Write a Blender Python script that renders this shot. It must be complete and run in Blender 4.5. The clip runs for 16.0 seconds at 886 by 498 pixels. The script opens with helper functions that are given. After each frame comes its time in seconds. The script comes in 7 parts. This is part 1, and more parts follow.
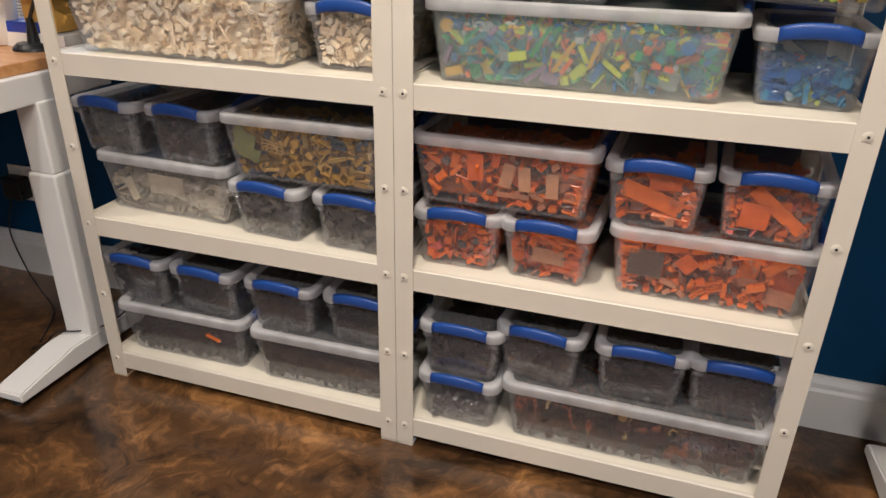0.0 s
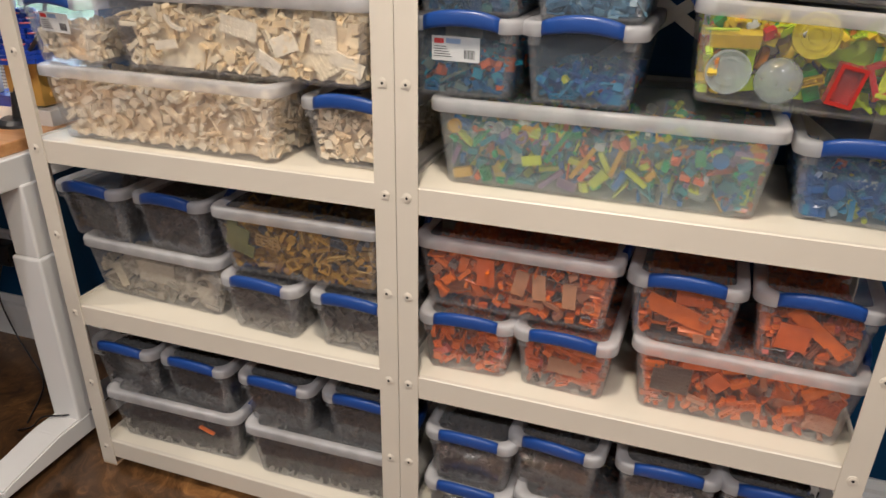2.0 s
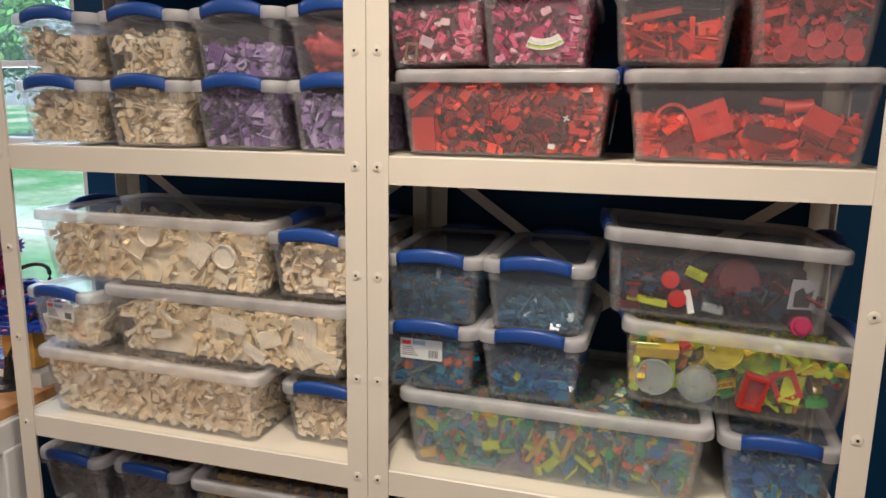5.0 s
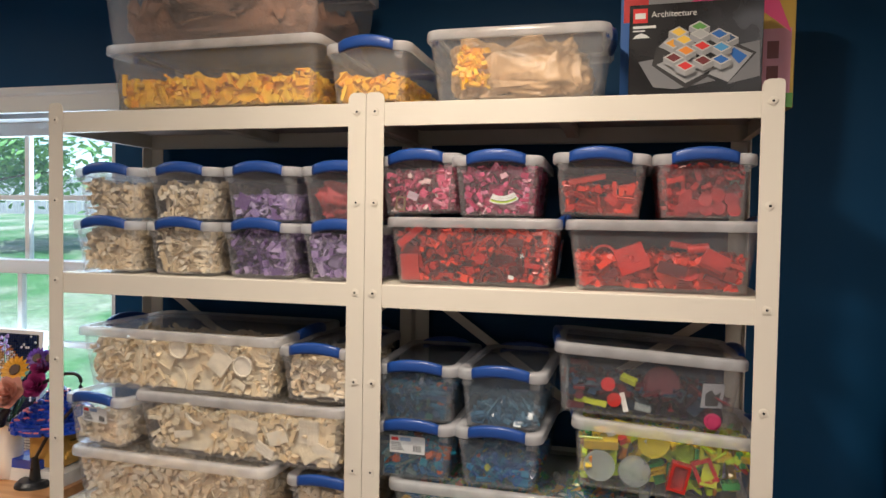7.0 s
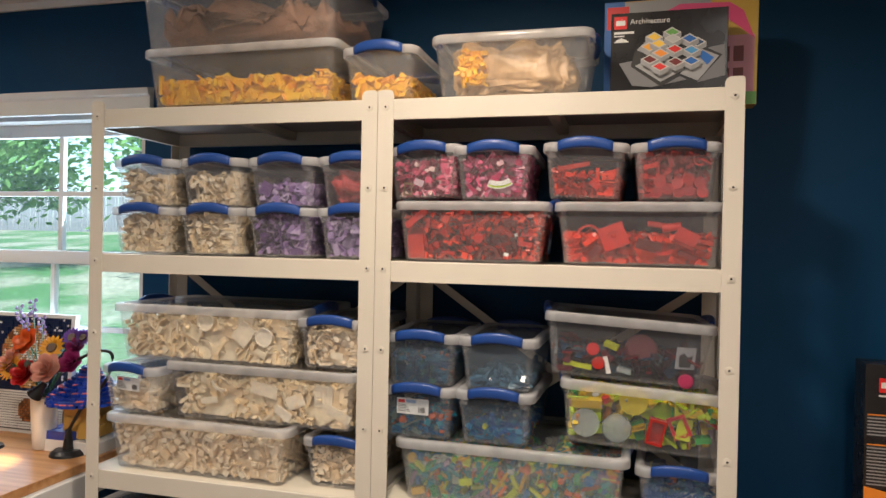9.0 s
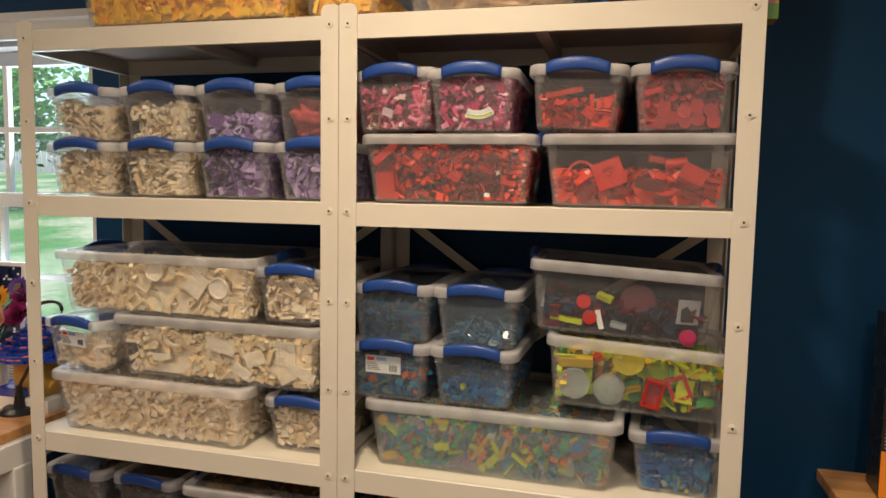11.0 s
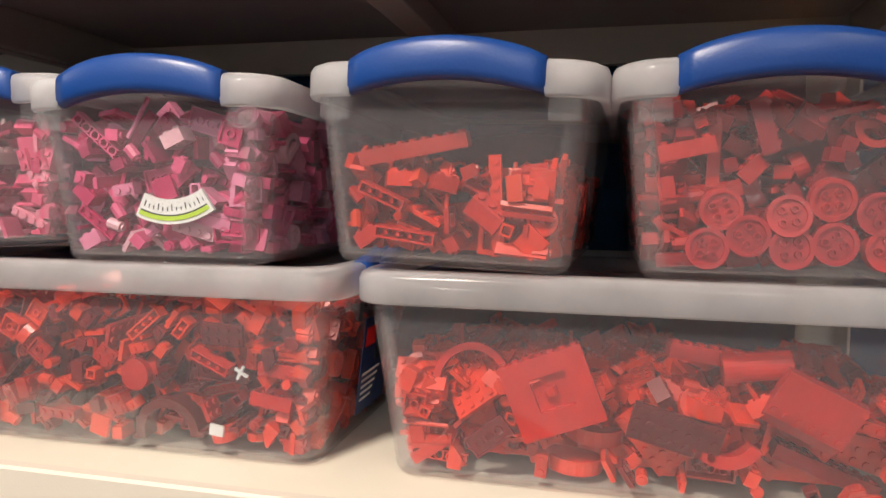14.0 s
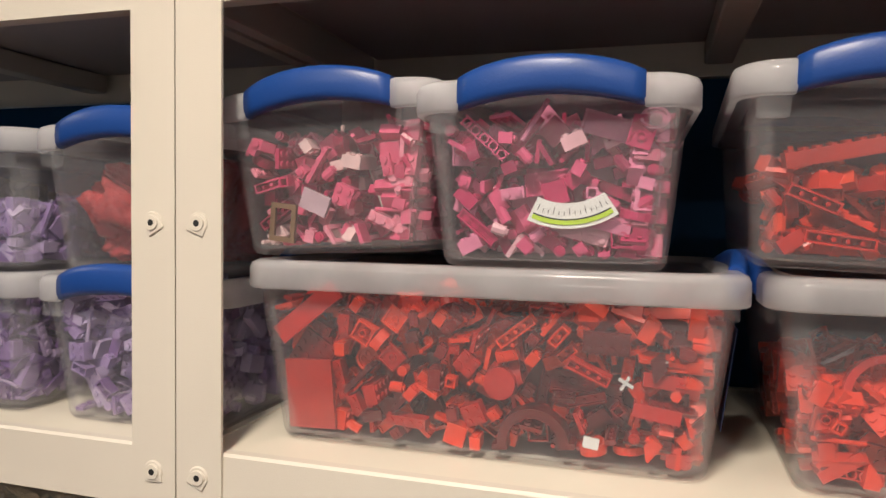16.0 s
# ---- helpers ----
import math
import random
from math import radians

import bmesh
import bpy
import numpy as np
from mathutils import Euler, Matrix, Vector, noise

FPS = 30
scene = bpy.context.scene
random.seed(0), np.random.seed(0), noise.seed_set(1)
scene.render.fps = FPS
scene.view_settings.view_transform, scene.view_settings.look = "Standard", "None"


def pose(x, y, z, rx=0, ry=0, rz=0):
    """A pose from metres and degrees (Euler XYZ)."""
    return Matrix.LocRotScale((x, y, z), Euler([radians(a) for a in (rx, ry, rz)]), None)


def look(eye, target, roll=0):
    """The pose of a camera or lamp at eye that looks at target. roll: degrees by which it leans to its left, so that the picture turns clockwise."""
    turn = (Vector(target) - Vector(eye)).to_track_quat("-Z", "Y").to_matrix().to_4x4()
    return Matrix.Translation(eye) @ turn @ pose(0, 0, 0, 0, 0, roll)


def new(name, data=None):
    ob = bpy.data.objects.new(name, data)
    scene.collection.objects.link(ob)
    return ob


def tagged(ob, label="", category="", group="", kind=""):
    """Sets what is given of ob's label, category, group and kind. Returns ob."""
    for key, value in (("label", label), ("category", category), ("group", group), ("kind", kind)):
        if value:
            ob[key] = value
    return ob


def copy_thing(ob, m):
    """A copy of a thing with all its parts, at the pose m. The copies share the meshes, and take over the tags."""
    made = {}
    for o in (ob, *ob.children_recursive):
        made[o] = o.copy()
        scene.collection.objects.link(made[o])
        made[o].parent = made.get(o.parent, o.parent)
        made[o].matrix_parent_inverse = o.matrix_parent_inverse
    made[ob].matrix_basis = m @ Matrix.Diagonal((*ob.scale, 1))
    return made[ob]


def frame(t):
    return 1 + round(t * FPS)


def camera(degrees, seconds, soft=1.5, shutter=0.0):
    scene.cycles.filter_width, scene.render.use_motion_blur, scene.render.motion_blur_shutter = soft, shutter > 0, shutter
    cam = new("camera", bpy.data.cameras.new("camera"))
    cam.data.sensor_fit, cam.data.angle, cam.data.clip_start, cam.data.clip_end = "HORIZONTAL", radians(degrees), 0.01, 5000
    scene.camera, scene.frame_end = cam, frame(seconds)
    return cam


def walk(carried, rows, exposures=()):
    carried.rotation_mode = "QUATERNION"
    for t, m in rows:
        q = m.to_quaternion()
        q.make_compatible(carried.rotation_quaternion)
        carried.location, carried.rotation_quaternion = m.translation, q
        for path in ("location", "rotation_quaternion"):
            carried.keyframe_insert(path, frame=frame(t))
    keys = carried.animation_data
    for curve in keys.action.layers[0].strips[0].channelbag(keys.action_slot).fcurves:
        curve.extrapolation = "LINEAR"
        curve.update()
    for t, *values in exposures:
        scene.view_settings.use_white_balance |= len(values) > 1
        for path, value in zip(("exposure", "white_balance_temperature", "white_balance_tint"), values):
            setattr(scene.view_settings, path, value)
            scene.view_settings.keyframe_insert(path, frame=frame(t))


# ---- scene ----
cam = camera(64.8, 16.0)
PATH = [
    (0, (0.482, -1.189, 1.1), (-0.068, 0.536, 0.25), 1.2),
    (0.5, (0.461, -1.114, 1.107), (-0.084, 0.611, 0.256), 1.2),
    (1, (0.446, -1.056, 1.13), (-0.114, 0.666, 0.28), 1.0),
    (1.5, (0.432, -1.033, 1.176), (-0.136, 0.689, 0.331), 0.9),
    (2, (0.426, -1.026, 1.227), (-0.147, 0.699, 0.392), 0.9),
    (2.5, (0.432, -1.034, 1.267), (-0.131, 0.714, 0.476), 0.9),
    (3, (0.436, -1.044, 1.307), (-0.124, 0.737, 0.589), 0.8),
    (3.5, (0.434, -1.05, 1.355), (-0.12, 0.756, 0.699), 0.9),
    (4, (0.436, -1.066, 1.393), (-0.11, 0.774, 0.831), 0.8),
    (4.5, (0.47, -1.08, 1.406), (-0.117, 0.784, 0.977), 0.8),
    (5, (0.448, -1.1, 1.463), (-0.088, 0.792, 1.096), 0.9),
    (7.5, (0.553, -1.467, 1.526), (0.051, 0.469, 1.507), 1.1),
    (8.1, (0.572, -1.543, 1.492), (0.064, 0.391, 1.488), 1.1),
    (10.5, (0.57, -1.53, 1.409), (0.058, 0.401, 1.317), 1.0),
    (11, (0.578, -1.342, 1.435), (0.072, 0.586, 1.259), 1.0),
    (11.5, (0.59, -1.04, 1.482), (0.103, 0.889, 1.276), 1.1),
    (12, (0.551, -0.792, 1.536), (0.075, 1.138, 1.311), 1.0),
    (12.5, (0.538, -0.603, 1.587), (0.077, 1.333, 1.385), 1.0),
    (13, (0.563, -0.465, 1.607), (0.114, 1.473, 1.399), 0.6),
    (13.5, (0.586, -0.403, 1.594), (0.154, 1.543, 1.433), 0.8),
    (14, (0.574, -0.391, 1.589), (0.116, 1.551, 1.451), 0.6),
    (14.5, (0.536, -0.402, 1.589), (0.046, 1.534, 1.476), 0.6),
    (15, (0.471, -0.412, 1.583), (-0.037, 1.52, 1.481), 0.6),
    (15.5, (0.408, -0.427, 1.576), (-0.134, 1.497, 1.497), 0.8),
    (16, (0.341, -0.438, 1.576), (-0.24, 1.474, 1.492), 0.8),
]
walk(cam, [(t, look(eye, target, roll)) for t, eye, target, roll in PATH],
     exposures=[(0.0, 1.62, 5400, 10), (3.0, 1.36, 5450, 10), (5.0, 1.18, 5550, 10), (7.5, 1.20, 5550, 10), (10.5, 1.08, 6250, 10), (11.0, 1.04, 6400, 10), (12.0, 1.20, 5800, 10), (13.0, 1.14, 5450, 10), (13.5, 1.32, 5400, 10), (14.5, 1.38, 5350, 10), (16.0, 1.16, 5450, 10)])

# ---- light ----
world = bpy.data.worlds.new("world")
scene.world = world
world.use_nodes = True
wn = world.node_tree
sky = wn.nodes.new("ShaderNodeTexSky")
sky.sky_type, sky.sun_disc = "NISHITA", False
sky.sun_elevation, sky.sun_rotation = radians(52), radians(200)
wn.links.new(sky.outputs[0], wn.nodes["Background"].inputs[0])
wn.nodes["Background"].inputs[1].default_value = 0.15
sun_data = bpy.data.lights.new("sun", "SUN")
sun_data.energy, sun_data.angle, sun_data.color = 5.0, radians(0.5), (0.92, 0.98, 1.0)
sun = new("sun", sun_data)
sun.matrix_world = look((-4, 3, 12), (-9, 14, 0))


def downlight(x, y, watts, tint, size=0.14):
    d = bpy.data.lights.new("downlight", "AREA")
    d.shape, d.size, d.energy, d.color, d.spread = "DISK", size, watts, tint, radians(160)
    o = new("downlight", d)
    o.matrix_world = pose(x, y, 2.346)
    return o


# front pair fits shadows and highlights; west and rear lamps are added unseen fill
LAMPS = [(0.20, -0.70, 10.0), (1.25, -0.80, 1.5), (-1.75, -0.55, 5.0), (-0.6, -1.9, 8.5), (1.0, -1.9, 12.0)]
for lx, ly, lw in LAMPS:
    downlight(lx, ly, lw, (1.0, 0.79, 0.55) if ly > -1 else (1.0, 0.84, 0.68))
daylight = bpy.data.lights.new("window_daylight", "AREA")
daylight.shape, daylight.size, daylight.size_y, daylight.energy, daylight.color = "RECTANGLE", 0.8, 1.0, 5.0, (0.78, 0.91, 1.0)
dl = new("window_daylight", daylight)
dl.matrix_world = look((-1.38, 0.47, 1.38), (-1.38, -1.0, 1.85))


# ---- materials ----
def mat(name):
    m = bpy.data.materials.new(name)
    m.use_nodes = True
    nt = m.node_tree
    return m, nt, nt.nodes["Principled BSDF"]


def node(nt, kind, **values):
    n = nt.nodes.new(kind)
    for k, v in values.items():
        n.inputs[k.replace("_", " ")].default_value = v
    return n


def plain(name, color, rough=0.5, metal=0.0, vary=0.12, scale=30.0, bump=0.02, bscale=None, coat=0.0):
    """Colour with two scales of variation and a fine relief."""
    m, nt, b = mat(name)
    co = nt.nodes.new("ShaderNodeTexCoord")
    n1 = node(nt, "ShaderNodeTexNoise", Scale=scale, Detail=6.0)
    n2 = node(nt, "ShaderNodeTexNoise", Scale=scale / 9, Detail=3.0)
    for n in (n1, n2):
        nt.links.new(co.outputs["Object"], n.inputs["Vector"])
    mul = nt.nodes.new("ShaderNodeMath")
    mul.operation = "ADD"
    nt.links.new(n1.outputs[0], mul.inputs[0])
    nt.links.new(n2.outputs[0], mul.inputs[1])
    mr = node(nt, "ShaderNodeMapRange", From_Min=0.6, From_Max=1.4, To_Min=1 - vary, To_Max=1 + vary)
    nt.links.new(mul.outputs[0], mr.inputs["Value"])
    hsv = node(nt, "ShaderNodeHueSaturation", Color=(*color, 1))
    nt.links.new(mr.outputs[0], hsv.inputs["Value"])
    nt.links.new(hsv.outputs[0], b.inputs["Base Color"])
    rr = node(nt, "ShaderNodeMapRange", From_Min=0.3, From_Max=0.7, To_Min=max(0.02, rough - 0.08), To_Max=rough + 0.08)
    nt.links.new(n1.outputs[0], rr.inputs["Value"])
    nt.links.new(rr.outputs[0], b.inputs["Roughness"])
    b.inputs["Metallic"].default_value = metal
    b.inputs["Coat Weight"].default_value = coat
    if bump:
        n3 = node(nt, "ShaderNodeTexNoise", Scale=bscale or scale * 6, Detail=4.0)
        nt.links.new(co.outputs["Object"], n3.inputs["Vector"])
        bp = node(nt, "ShaderNodeBump", Strength=bump * 4, Distance=0.002)
        nt.links.new(n3.outputs[0], bp.inputs["Height"])
        nt.links.new(bp.outputs[0], b.inputs["Normal"])
    return m


def see_through(name, color, haze, rough=0.22, tint=(1, 1, 1)):
    """Clouded polypropylene: part clear, part milky and glossy."""
    m, nt, b = mat(name)
    out = nt.nodes["Material Output"]
    b.inputs["Base Color"].default_value = (*color, 1)
    b.inputs["Roughness"].default_value = rough
    b.inputs["Specular IOR Level"].default_value = 0.3
    co = nt.nodes.new("ShaderNodeTexCoord")
    n1 = node(nt, "ShaderNodeTexNoise", Scale=14.0, Detail=5.0)
    nt.links.new(co.outputs["Object"], n1.inputs["Vector"])
    mr = node(nt, "ShaderNodeMapRange", From_Min=0.3, From_Max=0.7, To_Min=haze * 0.8, To_Max=haze * 1.2)
    nt.links.new(n1.outputs[0], mr.inputs["Value"])
    bp = node(nt, "ShaderNodeBump", Strength=0.08, Distance=0.003)
    nt.links.new(n1.outputs[0], bp.inputs["Height"])
    nt.links.new(bp.outputs[0], b.inputs["Normal"])
    clear = node(nt, "ShaderNodeBsdfTransparent", Color=(*tint, 1))
    mix = nt.nodes.new("ShaderNodeMixShader")
    nt.links.new(mr.outputs[0], mix.inputs[0])
    nt.links.new(clear.outputs[0], mix.inputs[1])
    fwd = node(nt, "ShaderNodeBsdfTranslucent", Color=(*color, 1))
    nt.links.new(bp.outputs[0], fwd.inputs["Normal"])
    both = nt.nodes.new("ShaderNodeMixShader")
    nt.links.new(b.outputs[0], both.inputs[1])
    nt.links.new(fwd.outputs[0], both.inputs[2])
    nt.links.new(both.outputs[0], mix.inputs[2])
    gloss = node(nt, "ShaderNodeBsdfGlossy", Roughness=0.12)
    fres = node(nt, "ShaderNodeFresnel", IOR=1.35)
    half = nt.nodes.new("ShaderNodeMath")
    half.operation = "MULTIPLY"
    half.inputs[1].default_value = 0.18
    nt.links.new(fres.outputs[0], half.inputs[0])
    mix2 = nt.nodes.new("ShaderNodeMixShader")
    nt.links.new(half.outputs[0], mix2.inputs[0])
    nt.links.new(mix.outputs[0], mix2.inputs[1])
    nt.links.new(gloss.outputs[0], mix2.inputs[2])
    nt.links.new(mix2.outputs[0], out.inputs["Surface"])
    return m


def palette(name, colors, rough=0.28, clear=0.0, spec=0.5):
    """Moulded bricks in several tones, one tone a piece."""
    m, nt, b = mat(name)
    info = nt.nodes.new("ShaderNodeObjectInfo")
    at = nt.nodes.new("ShaderNodeAttribute")
    at.attribute_name = "tone"
    add = nt.nodes.new("ShaderNodeMath")
    add.operation = "ADD"
    fr = nt.nodes.new("ShaderNodeMath")
    fr.operation = "FRACT"
    nt.links.new(info.outputs["Random"], add.inputs[0])
    nt.links.new(at.outputs["Fac"], add.inputs[1])
    nt.links.new(add.outputs[0], fr.inputs[0])
    ramp = nt.nodes.new("ShaderNodeValToRGB")
    ramp.color_ramp.interpolation = "CONSTANT"
    total, at_pos = sum(c[3] for c in colors), 0.0
    els = ramp.color_ramp.elements
    for i, (r, g, bl, wt) in enumerate(colors):
        e = els[i] if i < 2 else els.new(at_pos)
        e.position, e.color = at_pos, (r, g, bl, 1)
        at_pos += wt / total
    nt.links.new(fr.outputs[0], ramp.inputs[0])
    co = nt.nodes.new("ShaderNodeTexCoord")
    n1 = node(nt, "ShaderNodeTexNoise", Scale=60.0, Detail=4.0)
    nt.links.new(co.outputs["Object"], n1.inputs["Vector"])
    mr = node(nt, "ShaderNodeMapRange", From_Min=0.3, From_Max=0.7, To_Min=0.88, To_Max=1.1)
    nt.links.new(n1.outputs[0], mr.inputs["Value"])
    hsv = nt.nodes.new("ShaderNodeHueSaturation")
    nt.links.new(ramp.outputs[0], hsv.inputs["Color"])
    nt.links.new(mr.outputs[0], hsv.inputs["Value"])
    nt.links.new(hsv.outputs[0], b.inputs["Base Color"])
    b.inputs["Roughness"].default_value = rough
    b.inputs["Specular IOR Level"].default_value = spec
    if clear:
        out = nt.nodes["Material Output"]
        tr = nt.nodes.new("ShaderNodeBsdfTransparent")
        nt.links.new(ramp.outputs[0], tr.inputs[0])
        mix = nt.nodes.new("ShaderNodeMixShader")
        mix.inputs[0].default_value = clear
        nt.links.new(b.outputs[0], mix.inputs[1])
        nt.links.new(tr.outputs[0], mix.inputs[2])
        nt.links.new(mix.outputs[0], out.inputs["Surface"])
    return m


def wall_paint():
    m, nt, b = mat("blue_wall_paint")
    co = nt.nodes.new("ShaderNodeTexCoord")
    n1 = node(nt, "ShaderNodeTexNoise", Scale=1.3, Detail=4.0)
    n2 = node(nt, "ShaderNodeTexNoise", Scale=260.0, Detail=3.0)
    for n in (n1, n2):
        nt.links.new(co.outputs["Object"], n.inputs["Vector"])
    mr = node(nt, "ShaderNodeMapRange", From_Min=0.3, From_Max=0.7, To_Min=0.9, To_Max=1.1)
    nt.links.new(n1.outputs[0], mr.inputs["Value"])
    hsv = node(nt, "ShaderNodeHueSaturation", Color=(0.0014, 0.041, 0.112, 1))
    nt.links.new(mr.outputs[0], hsv.inputs["Value"])
    nt.links.new(hsv.outputs[0], b.inputs["Base Color"])
    b.inputs["Roughness"].default_value = 0.6
    b.inputs["Specular IOR Level"].default_value = 0.22
    bp = node(nt, "ShaderNodeBump", Strength=0.12, Distance=0.002)
    nt.links.new(n2.outputs[0], bp.inputs["Height"])
    nt.links.new(bp.outputs[0], b.inputs["Normal"])
    return m


def epoxy_floor():
    """Brown metallic epoxy with golden swirls under a gloss coat."""
    m, nt, b = mat("marbled_epoxy")
    co = nt.nodes.new("ShaderNodeTexCoord")
    warp = node(nt, "ShaderNodeTexNoise", Scale=2.2, Detail=4.0)
    nt.links.new(co.outputs["Object"], warp.inputs["Vector"])
    vm = nt.nodes.new("ShaderNodeVectorMath")
    vm.operation = "MULTIPLY_ADD"
    vm.inputs[1].default_value = (0.9, 0.9, 0.9)
    nt.links.new(warp.outputs["Color"], vm.inputs[0])
    nt.links.new(co.outputs["Object"], vm.inputs[2])
    n1 = node(nt, "ShaderNodeTexNoise", Scale=2.3, Detail=9.0, Roughness=0.62, Distortion=1.2)
    nt.links.new(vm.outputs[0], n1.inputs["Vector"])
    n2 = node(nt, "ShaderNodeTexNoise", Scale=9.0, Detail=8.0, Roughness=0.68, Distortion=2.2)
    nt.links.new(vm.outputs[0], n2.inputs["Vector"])
    swirl = node(nt, "ShaderNodeMapRange", From_Min=0.3, From_Max=0.7, To_Min=-0.10, To_Max=0.10)
    nt.links.new(n2.outputs[0], swirl.inputs["Value"])
    both = nt.nodes.new("ShaderNodeMath")
    both.operation = "ADD"
    nt.links.new(n1.outputs[0], both.inputs[0])
    nt.links.new(swirl.outputs[0], both.inputs[1])
    ramp = nt.nodes.new("ShaderNodeValToRGB")
    e = ramp.color_ramp.elements
    e[0].position, e[0].color = 0.34, (0.034, 0.018, 0.009, 1)
    e[1].position, e[1].color = 0.74, (0.50, 0.25, 0.08, 1)
    k = e.new(0.52)
    k.color = (0.13, 0.064, 0.024, 1)
    k = e.new(0.62)
    k.color = (0.27, 0.13, 0.045, 1)
    nt.links.new(both.outputs[0], ramp.inputs[0])
    nt.links.new(ramp.outputs[0], b.inputs["Base Color"])
    b.inputs["Roughness"].default_value = 0.3
    b.inputs["Metallic"].default_value = 0.35
    b.inputs["Coat Weight"].default_value = 0.6
    b.inputs["Coat Roughness"].default_value = 0.09
    return m


def wood():
    """Butcher block: staves with grain along x."""
    m, nt, b = mat("butcher_block")
    co = nt.nodes.new("ShaderNodeTexCoord")
    mp = nt.nodes.new("ShaderNodeMapping")
    mp.inputs["Scale"].default_value = (3.0, 45.0, 45.0)
    nt.links.new(co.outputs["Object"], mp.inputs["Vector"])
    n1 = node(nt, "ShaderNodeTexNoise", Scale=1.0, Detail=8.0)
    nt.links.new(mp.outputs[0], n1.inputs["Vector"])
    ramp = nt.nodes.new("ShaderNodeValToRGB")
    e = ramp.color_ramp.elements
    e[0].position, e[0].color = 0.3, (0.40, 0.18, 0.06, 1)
    e[1].position, e[1].color = 0.7, (0.62, 0.34, 0.14, 1)
    nt.links.new(n1.outputs[0], ramp.inputs[0])
    nt.links.new(ramp.outputs[0], b.inputs["Base Color"])
    b.inputs["Roughness"].default_value = 0.33
    return m


M_WALL = wall_paint()
M_TRIM = plain("white_trim_paint", (0.74, 0.74, 0.72), 0.35, vary=0.04, scale=8)
M_CEIL = plain("ceiling_paint", (0.74, 0.73, 0.70), 0.8, vary=0.03, scale=6, bump=0.05)
M_FLOOR = epoxy_floor()
M_STEEL = plain("white_powder_coat", (0.62, 0.57, 0.485), 0.42, vary=0.035, scale=9, bump=0.03, bscale=900)
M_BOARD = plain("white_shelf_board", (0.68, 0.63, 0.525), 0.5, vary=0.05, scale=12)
# board underside: shade under the shelves is put into its grey
M_UNDER = plain("shaded_board_underside", (0.46, 0.43, 0.42), 0.7, vary=0.08, scale=12)
M_DESK = plain("desk_frame_paint", (0.72, 0.71, 0.69), 0.38, vary=0.03, scale=9, bump=0.03, bscale=900)
M_WOOD = wood()
M_DARK = plain("dark_socket", (0.02, 0.02, 0.02), 0.5, metal=0.3, bump=0)
M_BLACK = plain("black_plastic", (0.012, 0.012, 0.013), 0.35, vary=0.2)
M_BLUE = plain("blue_handle_plastic", (0.014, 0.055, 0.25), 0.38, vary=0.07, scale=40, bump=0.02, bscale=500)
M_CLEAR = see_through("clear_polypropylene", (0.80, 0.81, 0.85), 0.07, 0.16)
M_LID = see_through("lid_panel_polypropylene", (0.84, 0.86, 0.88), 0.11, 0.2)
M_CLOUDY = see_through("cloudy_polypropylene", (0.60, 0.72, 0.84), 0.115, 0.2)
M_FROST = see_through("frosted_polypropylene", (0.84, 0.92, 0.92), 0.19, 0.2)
# upper boxes' copies of the clear plastic: added haze paints in lamp light
M_LITBAY = see_through("lit_bay_polypropylene", (0.84, 0.84, 0.89), 0.082, 0.14)
M_LITTOP = see_through("lit_top_polypropylene", (0.90, 0.89, 0.87), 0.115, 0.18)
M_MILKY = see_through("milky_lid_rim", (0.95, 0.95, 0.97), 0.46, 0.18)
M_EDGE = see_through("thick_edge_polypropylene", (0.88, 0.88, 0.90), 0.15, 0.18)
M_WHITE = plain("white_plastic", (0.75, 0.73, 0.69), 0.35, vary=0.05)
M_RUBBER = plain("cork_pad", (0.55, 0.36, 0.2), 0.8)


# ---- mesh helpers ----
def mesh_of(name, bm, materials, smooth=False):
    me = bpy.data.meshes.new(name)
    bm.to_mesh(me)
    bm.free()
    for mm in (materials if isinstance(materials, (list, tuple)) else [materials]):
        me.materials.append(mm)
    if smooth:
        me.polygons.foreach_set("use_smooth", [True] * len(me.polygons))
    return me


def part(name, bm, material, parent=None, label="", smooth=False, at=None):
    ob = new(name, mesh_of(name, bm, material, smooth) if isinstance(bm, bmesh.types.BMesh) else bm)
    if parent:
        ob.parent = parent
    if at is not None:
        ob.matrix_basis = at
    if label:
        ob["label"] = label
    return ob


def box(x0, x1, y0, y1, z0, z1, bevel=0.0, seg=2, bm=None):
    own = bmesh.new()
    bmesh.ops.create_cube(own, size=1.0, matrix=Matrix.LocRotScale(((x0 + x1) / 2, (y0 + y1) / 2, (z0 + z1) / 2), None, (x1 - x0, y1 - y0, z1 - z0)))
    if bevel:
        bmesh.ops.bevel(own, geom=own.edges[:], offset=bevel, segments=seg, affect="EDGES", profile=0.5)
    if bm is None:
        return own
    return join(bm, own)


def join(bm, other, m=None, mat_index=None):
    if m is not None:
        other.transform(m)
    vs = [bm.verts.new(v.co) for v in other.verts]
    other.verts.index_update()
    for f in other.faces:
        nf = bm.faces.new([vs[v.index] for v in f.verts])
        nf.smooth = f.smooth
        nf.material_index = f.material_index if mat_index is None else mat_index
    other.free()
    return bm


def cyl(r1, r2, z0, z1, seg=16, bm=None, at=None, cap=True):
    own = bmesh.new()
    bmesh.ops.create_cone(own, cap_ends=cap, segments=seg, radius1=r1, radius2=r2, depth=z1 - z0, matrix=Matrix.Translation((0, 0, (z0 + z1) / 2)))
    if at is not None:
        own.transform(at)
    return own if bm is None else join(bm, own)


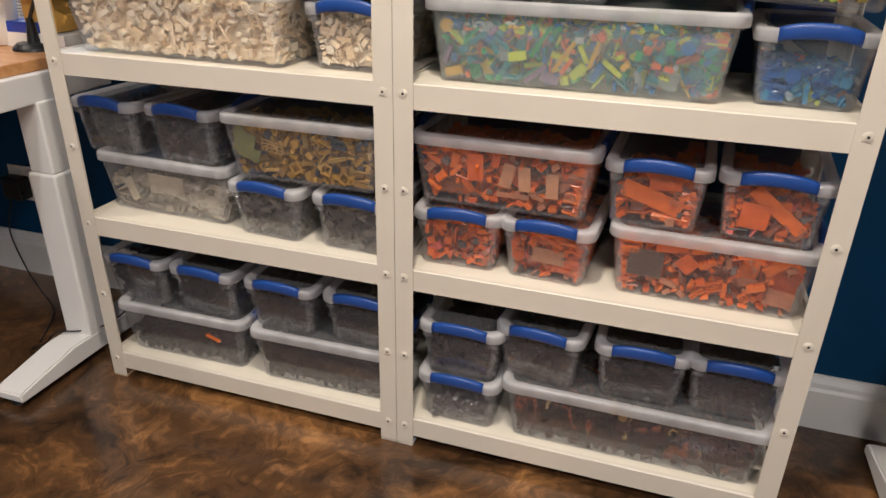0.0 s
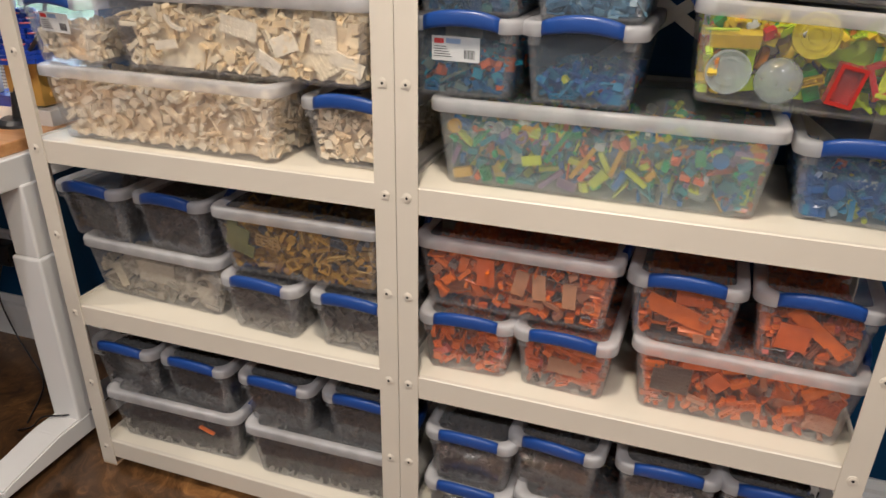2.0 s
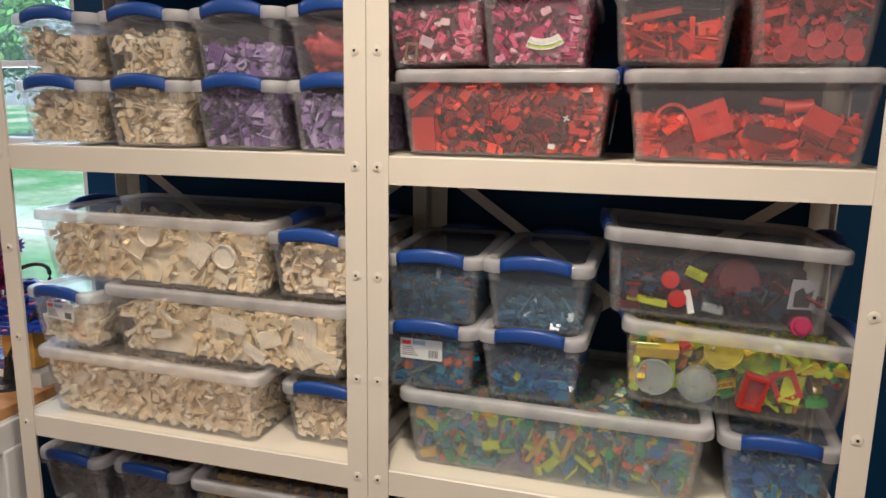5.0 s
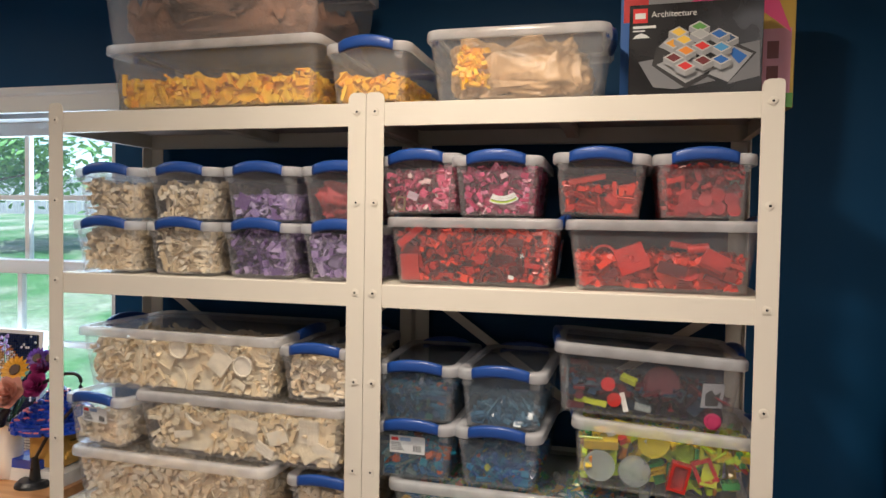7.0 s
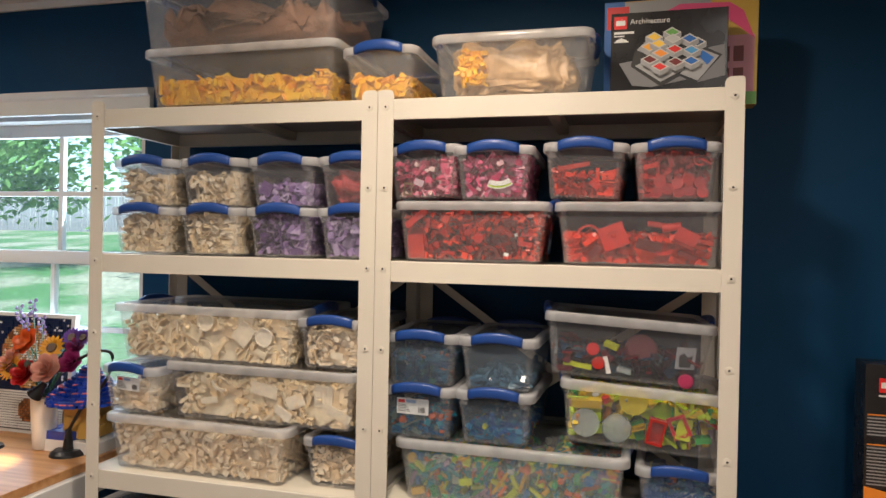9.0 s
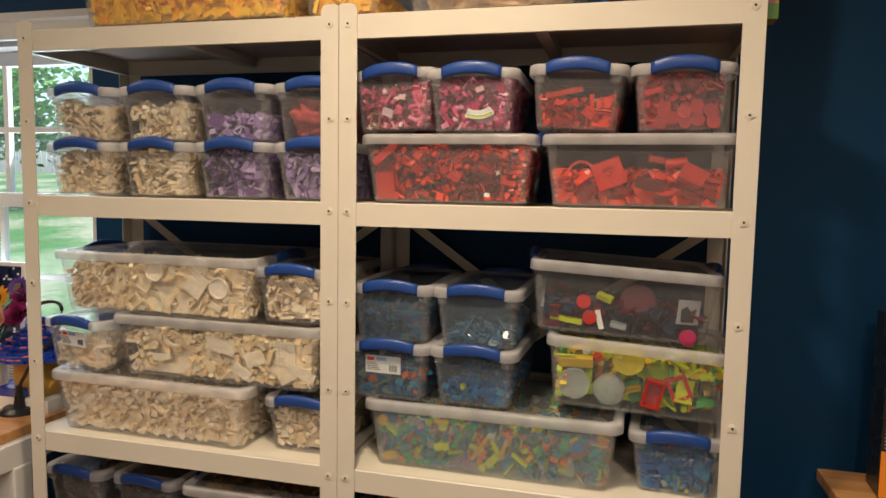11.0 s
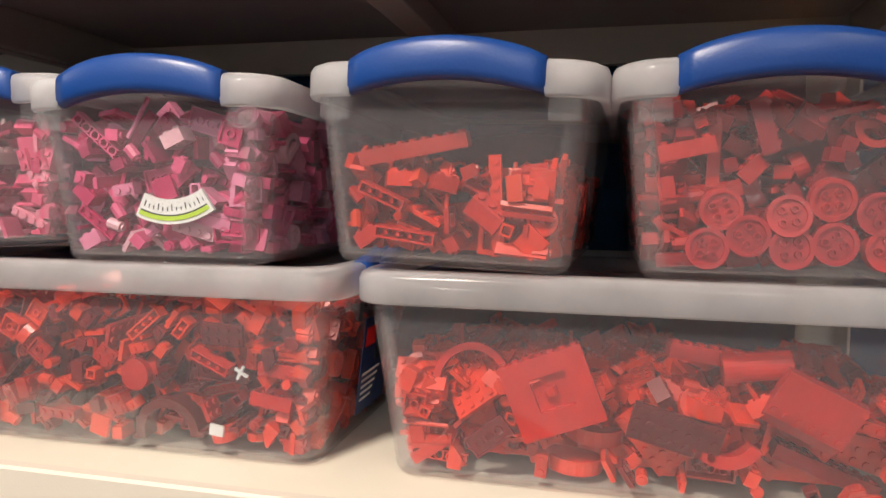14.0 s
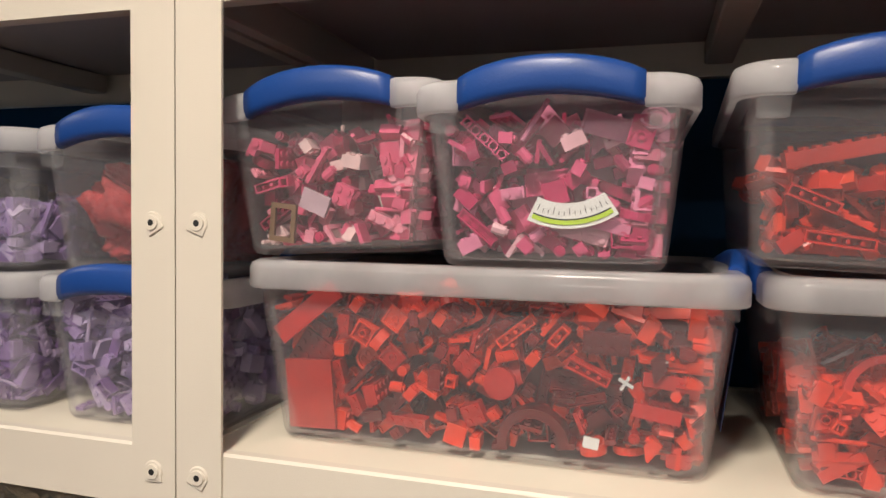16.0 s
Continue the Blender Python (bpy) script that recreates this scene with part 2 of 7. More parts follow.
def extrude_profile(pts, x0, x1, axis="x"):
    """A closed (y, z) outline drawn out from x0 to x1."""
    bm = bmesh.new()
    a = [bm.verts.new((x0, p, q) if axis == "x" else (p, x0, q)) for p, q in pts]
    b = [bm.verts.new((x1, p, q) if axis == "x" else (p, x1, q)) for p, q in pts]
    n = len(pts)
    for i in range(n):
        bm.faces.new((a[i], a[(i + 1) % n], b[(i + 1) % n], b[i]))
    bm.faces.new(a[::-1])
    bm.faces.new(b)
    bmesh.ops.recalc_face_normals(bm, faces=bm.faces)
    return bm


def tube(points, radius, seg=8, taper=None):
    """A round bar along points."""
    bm = bmesh.new()
    rings = []
    pts = [Vector(p) for p in points]
    for i, p in enumerate(pts):
        d = (pts[min(i + 1, len(pts) - 1)] - pts[max(i - 1, 0)]).normalized()
        q = d.to_track_quat("Z", "Y")
        r = radius if taper is None else radius + (taper - radius) * i / (len(pts) - 1)
        rings.append([bm.verts.new(p + q @ Vector((r * math.cos(2 * math.pi * k / seg), r * math.sin(2 * math.pi * k / seg), 0))) for k in range(seg)])
    for a, b in zip(rings, rings[1:]):
        for k in range(seg):
            bm.faces.new((a[k], a[(k + 1) % seg], b[(k + 1) % seg], b[k])).smooth = True
    bm.faces.new(rings[0][::-1])
    bm.faces.new(rings[-1])
    return bm


# ---- the room ----
X0, X1, Y0, Y1, CEIL = -3.0, 3.2, -3.6, 0.405, 2.36
WIN = (-1.80, -0.95, 0.86, 1.86)


def structure(name, bm, material, label, category, smooth=False):
    return tagged(part(name, bm, material, None, "", smooth), label, category, "", "structure")


structure("floor", box(X0 - 0.1, X1 + 0.1, Y0 - 0.1, Y1 + 0.1, -0.08, 0.0), M_FLOOR, "glossy brown epoxy floor with golden marbled swirls", "floor")
structure("ceiling", box(X0 - 0.1, X1 + 0.1, Y0 - 0.1, Y1 + 0.13, CEIL, CEIL + 0.1), M_CEIL, "flat white painted ceiling", "ceiling")
bm = box(WIN[1], X1 + 0.1, Y1, Y1 + 0.13, 0, CEIL)
box(X0 - 0.1, WIN[0], Y1, Y1 + 0.13, 0, CEIL, bm=bm)
box(WIN[0], WIN[1], Y1, Y1 + 0.13, 0, WIN[2], bm=bm)
box(WIN[0], WIN[1], Y1, Y1 + 0.13, WIN[3], CEIL, bm=bm)
structure("wall_north", bm, M_WALL, "dark teal blue painted wall with a window opening", "wall")
# wall out of view, off-white only to bounce fill light into the shelves
structure("wall_south", box(X0 - 0.1, X1 + 0.1, Y0 - 0.1, Y0, 0, CEIL), M_CEIL, "unseen wall, added off-white to bounce light", "wall")
structure("wall_west", box(X0 - 0.1, X0, Y0, Y1, 0, CEIL), M_WALL, "dark teal blue painted wall", "wall")
structure("wall_east", box(X1, X1 + 0.1, Y0, Y1, 0, CEIL), M_WALL, "dark teal blue painted wall", "wall")
by = Y1
structure("baseboard", extrude_profile([(by, 0.0), (by - 0.022, 0.0), (by - 0.022, 0.105), (by - 0.016, 0.112), (by - 0.016, 0.124), (by - 0.009, 0.134), (by - 0.006, 0.142), (by, 0.142)], X0, X1), M_TRIM, "tall white moulded baseboard along the wall", "baseboard")
structure("crown_molding", extrude_profile([(by, 2.215), (by - 0.012, 2.215), (by - 0.014, 2.238), (by - 0.028, 2.246), (by - 0.04, 2.272), (by - 0.07, 2.305), (by - 0.1, 2.322), (by - 0.104, 2.338), (by - 0.12, 2.342), (by - 0.12, 2.36), (by, 2.36)], X0, X1), M_TRIM, "white crown molding under the ceiling", "trim")
structure("window_head_casing", extrude_profile([(by, 1.852), (by - 0.02, 1.852), (by - 0.02, 1.90), (by - 0.03, 1.907), (by - 0.034, 1.926), (by - 0.012, 1.931), (by, 1.931)], WIN[0] - 0.06, WIN[1] + 0.03), M_TRIM, "white moulded casing over the window", "trim")
structure("window_stool", box(WIN[0] - 0.05, WIN[1] + 0.03, Y1 - 0.03, Y1 + 0.05, WIN[2] - 0.02, WIN[2], 0.004), M_TRIM, "white window stool", "trim")

# sash window with muntins
win = tagged(new("window_1"), "white double-hung window with muntins, looking on a sunny yard", "window", "", "structure")
wy = Y1 + 0.06
RAIL = 1.372
bm = box(WIN[0], WIN[0] + 0.03, Y1 + 0.02, Y1 + 0.12, WIN[2], WIN[3])
box(WIN[1] - 0.016, WIN[1], Y1 + 0.004, Y1 + 0.12, WIN[2], WIN[3], bm=bm)
box(WIN[0] + 0.03, WIN[1] - 0.016, Y1 + 0.02, Y1 + 0.12, WIN[3] - 0.02, WIN[3], bm=bm)
part("window_frame", bm, M_TRIM, win)
for nm, z0, z1, yy in (("upper_sash", RAIL - 0.022, WIN[3] - 0.02, wy + 0.03), ("lower_sash", WIN[2], RAIL + 0.022, wy)):
    a, b = WIN[0] + 0.03, WIN[1] - 0.016
    bm = box(a, b, yy, yy + 0.028, z0, z0 + 0.045, 0.003)
    box(a, b, yy, yy + 0.028, z1 - 0.045, z1, 0.003, bm=bm)
    box(a, a + 0.035, yy + 0.001, yy + 0.027, z0, z1, bm=bm)
    box(b - 0.022, b, yy + 0.001, yy + 0.027, z0, z1, bm=bm)
    sash = part(nm, bm, M_TRIM, win)
    xm, zm = (a + b) / 2, (z0 + z1) / 2
    bm = box(xm - 0.009, xm + 0.009, yy + 0.004, yy + 0.024, z0, z1, 0.002)
    box(a, b, yy + 0.005, yy + 0.023, zm - 0.009, zm + 0.009, 0.002, bm=bm)
    part("muntin", bm, M_TRIM, sash)
    gm = see_through("window_glass_" + nm, (0.8, 0.9, 0.9), 0.02, 0.05, (0.97, 1.0, 0.99))
    pane = part("pane", box(a, b, yy + 0.011, yy + 0.015, z0, z1), gm, sash)
    pane.visible_shadow = False

# assumed recessed lamps in the ceiling, out of view, some only as fill
for lx, ly, lw in LAMPS:
    lamp = tagged(new("recessed_light"), "round white ceiling light, added out of view", "ceiling light", "recessed ceiling lights")
    lamp.location = (lx, ly, 2.354)
    bm = cyl(0.095, 0.088, 0.0, 0.006, 28)
    part("trim_ring", bm, M_TRIM, lamp)


# ---- shelving units ----
ROW0, STEP = 1.760, 0.1892
BEAMS = [ROW0 - STEP * k for k in (0, 2, 5, 7, 9)]
DEPTH = 0.372
RW = 0.80


def shelving_unit(label):
    rack = tagged(new("shelving_unit"), label, "shelving unit", "white metal shelving units")
    t, f = 0.0025, 0.040
    for px, py in ((0, 0), (1, 0), (0, 1), (1, 1)):
        # angle post with rounded top corners
        def corner(w):
            pts = [(0.0006, 0.003), (w - 0.0006, 0.003)]
            pts += [(w - 0.0006, 1.788), (w - 0.004, 1.796), (w - 0.012, 1.8), (0.008, 1.8), (0.003, 1.797), (0.0006, 1.791)]
            return pts
        bm = extrude_profile(corner(f), 0, t, axis="y")
        side = extrude_profile(corner(f), 0, t, axis="x")
        side.transform(Matrix.Translation((0.0006, 0, 0)))
        join(bm, side)
        bmesh.ops.transform(bm, matrix=Matrix.Diagonal((-1 if px else 1, -1 if py else 1, 1, 1)), verts=bm.verts)
        bmesh.ops.translate(bm, vec=(RW if px else 0, DEPTH if py else 0, 0), verts=bm.verts)
        bmesh.ops.recalc_face_normals(bm, faces=bm.faces)
        post = part("post", bm, M_STEEL, rack)
        x = RW - 0.02 if px else 0.02
        part("foot_pad", box(x - 0.019, x + 0.019, 0.0 if not py else DEPTH - 0.04, 0.04 if not py else DEPTH, 0.0, 0.006, 0.001), M_WHITE, post)
    for z in BEAMS:
        z0, z1 = z - 0.029, z + 0.019
        g = 0.0012
        prof = [(0.0, z0), (0.0, z1 - 0.002), (0.002, z1), (0.010, z1), (0.010, z1 - 0.006), (0.003, z1 - 0.008), (0.003, z0 + 0.002), (0.014, z0 + 0.002), (0.014, z0)]
        fb = [(q + t + 0.0003, w) for q, w in prof]
        part("front_beam", extrude_profile(fb, f * 0.2, RW - f * 0.2), M_STEEL, rack)
        rb = [(DEPTH - t - 0.0003 - q, w) for q, w in prof]
        part("rear_beam", extrude_profile(rb, f * 0.2, RW - f * 0.2), M_STEEL, rack)
        for s in (0, 1):
            sp = [((t + 0.001 + q) if not s else RW - t - 0.001 - q, w) for q, w in prof]
            part("side_beam", extrude_profile(sp, f * 0.5, DEPTH - f * 0.5, axis="y"), M_STEEL, rack)
        part("support_bar", box(RW / 2 - 0.014, RW / 2 + 0.014, 0.018, DEPTH - 0.018, z0 + 0.012, z1 - 0.012, 0.002), M_STEEL, rack)
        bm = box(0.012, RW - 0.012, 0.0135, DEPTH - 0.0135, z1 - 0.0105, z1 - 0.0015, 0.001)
        # bottom faces get the greyer colour that paints in shade
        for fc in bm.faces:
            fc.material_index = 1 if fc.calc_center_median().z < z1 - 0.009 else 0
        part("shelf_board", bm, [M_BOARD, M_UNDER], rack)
    # crossed braces behind the tall bay
    za, zb = BEAMS[1] - 0.03, BEAMS[2] + 0.02
    for s in (1, -1):
        xa, xb = (0.03, RW - 0.03) if s == 1 else (RW - 0.03, 0.03)
        d = Vector((xb - xa, 0, zb - za))
        ln = d.length
        bm = box(0, ln, -0.0015, 0.0015, -0.011, 0.011, 0.0005)
        m = Matrix.Translation((xa, DEPTH - 0.006 + 0.004 * s, za)) @ d.to_track_quat("X", "Z").to_matrix().to_4x4()
        part("brace", bm, M_STEEL, rack, at=m)
    return rack


def bolt_mesh():
    """Keyed bolt head in a pressed rim, facing -y."""
    bm = cyl(0.0072, 0.0066, 0, 0.0012, 18)
    own = cyl(0.0050, 0.0046, 0.0012, 0.0026, 14)
    join(bm, own)
    own = box(-0.0064, 0.0064, -0.0068, -0.0002, 0.0, 0.0014, 0.0008)
    join(bm, own)
    dark = cyl(0.0021, 0.0021, 0.0020, 0.0028, 12)
    join(bm, dark, None, 1)
    bm.transform(Matrix.Rotation(radians(90), 4, "X") @ Matrix.Diagonal((1.18, 1.18, 1, 1)))
    return mesh_of("bolt", bm, [M_STEEL, M_DARK])


left_rack = shelving_unit("tall white powder-coated steel shelving unit filled with storage boxes")
BOLT = bolt_mesh()
rnd = random.Random(5)
for col in (0.02, RW - 0.02):
    for k in range(10):
        part("bolt", BOLT, None, left_rack, at=pose(col, -0.0001, ROW0 - STEP * k, 0, rnd.uniform(-40, 40), 0))
right_rack = copy_thing(left_rack, pose(0, 0, 0))
left_rack.location.x = -RW
for o in left_rack.children:
    if o.name.startswith("post"):
        pad = o.children[0]
        pad.data = pad.data.copy()
        pad.data.materials[0] = M_RUBBER
        pad["label"] = "tan cork pad"
        break
tagged(right_rack, "tall white powder-coated steel shelving unit beside a bare blue wall")


# ---- storage boxes ----
def ring(w, d, r, z, hw, n=6):
    """Rounded rectangle with extra points on the two short ends at the handle."""
    pts = []
    for cx, cy, a0 in ((1, 1, 0), (-1, 1, 90), (-1, -1, 180), (1, -1, 270)):
        arc = []
        for i in range(n + 1):
            a = radians(a0 + 90 * i / n)
            arc.append((cx * (w / 2 - r) + r * math.cos(a), cy * (d / 2 - r) + r * math.sin(a), z))
        hold = 0.002
        e0, e1 = radians(a0 - 90), radians(a0 + 180)
        pts.append((arc[0][0] + hold * math.cos(e0), arc[0][1] + hold * math.sin(e0), z))
        pts += arc
        pts.append((arc[-1][0] + hold * math.cos(e1), arc[-1][1] + hold * math.sin(e1), z))
        if a0 == 0 and hw:
            pts += [(x, d / 2, z) for x in (hw, hw - 0.003, -hw + 0.003, -hw)]
        if a0 == 180 and hw:
            pts += [(x, -d / 2, z) for x in (-hw, -hw + 0.003, hw - 0.003, hw)]
    return pts


def loft(rings, close_first=True, close_last=True, mats=None):
    bm = bmesh.new()
    vs = [[bm.verts.new(p) for p in r] for r in rings]
    n = len(vs[0])
    for j, (a, b) in enumerate(zip(vs, vs[1:])):
        for k in range(n):
            f = bm.faces.new((a[k], a[(k + 1) % n], b[(k + 1) % n], b[k]))
            f.smooth = True
            if mats:
                f.material_index = mats[j]
    if close_first:
        bm.faces.new(vs[0][::-1])
    if close_last:
        f = bm.faces.new(vs[-1])
        if mats:
            f.material_index = mats[-1]
    return bm


KINDS = {"small": (0.190, 0.330, 0.125), "medium": (0.270, 0.370, 0.143), "long": (0.355, 0.545, 0.147), "deep": (0.355, 0.57, 0.17)}
ENDS = {"small": 0.0, "medium": 0.0, "long": 0.004, "deep": 0.004}


def storage_box(kind):
    """Clear box with a milky snap lid and two blue arched handles; the short ends face -y and +y."""
    w, d, h = KINDS[kind]
    tot = new("storage_box")
    hw = 0.060 if kind == "small" else 0.072
    in_top, in_bot = 0.006, 0.018 if kind == "small" else 0.022
    r = 0.027
    hb = h - 0.006

    def b(ins, z, rr=r):
        return ring(w - 2 * ins, d - 2 * ins, rr, z, hw)

    def bb(ins, z, rr=0.018):
        return ring(w - 2 * ins, d - 2 * ins - 2 * ENDS[kind], rr, z, 0)
    t = 0.0016
    zl = h - 0.024
    rings = [bb(in_bot + 0.007, 0.0, 0.012), bb(in_bot + 0.004, 0.0008, 0.014), bb(in_bot + 0.0025, 0.0025, 0.015), bb(in_bot + 0.001, 0.005, 0.016), bb(in_bot, 0.009),
             bb(in_top + 0.004, zl - 0.012), bb(in_top + 0.0035, zl), bb(in_top, zl + 0.001), bb(in_top, hb),
             bb(in_top + 0.006, hb), bb(in_top + 0.0035 + t, zl), bb(in_bot + t, 0.009), bb(in_bot + 0.004, 0.0045)]
    shell = loft(rings)
    for f in shell.faces:
        c = f.calc_center_median()
        bend = c.z < 0.011 and (abs(c.x) > w / 2 - in_bot - 0.012 or abs(c.y) > d / 2 - in_bot - 0.016)
        if bend or (abs(c.x) > w / 2 - 0.028 and abs(c.y) > d / 2 - 0.032) or zl - 0.001 < c.z < zl + 0.002:
            f.material_index = 1
    part("body", shell, [M_CLEAR, M_EDGE], tot, "clouded clear plastic body")
    low = h - 0.0215
    rings = [b(0.005, low), b(0.0008, low), b(0.0, low + 0.0015), b(0.0, h - 0.006, r), b(0.0015, h - 0.002), b(0.005, h), b(0.016, h), b(0.019, h - 0.005), b(0.03, h - 0.0055)]
    under = [b(0.03, h - 0.0075), b(0.021, h - 0.007), b(0.0025, h - 0.004)]
    rr = []
    for j, rg in enumerate(rings):
        out = []
        for x, y, z in rg:
            if j < 4 and abs(x) < hw - 0.001 and abs(y) > d / 2 - 0.03:
                z = max(z, h - 0.0085 + 0.0006 * j)
            out.append((x, y, z))
        rr.append(out)
    bm = loft(rr, False, True, [0] * 7 + [1, 1])
    un = loft(list(reversed(under)), False, True, [0, 1, 1])
    join(bm, un)
    for sy in (-1, 1):
        for sx in (-1, 1):
            x = sx * (hw + 0.011)
            yo = sy * (d / 2 - 0.0075)
            tab = box(x - 0.0095, x + 0.0095, yo - 0.003, yo + 0.003, low - 0.013, low + 0.001, 0.0015)
            join(bm, tab, None, 1)
    part("lid", bm, [M_MILKY, M_LID], tot, "milky translucent snap lid")
    # arched handle
    sec = []
    for i in range(14):
        a = 2 * math.pi * i / 14
        ca, sa = math.cos(a), math.sin(a)
        sec.append((0.0075 * math.copysign(abs(ca) ** 0.6, ca), 0.0125 * math.copysign(abs(sa) ** 0.7, sa)))
    for sy in (-1, 1):
        bm = bmesh.new()
        rings2 = []
        for i in range(15):
            u = -1 + 2 * i / 14
            zc = h - 0.0095 + 0.0095 * (1 - u * u) ** 0.9
            bulge = 0.008 * (1 - u * u)
            k = 1 - 0.12 * abs(u) ** 4
            rings2.append([bm.verts.new((u * hw, sy * (d / 2 - 0.006 + bulge) + p * k, zc + q * k)) for p, q in sec])
        for a, c in zip(rings2, rings2[1:]):
            for k in range(14):
                bm.faces.new((a[k], a[(k + 1) % 14], c[(k + 1) % 14], c[k])).smooth = True
        bm.faces.new(rings2[0])
        bm.faces.new(rings2[-1][::-1])
        bmesh.ops.recalc_face_normals(bm, faces=bm.faces)
        part("handle", bm, M_BLUE, tot, "arched blue plastic handle")
    return tot


MASTER = {k: storage_box(k) for k in KINDS}
S0, S2, S5, S7, S9 = [z + 0.0185 for z in BEAMS]
HS, HM, HL = 0.125, 0.143, 0.147
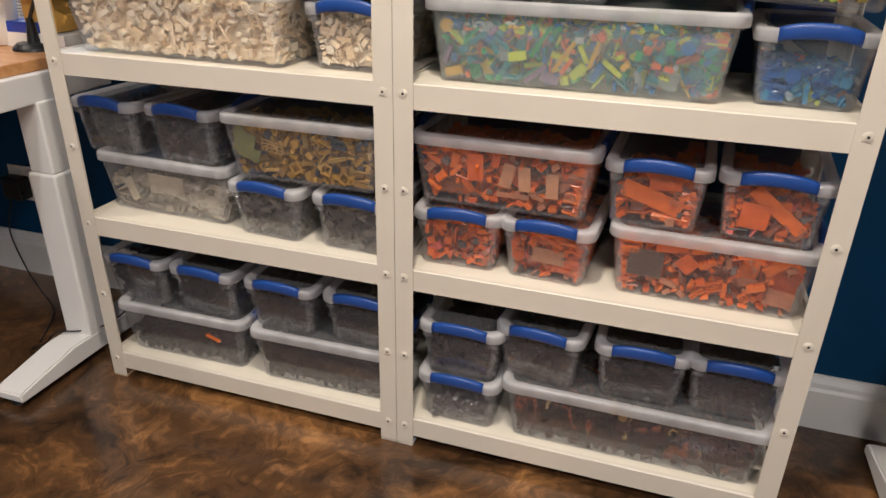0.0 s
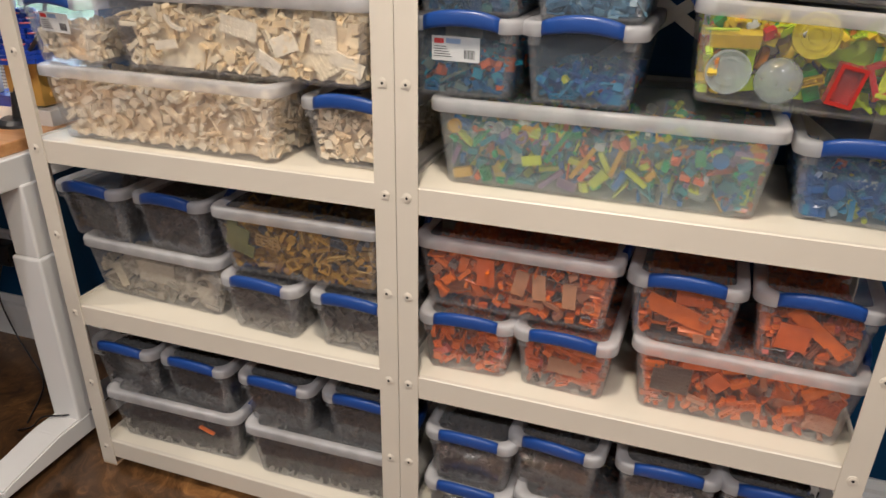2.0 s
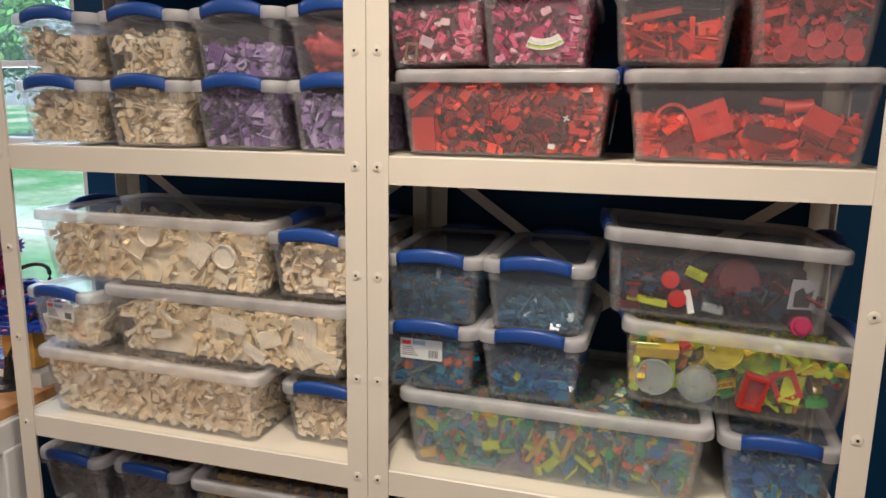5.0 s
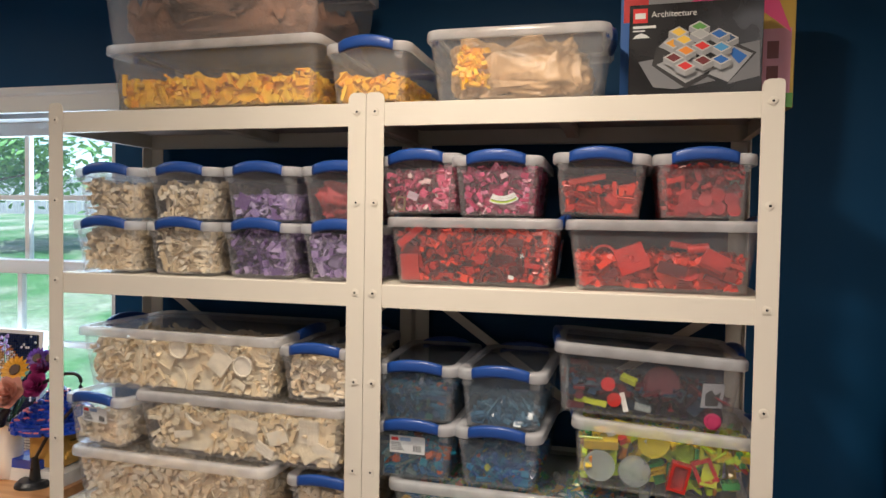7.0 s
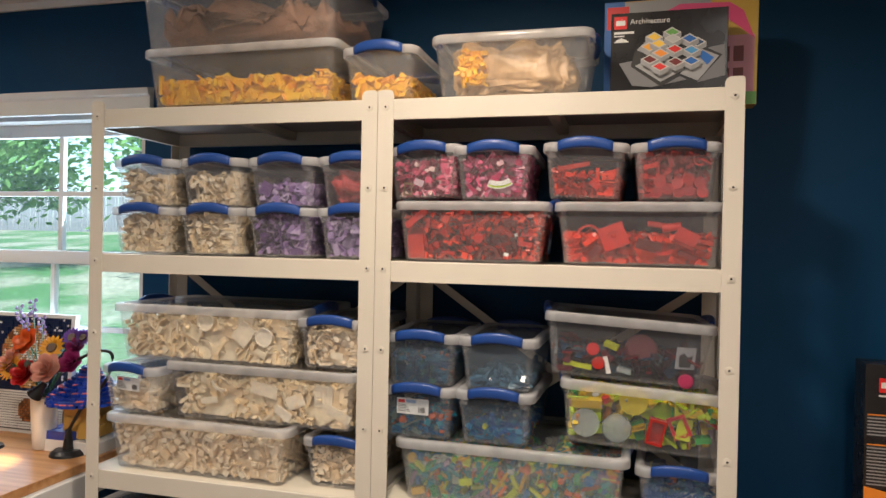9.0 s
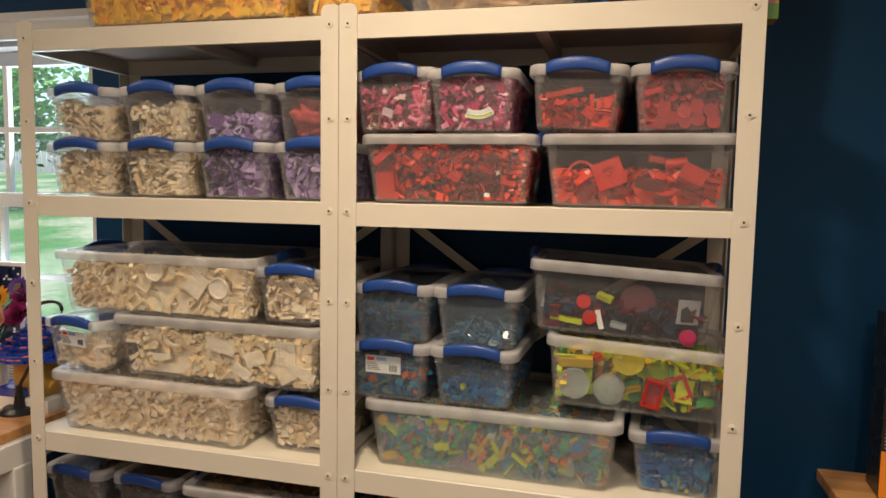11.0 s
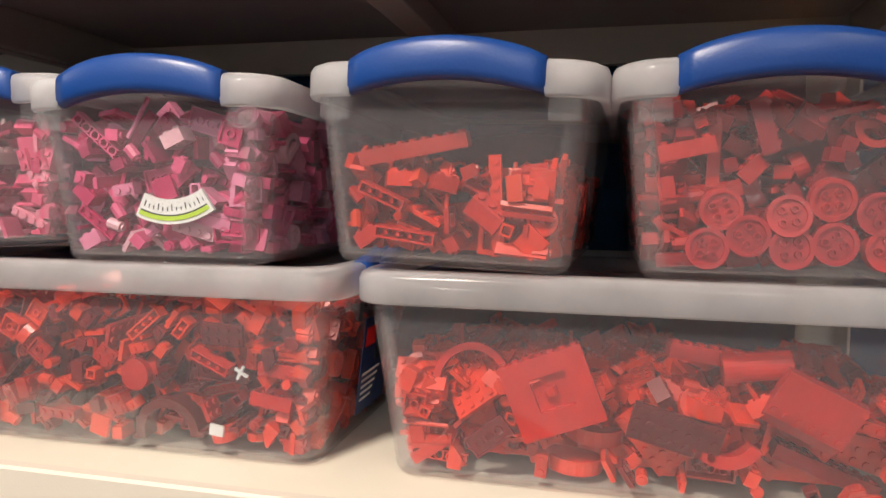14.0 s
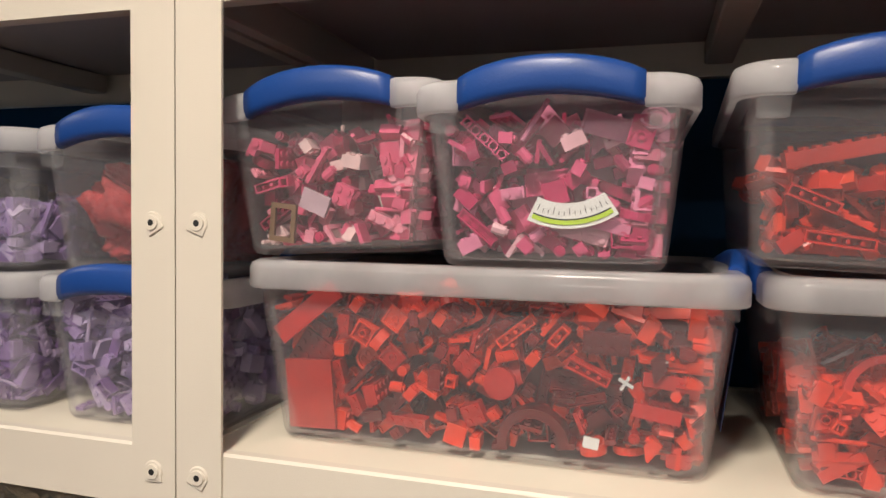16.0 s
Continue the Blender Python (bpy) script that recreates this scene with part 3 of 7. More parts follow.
# kind, middle x, y of the lid's front, base z, turn, lean, contents, fill, label
R2TOP = S2 + HM + 0.001
TOTES = [
    # upper bay of the east unit
    ("medium", 0.217, 0.030, S2, 0.3, 0, "red", 0.84, "clear storage box crammed with red toy bricks on a shelf"),
    ("medium", 0.596, 0.033, S2, -0.6, 0, "red_big", 0.50, "clear storage box part-filled with large red toy bricks"),
    ("small", 0.107, 0.028, R2TOP + 0.005, -1, -2.6, "pink", 0.82, "small clear box of pink toy bricks stacked on a larger box"),
    ("small", 0.269, 0.010, R2TOP, 1.5, 0, "magenta", 0.86, "small clear box full of pink bricks and one dial tile"),
    ("small", 0.480, 0.012, R2TOP + 0.003, -2, 1.8, "red_mix", 0.50, "small clear box half full of red toy bricks, slightly tilted"),
    ("small", 0.668, 0.014, R2TOP, 0.5, 0, "dark_red", 0.92, "small clear box full of red bricks and bagged red wheels"),
    # tall bay of the east unit
    ("long", 0.318, 0.026, S5, -0.8, 0, "clear_mix", 0.72, "long clear box of see-through coloured bricks"),
    ("small", 0.700, 0.055, S5, -3, 0, "clear_blue", 0.42, "small clear box of see-through blue and green bricks"),
    ("small", 0.095, 0.028, S5 + HL, 1, 0, "clear_low", 0.45, "small clear box of see-through bricks with a white sticker"),
    ("small", 0.287, 0.030, S5 + HL, -2, 0, "clear_blue", 0.28, "small clear box with a few see-through blue bricks"),
    ("small", 0.098, 0.030, S5 + HL + HS, 2, 0, "clear_dark", 0.6, "small clear box of dark see-through blue bricks"),
    ("small", 0.290, 0.030, S5 + HL + HS, -1, 0, "clear_sky", 0.16, "small clear box with a layer of pale blue bricks"),
    ("medium", 0.605, 0.030, S5 + 0.163, 2, 3.2, "neon", 0.86, "clear box crammed with neon parts, tilted over others"),
    ("medium", 0.566, 0.032, S5 + 0.313, 3, 3.2, "clear_red", 0.42, "clear box of dark red and blue parts, tilted"),
    # orange bay
    ("small", 0.113, 0.030, S7, 2, 0, "orange", 0.78, "small clear box of orange toy bricks on a shelf"),
    ("small", 0.306, 0.028, S7, -3, 0, "orange", 0.82, "small clear box of orange toy bricks beside an empty gap"),
    ("medium", 0.203, 0.026, S7 + HS + 0.012, -1, 0, "orange_big", 0.84, "clear box of orange plates and bricks on two small boxes"),
    ("medium", 0.600, 0.030, S7, -1, 0, "orange_big", 0.82, "clear box full of orange toy bricks on a shelf"),
    ("small", 0.490, 0.030, S7 + HM, -2, 0, "orange_big", 0.62, "small clear box of large orange parts stacked on another box"),
    ("small", 0.690, 0.030, S7 + HM, -4, 0, "orange", 0.64, "small clear box of orange parts and a wheel"),
    # lowest bay of the east unit
    ("small", 0.139, 0.008, S9, -1, 0, "empty_grey", 0.10, "nearly empty small clear box on the lowest shelf"),
    ("small", 0.141, 0.008, S9 + HS + 0.004, -1, 0, "brown", 0.86, "small clear box of dark brown toy bricks"),
    ("long", 0.505, 0.006, S9, 0, 0, "brown_mix", 0.55, "long clear box of dark brown parts on the lowest shelf"),
    ("small", 0.318, 0.018, S9 + HL, -6, 0, "brown", 0.8, "small clear box of dark brown toy bricks"),
    ("small", 0.507, 0.020, S9 + HL, 1, 0, "brown", 0.66, "small clear box of dark brown toy bricks"),
    ("small", 0.690, 0.026, S9 + HL, -1, 0, "brown", 0.9, "small clear box of dark brown toy bricks"),
    # upper bay of the west unit
    ("small", -0.668, 0.018, S2, 1, 0, "cream", 0.9, "small clear box of white toy bricks by the window"),
    ("small", -0.462, 0.018, S2, 0, 0, "cream", 0.92, "small clear box of white toy bricks on a shelf"),
    ("small", -0.265, 0.018, S2, 0, 0, "purple", 0.88, "small clear box of purple and lavender bricks"),
    ("small", -0.070, 0.018, S2, 0, 0, "lavender", 0.85, "small clear box of lavender bricks behind the post"),
    ("small", -0.662, 0.018, S2 + HS, 1, 0, "cream", 0.72, "small clear box of white bricks stacked by the window"),
    ("small", -0.460, 0.018, S2 + HS, 0, 0, "cream", 0.70, "small clear box of white bricks stacked on another"),
    ("small", -0.262, 0.018, S2 + HS, 0, 0, "lavender", 0.48, "small clear box half full of lavender bricks"),
    ("small", -0.070, 0.018, S2 + HS, 0, 0, "bag_red", 0.72, "small clear box with a bag of red bricks"),
    # tall bay of the west unit
    ("long", -0.487, 0.008, S5, -1.5, 0, "white", 0.88, "long clear box full of white toy bricks on a shelf"),
    ("small", -0.105, 0.040, S5, -2, 0, "white", 0.84, "small clear box of white toy bricks beside the post"),
    ("small", -0.680, 0.018, S5 + HL, -6, 0, "white", 0.55, "small clear box of white bricks with a price sticker"),
    ("long", -0.312, 0.016, S5 + HL, -1, 0, "white_big", 0.74, "long clear box of large white parts"),
    ("long", -0.475, 0.018, S5 + 2 * HL - 0.003, -1, 0, "white_big", 0.80, "long clear box of large white parts on top of the stack"),
    ("small", -0.122, 0.026, S5 + 2 * HL + 0.002, -1, 0, "white", 0.8, "small clear box of white bricks on top of the stack"),
    # grey bay
    ("medium", -0.598, 0.050, S7, -2, 0, "grey_pale", 0.55, "clear box of pale grey panels on a shelf"),
    ("small", -0.310, 0.024, S7, -3, 0, "grey", 0.80, "small clear box of grey toy bricks on a shelf"),
    ("small", -0.105, 0.022, S7, -2, 0, "grey", 0.78, "small clear box of grey toy bricks beside the post"),
    ("small", -0.720, 0.045, S7 + HM, -4, 0, "grey_dark", 0.78, "small clear box of dark grey bricks on a larger box"),
    ("small", -0.520, 0.045, S7 + HM, -3, 0, "grey_dark", 0.74, "small clear box of dark grey bricks"),
    ("medium", -0.222, 0.018, S7 + HS + 0.012, 0, 0, "gold", 0.86, "clear box of tan and gold parts on two small boxes"),
    # lowest bay of the west unit
    ("medium", -0.590, 0.018, S9, 1, 0, "black", 0.5, "clear box with a few black bricks on the lowest shelf"),
    ("medium", -0.205, 0.016, S9, 1, 0, "black", 0.6, "clear box of black bricks on the lowest shelf"),
    ("small", -0.702, 0.024, S9 + HM, -1, 0, "black", 0.85, "small clear box of black toy bricks"),
    ("small", -0.505, 0.024, S9 + HM, -2, 0, "black", 0.88, "small clear box of black toy bricks"),
    ("small", -0.300, 0.022, S9 + HM, -1, 0, "black", 0.84, "small clear box of black toy bricks"),
    ("small", -0.098, 0.026, S9 + HM, -1, 0, "black", 0.84, "small clear box of black toy bricks beside the post"),
    # on top of the units
    ("long", -0.365, -0.020, S0, -1, 0, "yellow", 0.46, "long clear box of yellow toy bricks on top of the unit"),
    ("small", 0.000, -0.010, S0, 0, 0, "yellow", 0.42, "small clear box of yellow toy bricks on top of the unit"),
    ("medium", 0.309, -0.004, S0, 0, 0, "tan_bag", 0.97, "clear box of tan bricks in plastic bags on the unit"),
    ("deep", -0.375, -0.02, S0 + HL, -1, 0, "brown_bag", 0.60, "large clear box of brown bagged parts on another box"),
]
PLACED = []
BODIES = {}
for kind, x, yf, z, turn, lean, what, fill, label in TOTES:
    w, d, h = KINDS[kind]
    side = kind != "small"
    half = (w if side else d) / 2
    m = pose(x, yf + half, z, 0, lean, turn)
    tb = copy_thing(MASTER[kind], m @ pose(0, 0, 0, 0, 0, 90 if side else 0))
    tagged(tb, label, "storage box", "clear storage boxes with blue handles")
    PLACED.append((tb, m, kind, what, fill))
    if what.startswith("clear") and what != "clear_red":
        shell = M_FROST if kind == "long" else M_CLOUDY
    # haze by shelf height imitates the stronger light near the lamps
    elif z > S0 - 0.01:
        shell = M_LITTOP
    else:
        shell = M_LITBAY if z > S5 - 0.01 and what not in ("clear_red", "neon") else M_CLEAR
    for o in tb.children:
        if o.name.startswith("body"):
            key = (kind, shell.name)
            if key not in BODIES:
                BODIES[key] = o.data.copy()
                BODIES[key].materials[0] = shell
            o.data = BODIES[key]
for k in MASTER:
    for o in (*MASTER[k].children_recursive, MASTER[k]):
        bpy.data.objects.remove(o)


# ---- toy bricks ----
P, BH, PH = 0.008, 0.0096, 0.0032


def merged(parts):
    vs, fs, n = [], [], 0
    for v, f in parts:
        v, f = np.asarray(v, float).reshape(-1, 3), np.asarray(f, int).reshape(-1, 3)
        vs.append(v)
        fs.append(f + n)
        n += len(v)
    return np.concatenate(vs), np.concatenate(fs)


def quads(q):
    out = []
    for a, b, c, d in q:
        out += [(a, b, c), (a, c, d)]
    return out


def g_box(x0, x1, y0, y1, z0, z1):
    v = [(x, y, z) for z in (z0, z1) for y in (y0, y1) for x in (x0, x1)]
    return v, quads([(0, 2, 3, 1), (4, 5, 7, 6), (0, 1, 5, 4), (2, 6, 7, 3), (0, 4, 6, 2), (1, 3, 7, 5)])


def g_cyl(cx, cy, z0, z1, r, seg, both=False):
    a = [2 * math.pi * i / seg for i in range(seg)]
    v = [(cx + r * math.cos(t), cy + r * math.sin(t), z) for z in (z0, z1) for t in a]
    f = []
    for i in range(seg):
        j = (i + 1) % seg
        f += [(i, j, seg + j), (i, seg + j, seg + i)]
    f += [(seg, seg + i, seg + i + 1) for i in range(1, seg - 1)]
    if both:
        f += [(0, i + 1, i) for i in range(1, seg - 1)]
    return v, f


def g_arc(ro, ri, z0, z1, seg, a0=0.0, a1=360.0):
    """A ring, or part of one, with thickness."""
    v, f = [], []
    full = a1 - a0 >= 359
    n = seg if full else seg + 1
    for i in range(n):
        t = radians(a0 + (a1 - a0) * i / seg)
        c, s = math.cos(t), math.sin(t)
        v += [(ro * c, ro * s, z0), (ro * c, ro * s, z1), (ri * c, ri * s, z1), (ri * c, ri * s, z0)]
    for i in range(seg):
        a, b = 4 * i, 4 * ((i + 1) % n)
        for k in range(4):
            m = (k + 1) % 4
            f += quads([(a + k, b + k, b + m, a + m)])
    if not full:
        e = 4 * (n - 1)
        f += quads([(0, 1, 2, 3), (e + 3, e + 2, e + 1, e)])
    return v, f


def g_move(g, x, y, z):
    v, f = g
    return [(a + x, b + y, c + z) for a, b, c in v], f


def g_brick(nx, ny, h, studs=True, fine=True):
    x, y, z = nx * P / 2 - 0.0001, ny * P / 2 - 0.0001, h / 2
    w = 0.0014
    parts = []
    if fine:
        v = [(sx * x, sy * y, zz) for zz in (-z, z) for sy in (-1, 1) for sx in (-1, 1)]
        v += [(sx * (x - w), sy * (y - w), zz) for zz in (-z, z - 0.0012) for sy in (-1, 1) for sx in (-1, 1)]
        q = [(4, 5, 7, 6), (0, 1, 5, 4), (2, 6, 7, 3), (0, 4, 6, 2), (1, 3, 7, 5)]
        q += [(0, 8, 9, 1), (1, 9, 11, 3), (3, 11, 10, 2), (2, 10, 8, 0)]
        q += [(8, 12, 13, 9), (9, 13, 15, 11), (11, 15, 14, 10), (10, 14, 12, 8), (12, 14, 15, 13)]
        parts.append((v, quads(q)))
        if nx > 1 and ny > 1:
            for i in range(nx - 1):
                for j in range(ny - 1):
                    parts.append(g_move(g_arc(0.0032, 0.0024, -z, z - 0.0012, 8), (i + 1 - nx / 2) * P, (j + 1 - ny / 2) * P, 0))
        else:
            for i in range(max(nx, ny) - 1):
                o = (i + 1 - max(nx, ny) / 2) * P
                parts.append(g_cyl(o if ny == 1 else 0, o if nx == 1 else 0, -z, z - 0.0012, 0.0015, 7, True))
    else:
        parts.append(g_box(-x, x, -y, y, -z, z))
    if studs:
        for i in range(nx):
            for j in range(ny):
                parts.append(g_cyl((i + 0.5 - nx / 2) * P, (j + 0.5 - ny / 2) * P, z, z + 0.0017, 0.0024, 9 if fine else 5))
    return merged(parts)


def g_slope(nx, fine=True):
    x, z = nx * P / 2, BH / 2
    v = [(-x, -P, -z), (x, -P, -z), (x, P, -z), (-x, P, -z), (-x, -P, -z + 0.0018), (x, -P, -z + 0.0018), (x, 0, z), (-x, 0, z), (x, P, z), (-x, P, z)]
    q = [(0, 3, 2, 1), (0, 1, 5, 4), (4, 5, 6, 7), (7, 6, 8, 9), (3, 9, 8, 2)]
    f = quads(q) + [(1, 2, 8), (1, 8, 6), (1, 6, 5), (0, 4, 7), (0, 7, 9), (0, 9, 3)]
    parts = [(v, f)]
    for i in range(nx):
        parts.append(g_cyl((i + 0.5 - nx / 2) * P, P / 2, z, z + 0.0017, 0.0024, 9 if fine else 5))
    return merged(parts)


def g_frame(w, h, t=0.0032, b=0.0035):
    return merged([g_box(-w / 2, w / 2, -t / 2, t / 2, -h / 2, -h / 2 + b), g_box(-w / 2, w / 2, -t / 2, t / 2, h / 2 - b, h / 2),
                   g_box(-w / 2, -w / 2 + b, -t / 2, t / 2, -h / 2 + b, h / 2 - b), g_box(w / 2 - b, w / 2, -t / 2, t / 2, -h / 2 + b, h / 2 - b)])


def g_beam(n):
    """Beam with round holes along its length."""
    parts = [g_box(-n * P / 2, n * P / 2, -0.0037, 0.0037, -0.0037, -0.0028), g_box(-n * P / 2, n * P / 2, -0.0037, 0.0037, 0.0028, 0.0037)]
    for i in range(n):
        v, f = g_arc(0.0037, 0.0025, -0.0037, 0.0037, 9)
        v = [(a + (i + 0.5 - n / 2) * P, c, b) for a, b, c in v]
        parts.append((v, f))
    return merged(parts)


def g_wheel(r=0.0095):
    parts = [g_arc(r, r * 0.78, -0.004, 0.004, 18), g_cyl(0, 0, -0.002, 0.002, r * 0.8, 16, True)]
    for k in range(4):
        c, s = math.cos(k * math.pi / 2 + 0.4), math.sin(k * math.pi / 2 + 0.4)
        parts.append(g_move(g_arc(0.0025, 0.0016, 0.002, 0.0038, 8), r * 0.42 * c, r * 0.42 * s, 0))
    return merged(parts)


def g_lib(fine):
    s = 9 if fine else 6
    return [
        (g_brick(2, 4, BH, True, fine), 5), (g_brick(2, 3, BH, True, fine), 4), (g_brick(2, 2, BH, True, fine), 6), (g_brick(1, 2, BH, True, fine), 7),
        (g_brick(1, 4, BH, True, fine), 5), (g_brick(1, 6, BH, True, fine), 2), (g_brick(1, 1, BH, True, fine), 4), (g_brick(1, 4, PH, True, fine), 5),
        (g_brick(2, 4, PH, True, fine), 4), (g_brick(2, 2, PH, True, fine), 4), (g_brick(1, 8, PH, True, fine), 2), (g_brick(4, 4, PH, True, fine), 1.5),
        (g_brick(2, 2, PH, False, fine), 3), (g_brick(2, 4, PH, False, fine), 3), (g_brick(1, 4, PH, False, fine), 3),
        (g_slope(2, fine), 4), (g_slope(1, fine), 4), (merged([g_cyl(0, 0, -0.0048, 0.0048, 0.004, s, True), g_cyl(0, 0, 0.0048, 0.0065, 0.0024, s)]), 4),
        (g_wheel(), 1.5), (g_frame(0.016, 0.024), 2), (g_beam(5), 2), (merged([g_cyl(0, 0, -0.016, 0.016, 0.0016, 7, True)]), 3),
        (merged([g_arc(0.012, 0.008, -0.004, 0.004, 10, 0, 180), g_box(-0.012, 0.012, -0.0035, 0.001, -0.004, 0.004)]), 2),
        (merged([g_cyl(0, 0, -0.0016, 0.0016, 0.012, 16, True), g_arc(0.012, 0.0105, 0.0016, 0.004, 16)]), 1.2),
    ]


def g_lib_big(fine):
    return [
        (g_brick(2, 8, BH, True, fine), 4), (g_brick(4, 6, PH, True, fine), 4), (g_brick(4, 8, PH, False, fine), 4), (g_brick(2, 6, BH, False, fine), 3), (g_brick(6, 6, PH, True, fine), 2),
        (g_slope(4, fine), 4), (merged([g_arc(0.03, 0.024, -0.008, 0.008, 16, 0, 180)]), 3), (g_frame(0.03, 0.04, 0.008, 0.005), 3), (g_beam(9), 2),
        (merged([g_cyl(0, 0, -0.003, 0.003, 0.02, 22, True), g_arc(0.02, 0.018, 0.003, 0.007, 22)]), 2), (g_brick(2, 4, BH, True, fine), 4), (g_brick(2, 2, BH, True, fine), 3), (g_brick(1, 4, BH, True, fine), 3),
    ]


LIBS = {("n", 0): g_lib(False), ("n", 1): g_lib(True), ("b", 0): g_lib_big(False), ("b", 1): g_lib_big(True)}
SMALL = {key: [b[1] * (0.016 / np.ptp(b[0][0], axis=0).max()) ** 2 for b in LIBS[key, 0]] for key in ("n", "b")}
SHAPES = {}


def piece_mesh(lib, k, material):
    key = (lib, k, material.name)
    if key not in SHAPES:
        v, f = LIBS[lib, 1][k][0]
        me = bpy.data.meshes.new("toy_brick")
        me.from_pydata(v.tolist(), [], f.tolist())
        me.shade_flat()
        me.materials.append(material)
        SHAPES[key] = me
    return SHAPES[key]


def soup(name, verts, faces, tones, material):
    """One mesh out of many pieces, with a tone for each."""
    me = bpy.data.meshes.new(name)
    v = np.concatenate(verts).astype(np.float32)
    offs = np.cumsum([0] + [len(a) for a in verts[:-1]])
    f = np.concatenate([b + o for b, o in zip(faces, offs)]).astype(np.int32)
    me.vertices.add(len(v))
    me.vertices.foreach_set("co", v.ravel())
    me.loops.add(len(f) * 3)
    me.loops.foreach_set("vertex_index", f.ravel())
    me.polygons.add(len(f))
    me.polygons.foreach_set("loop_start", np.arange(0, len(f) * 3, 3, dtype=np.int32))
    me.update(calc_edges=True)
    me.shade_flat()
    at = me.attributes.new("tone", "FLOAT", "POINT")
    at.data.foreach_set("value", np.concatenate([np.full(len(a), t, np.float32) for a, t in zip(verts, tones)]))
    me.materials.append(material)
    return me


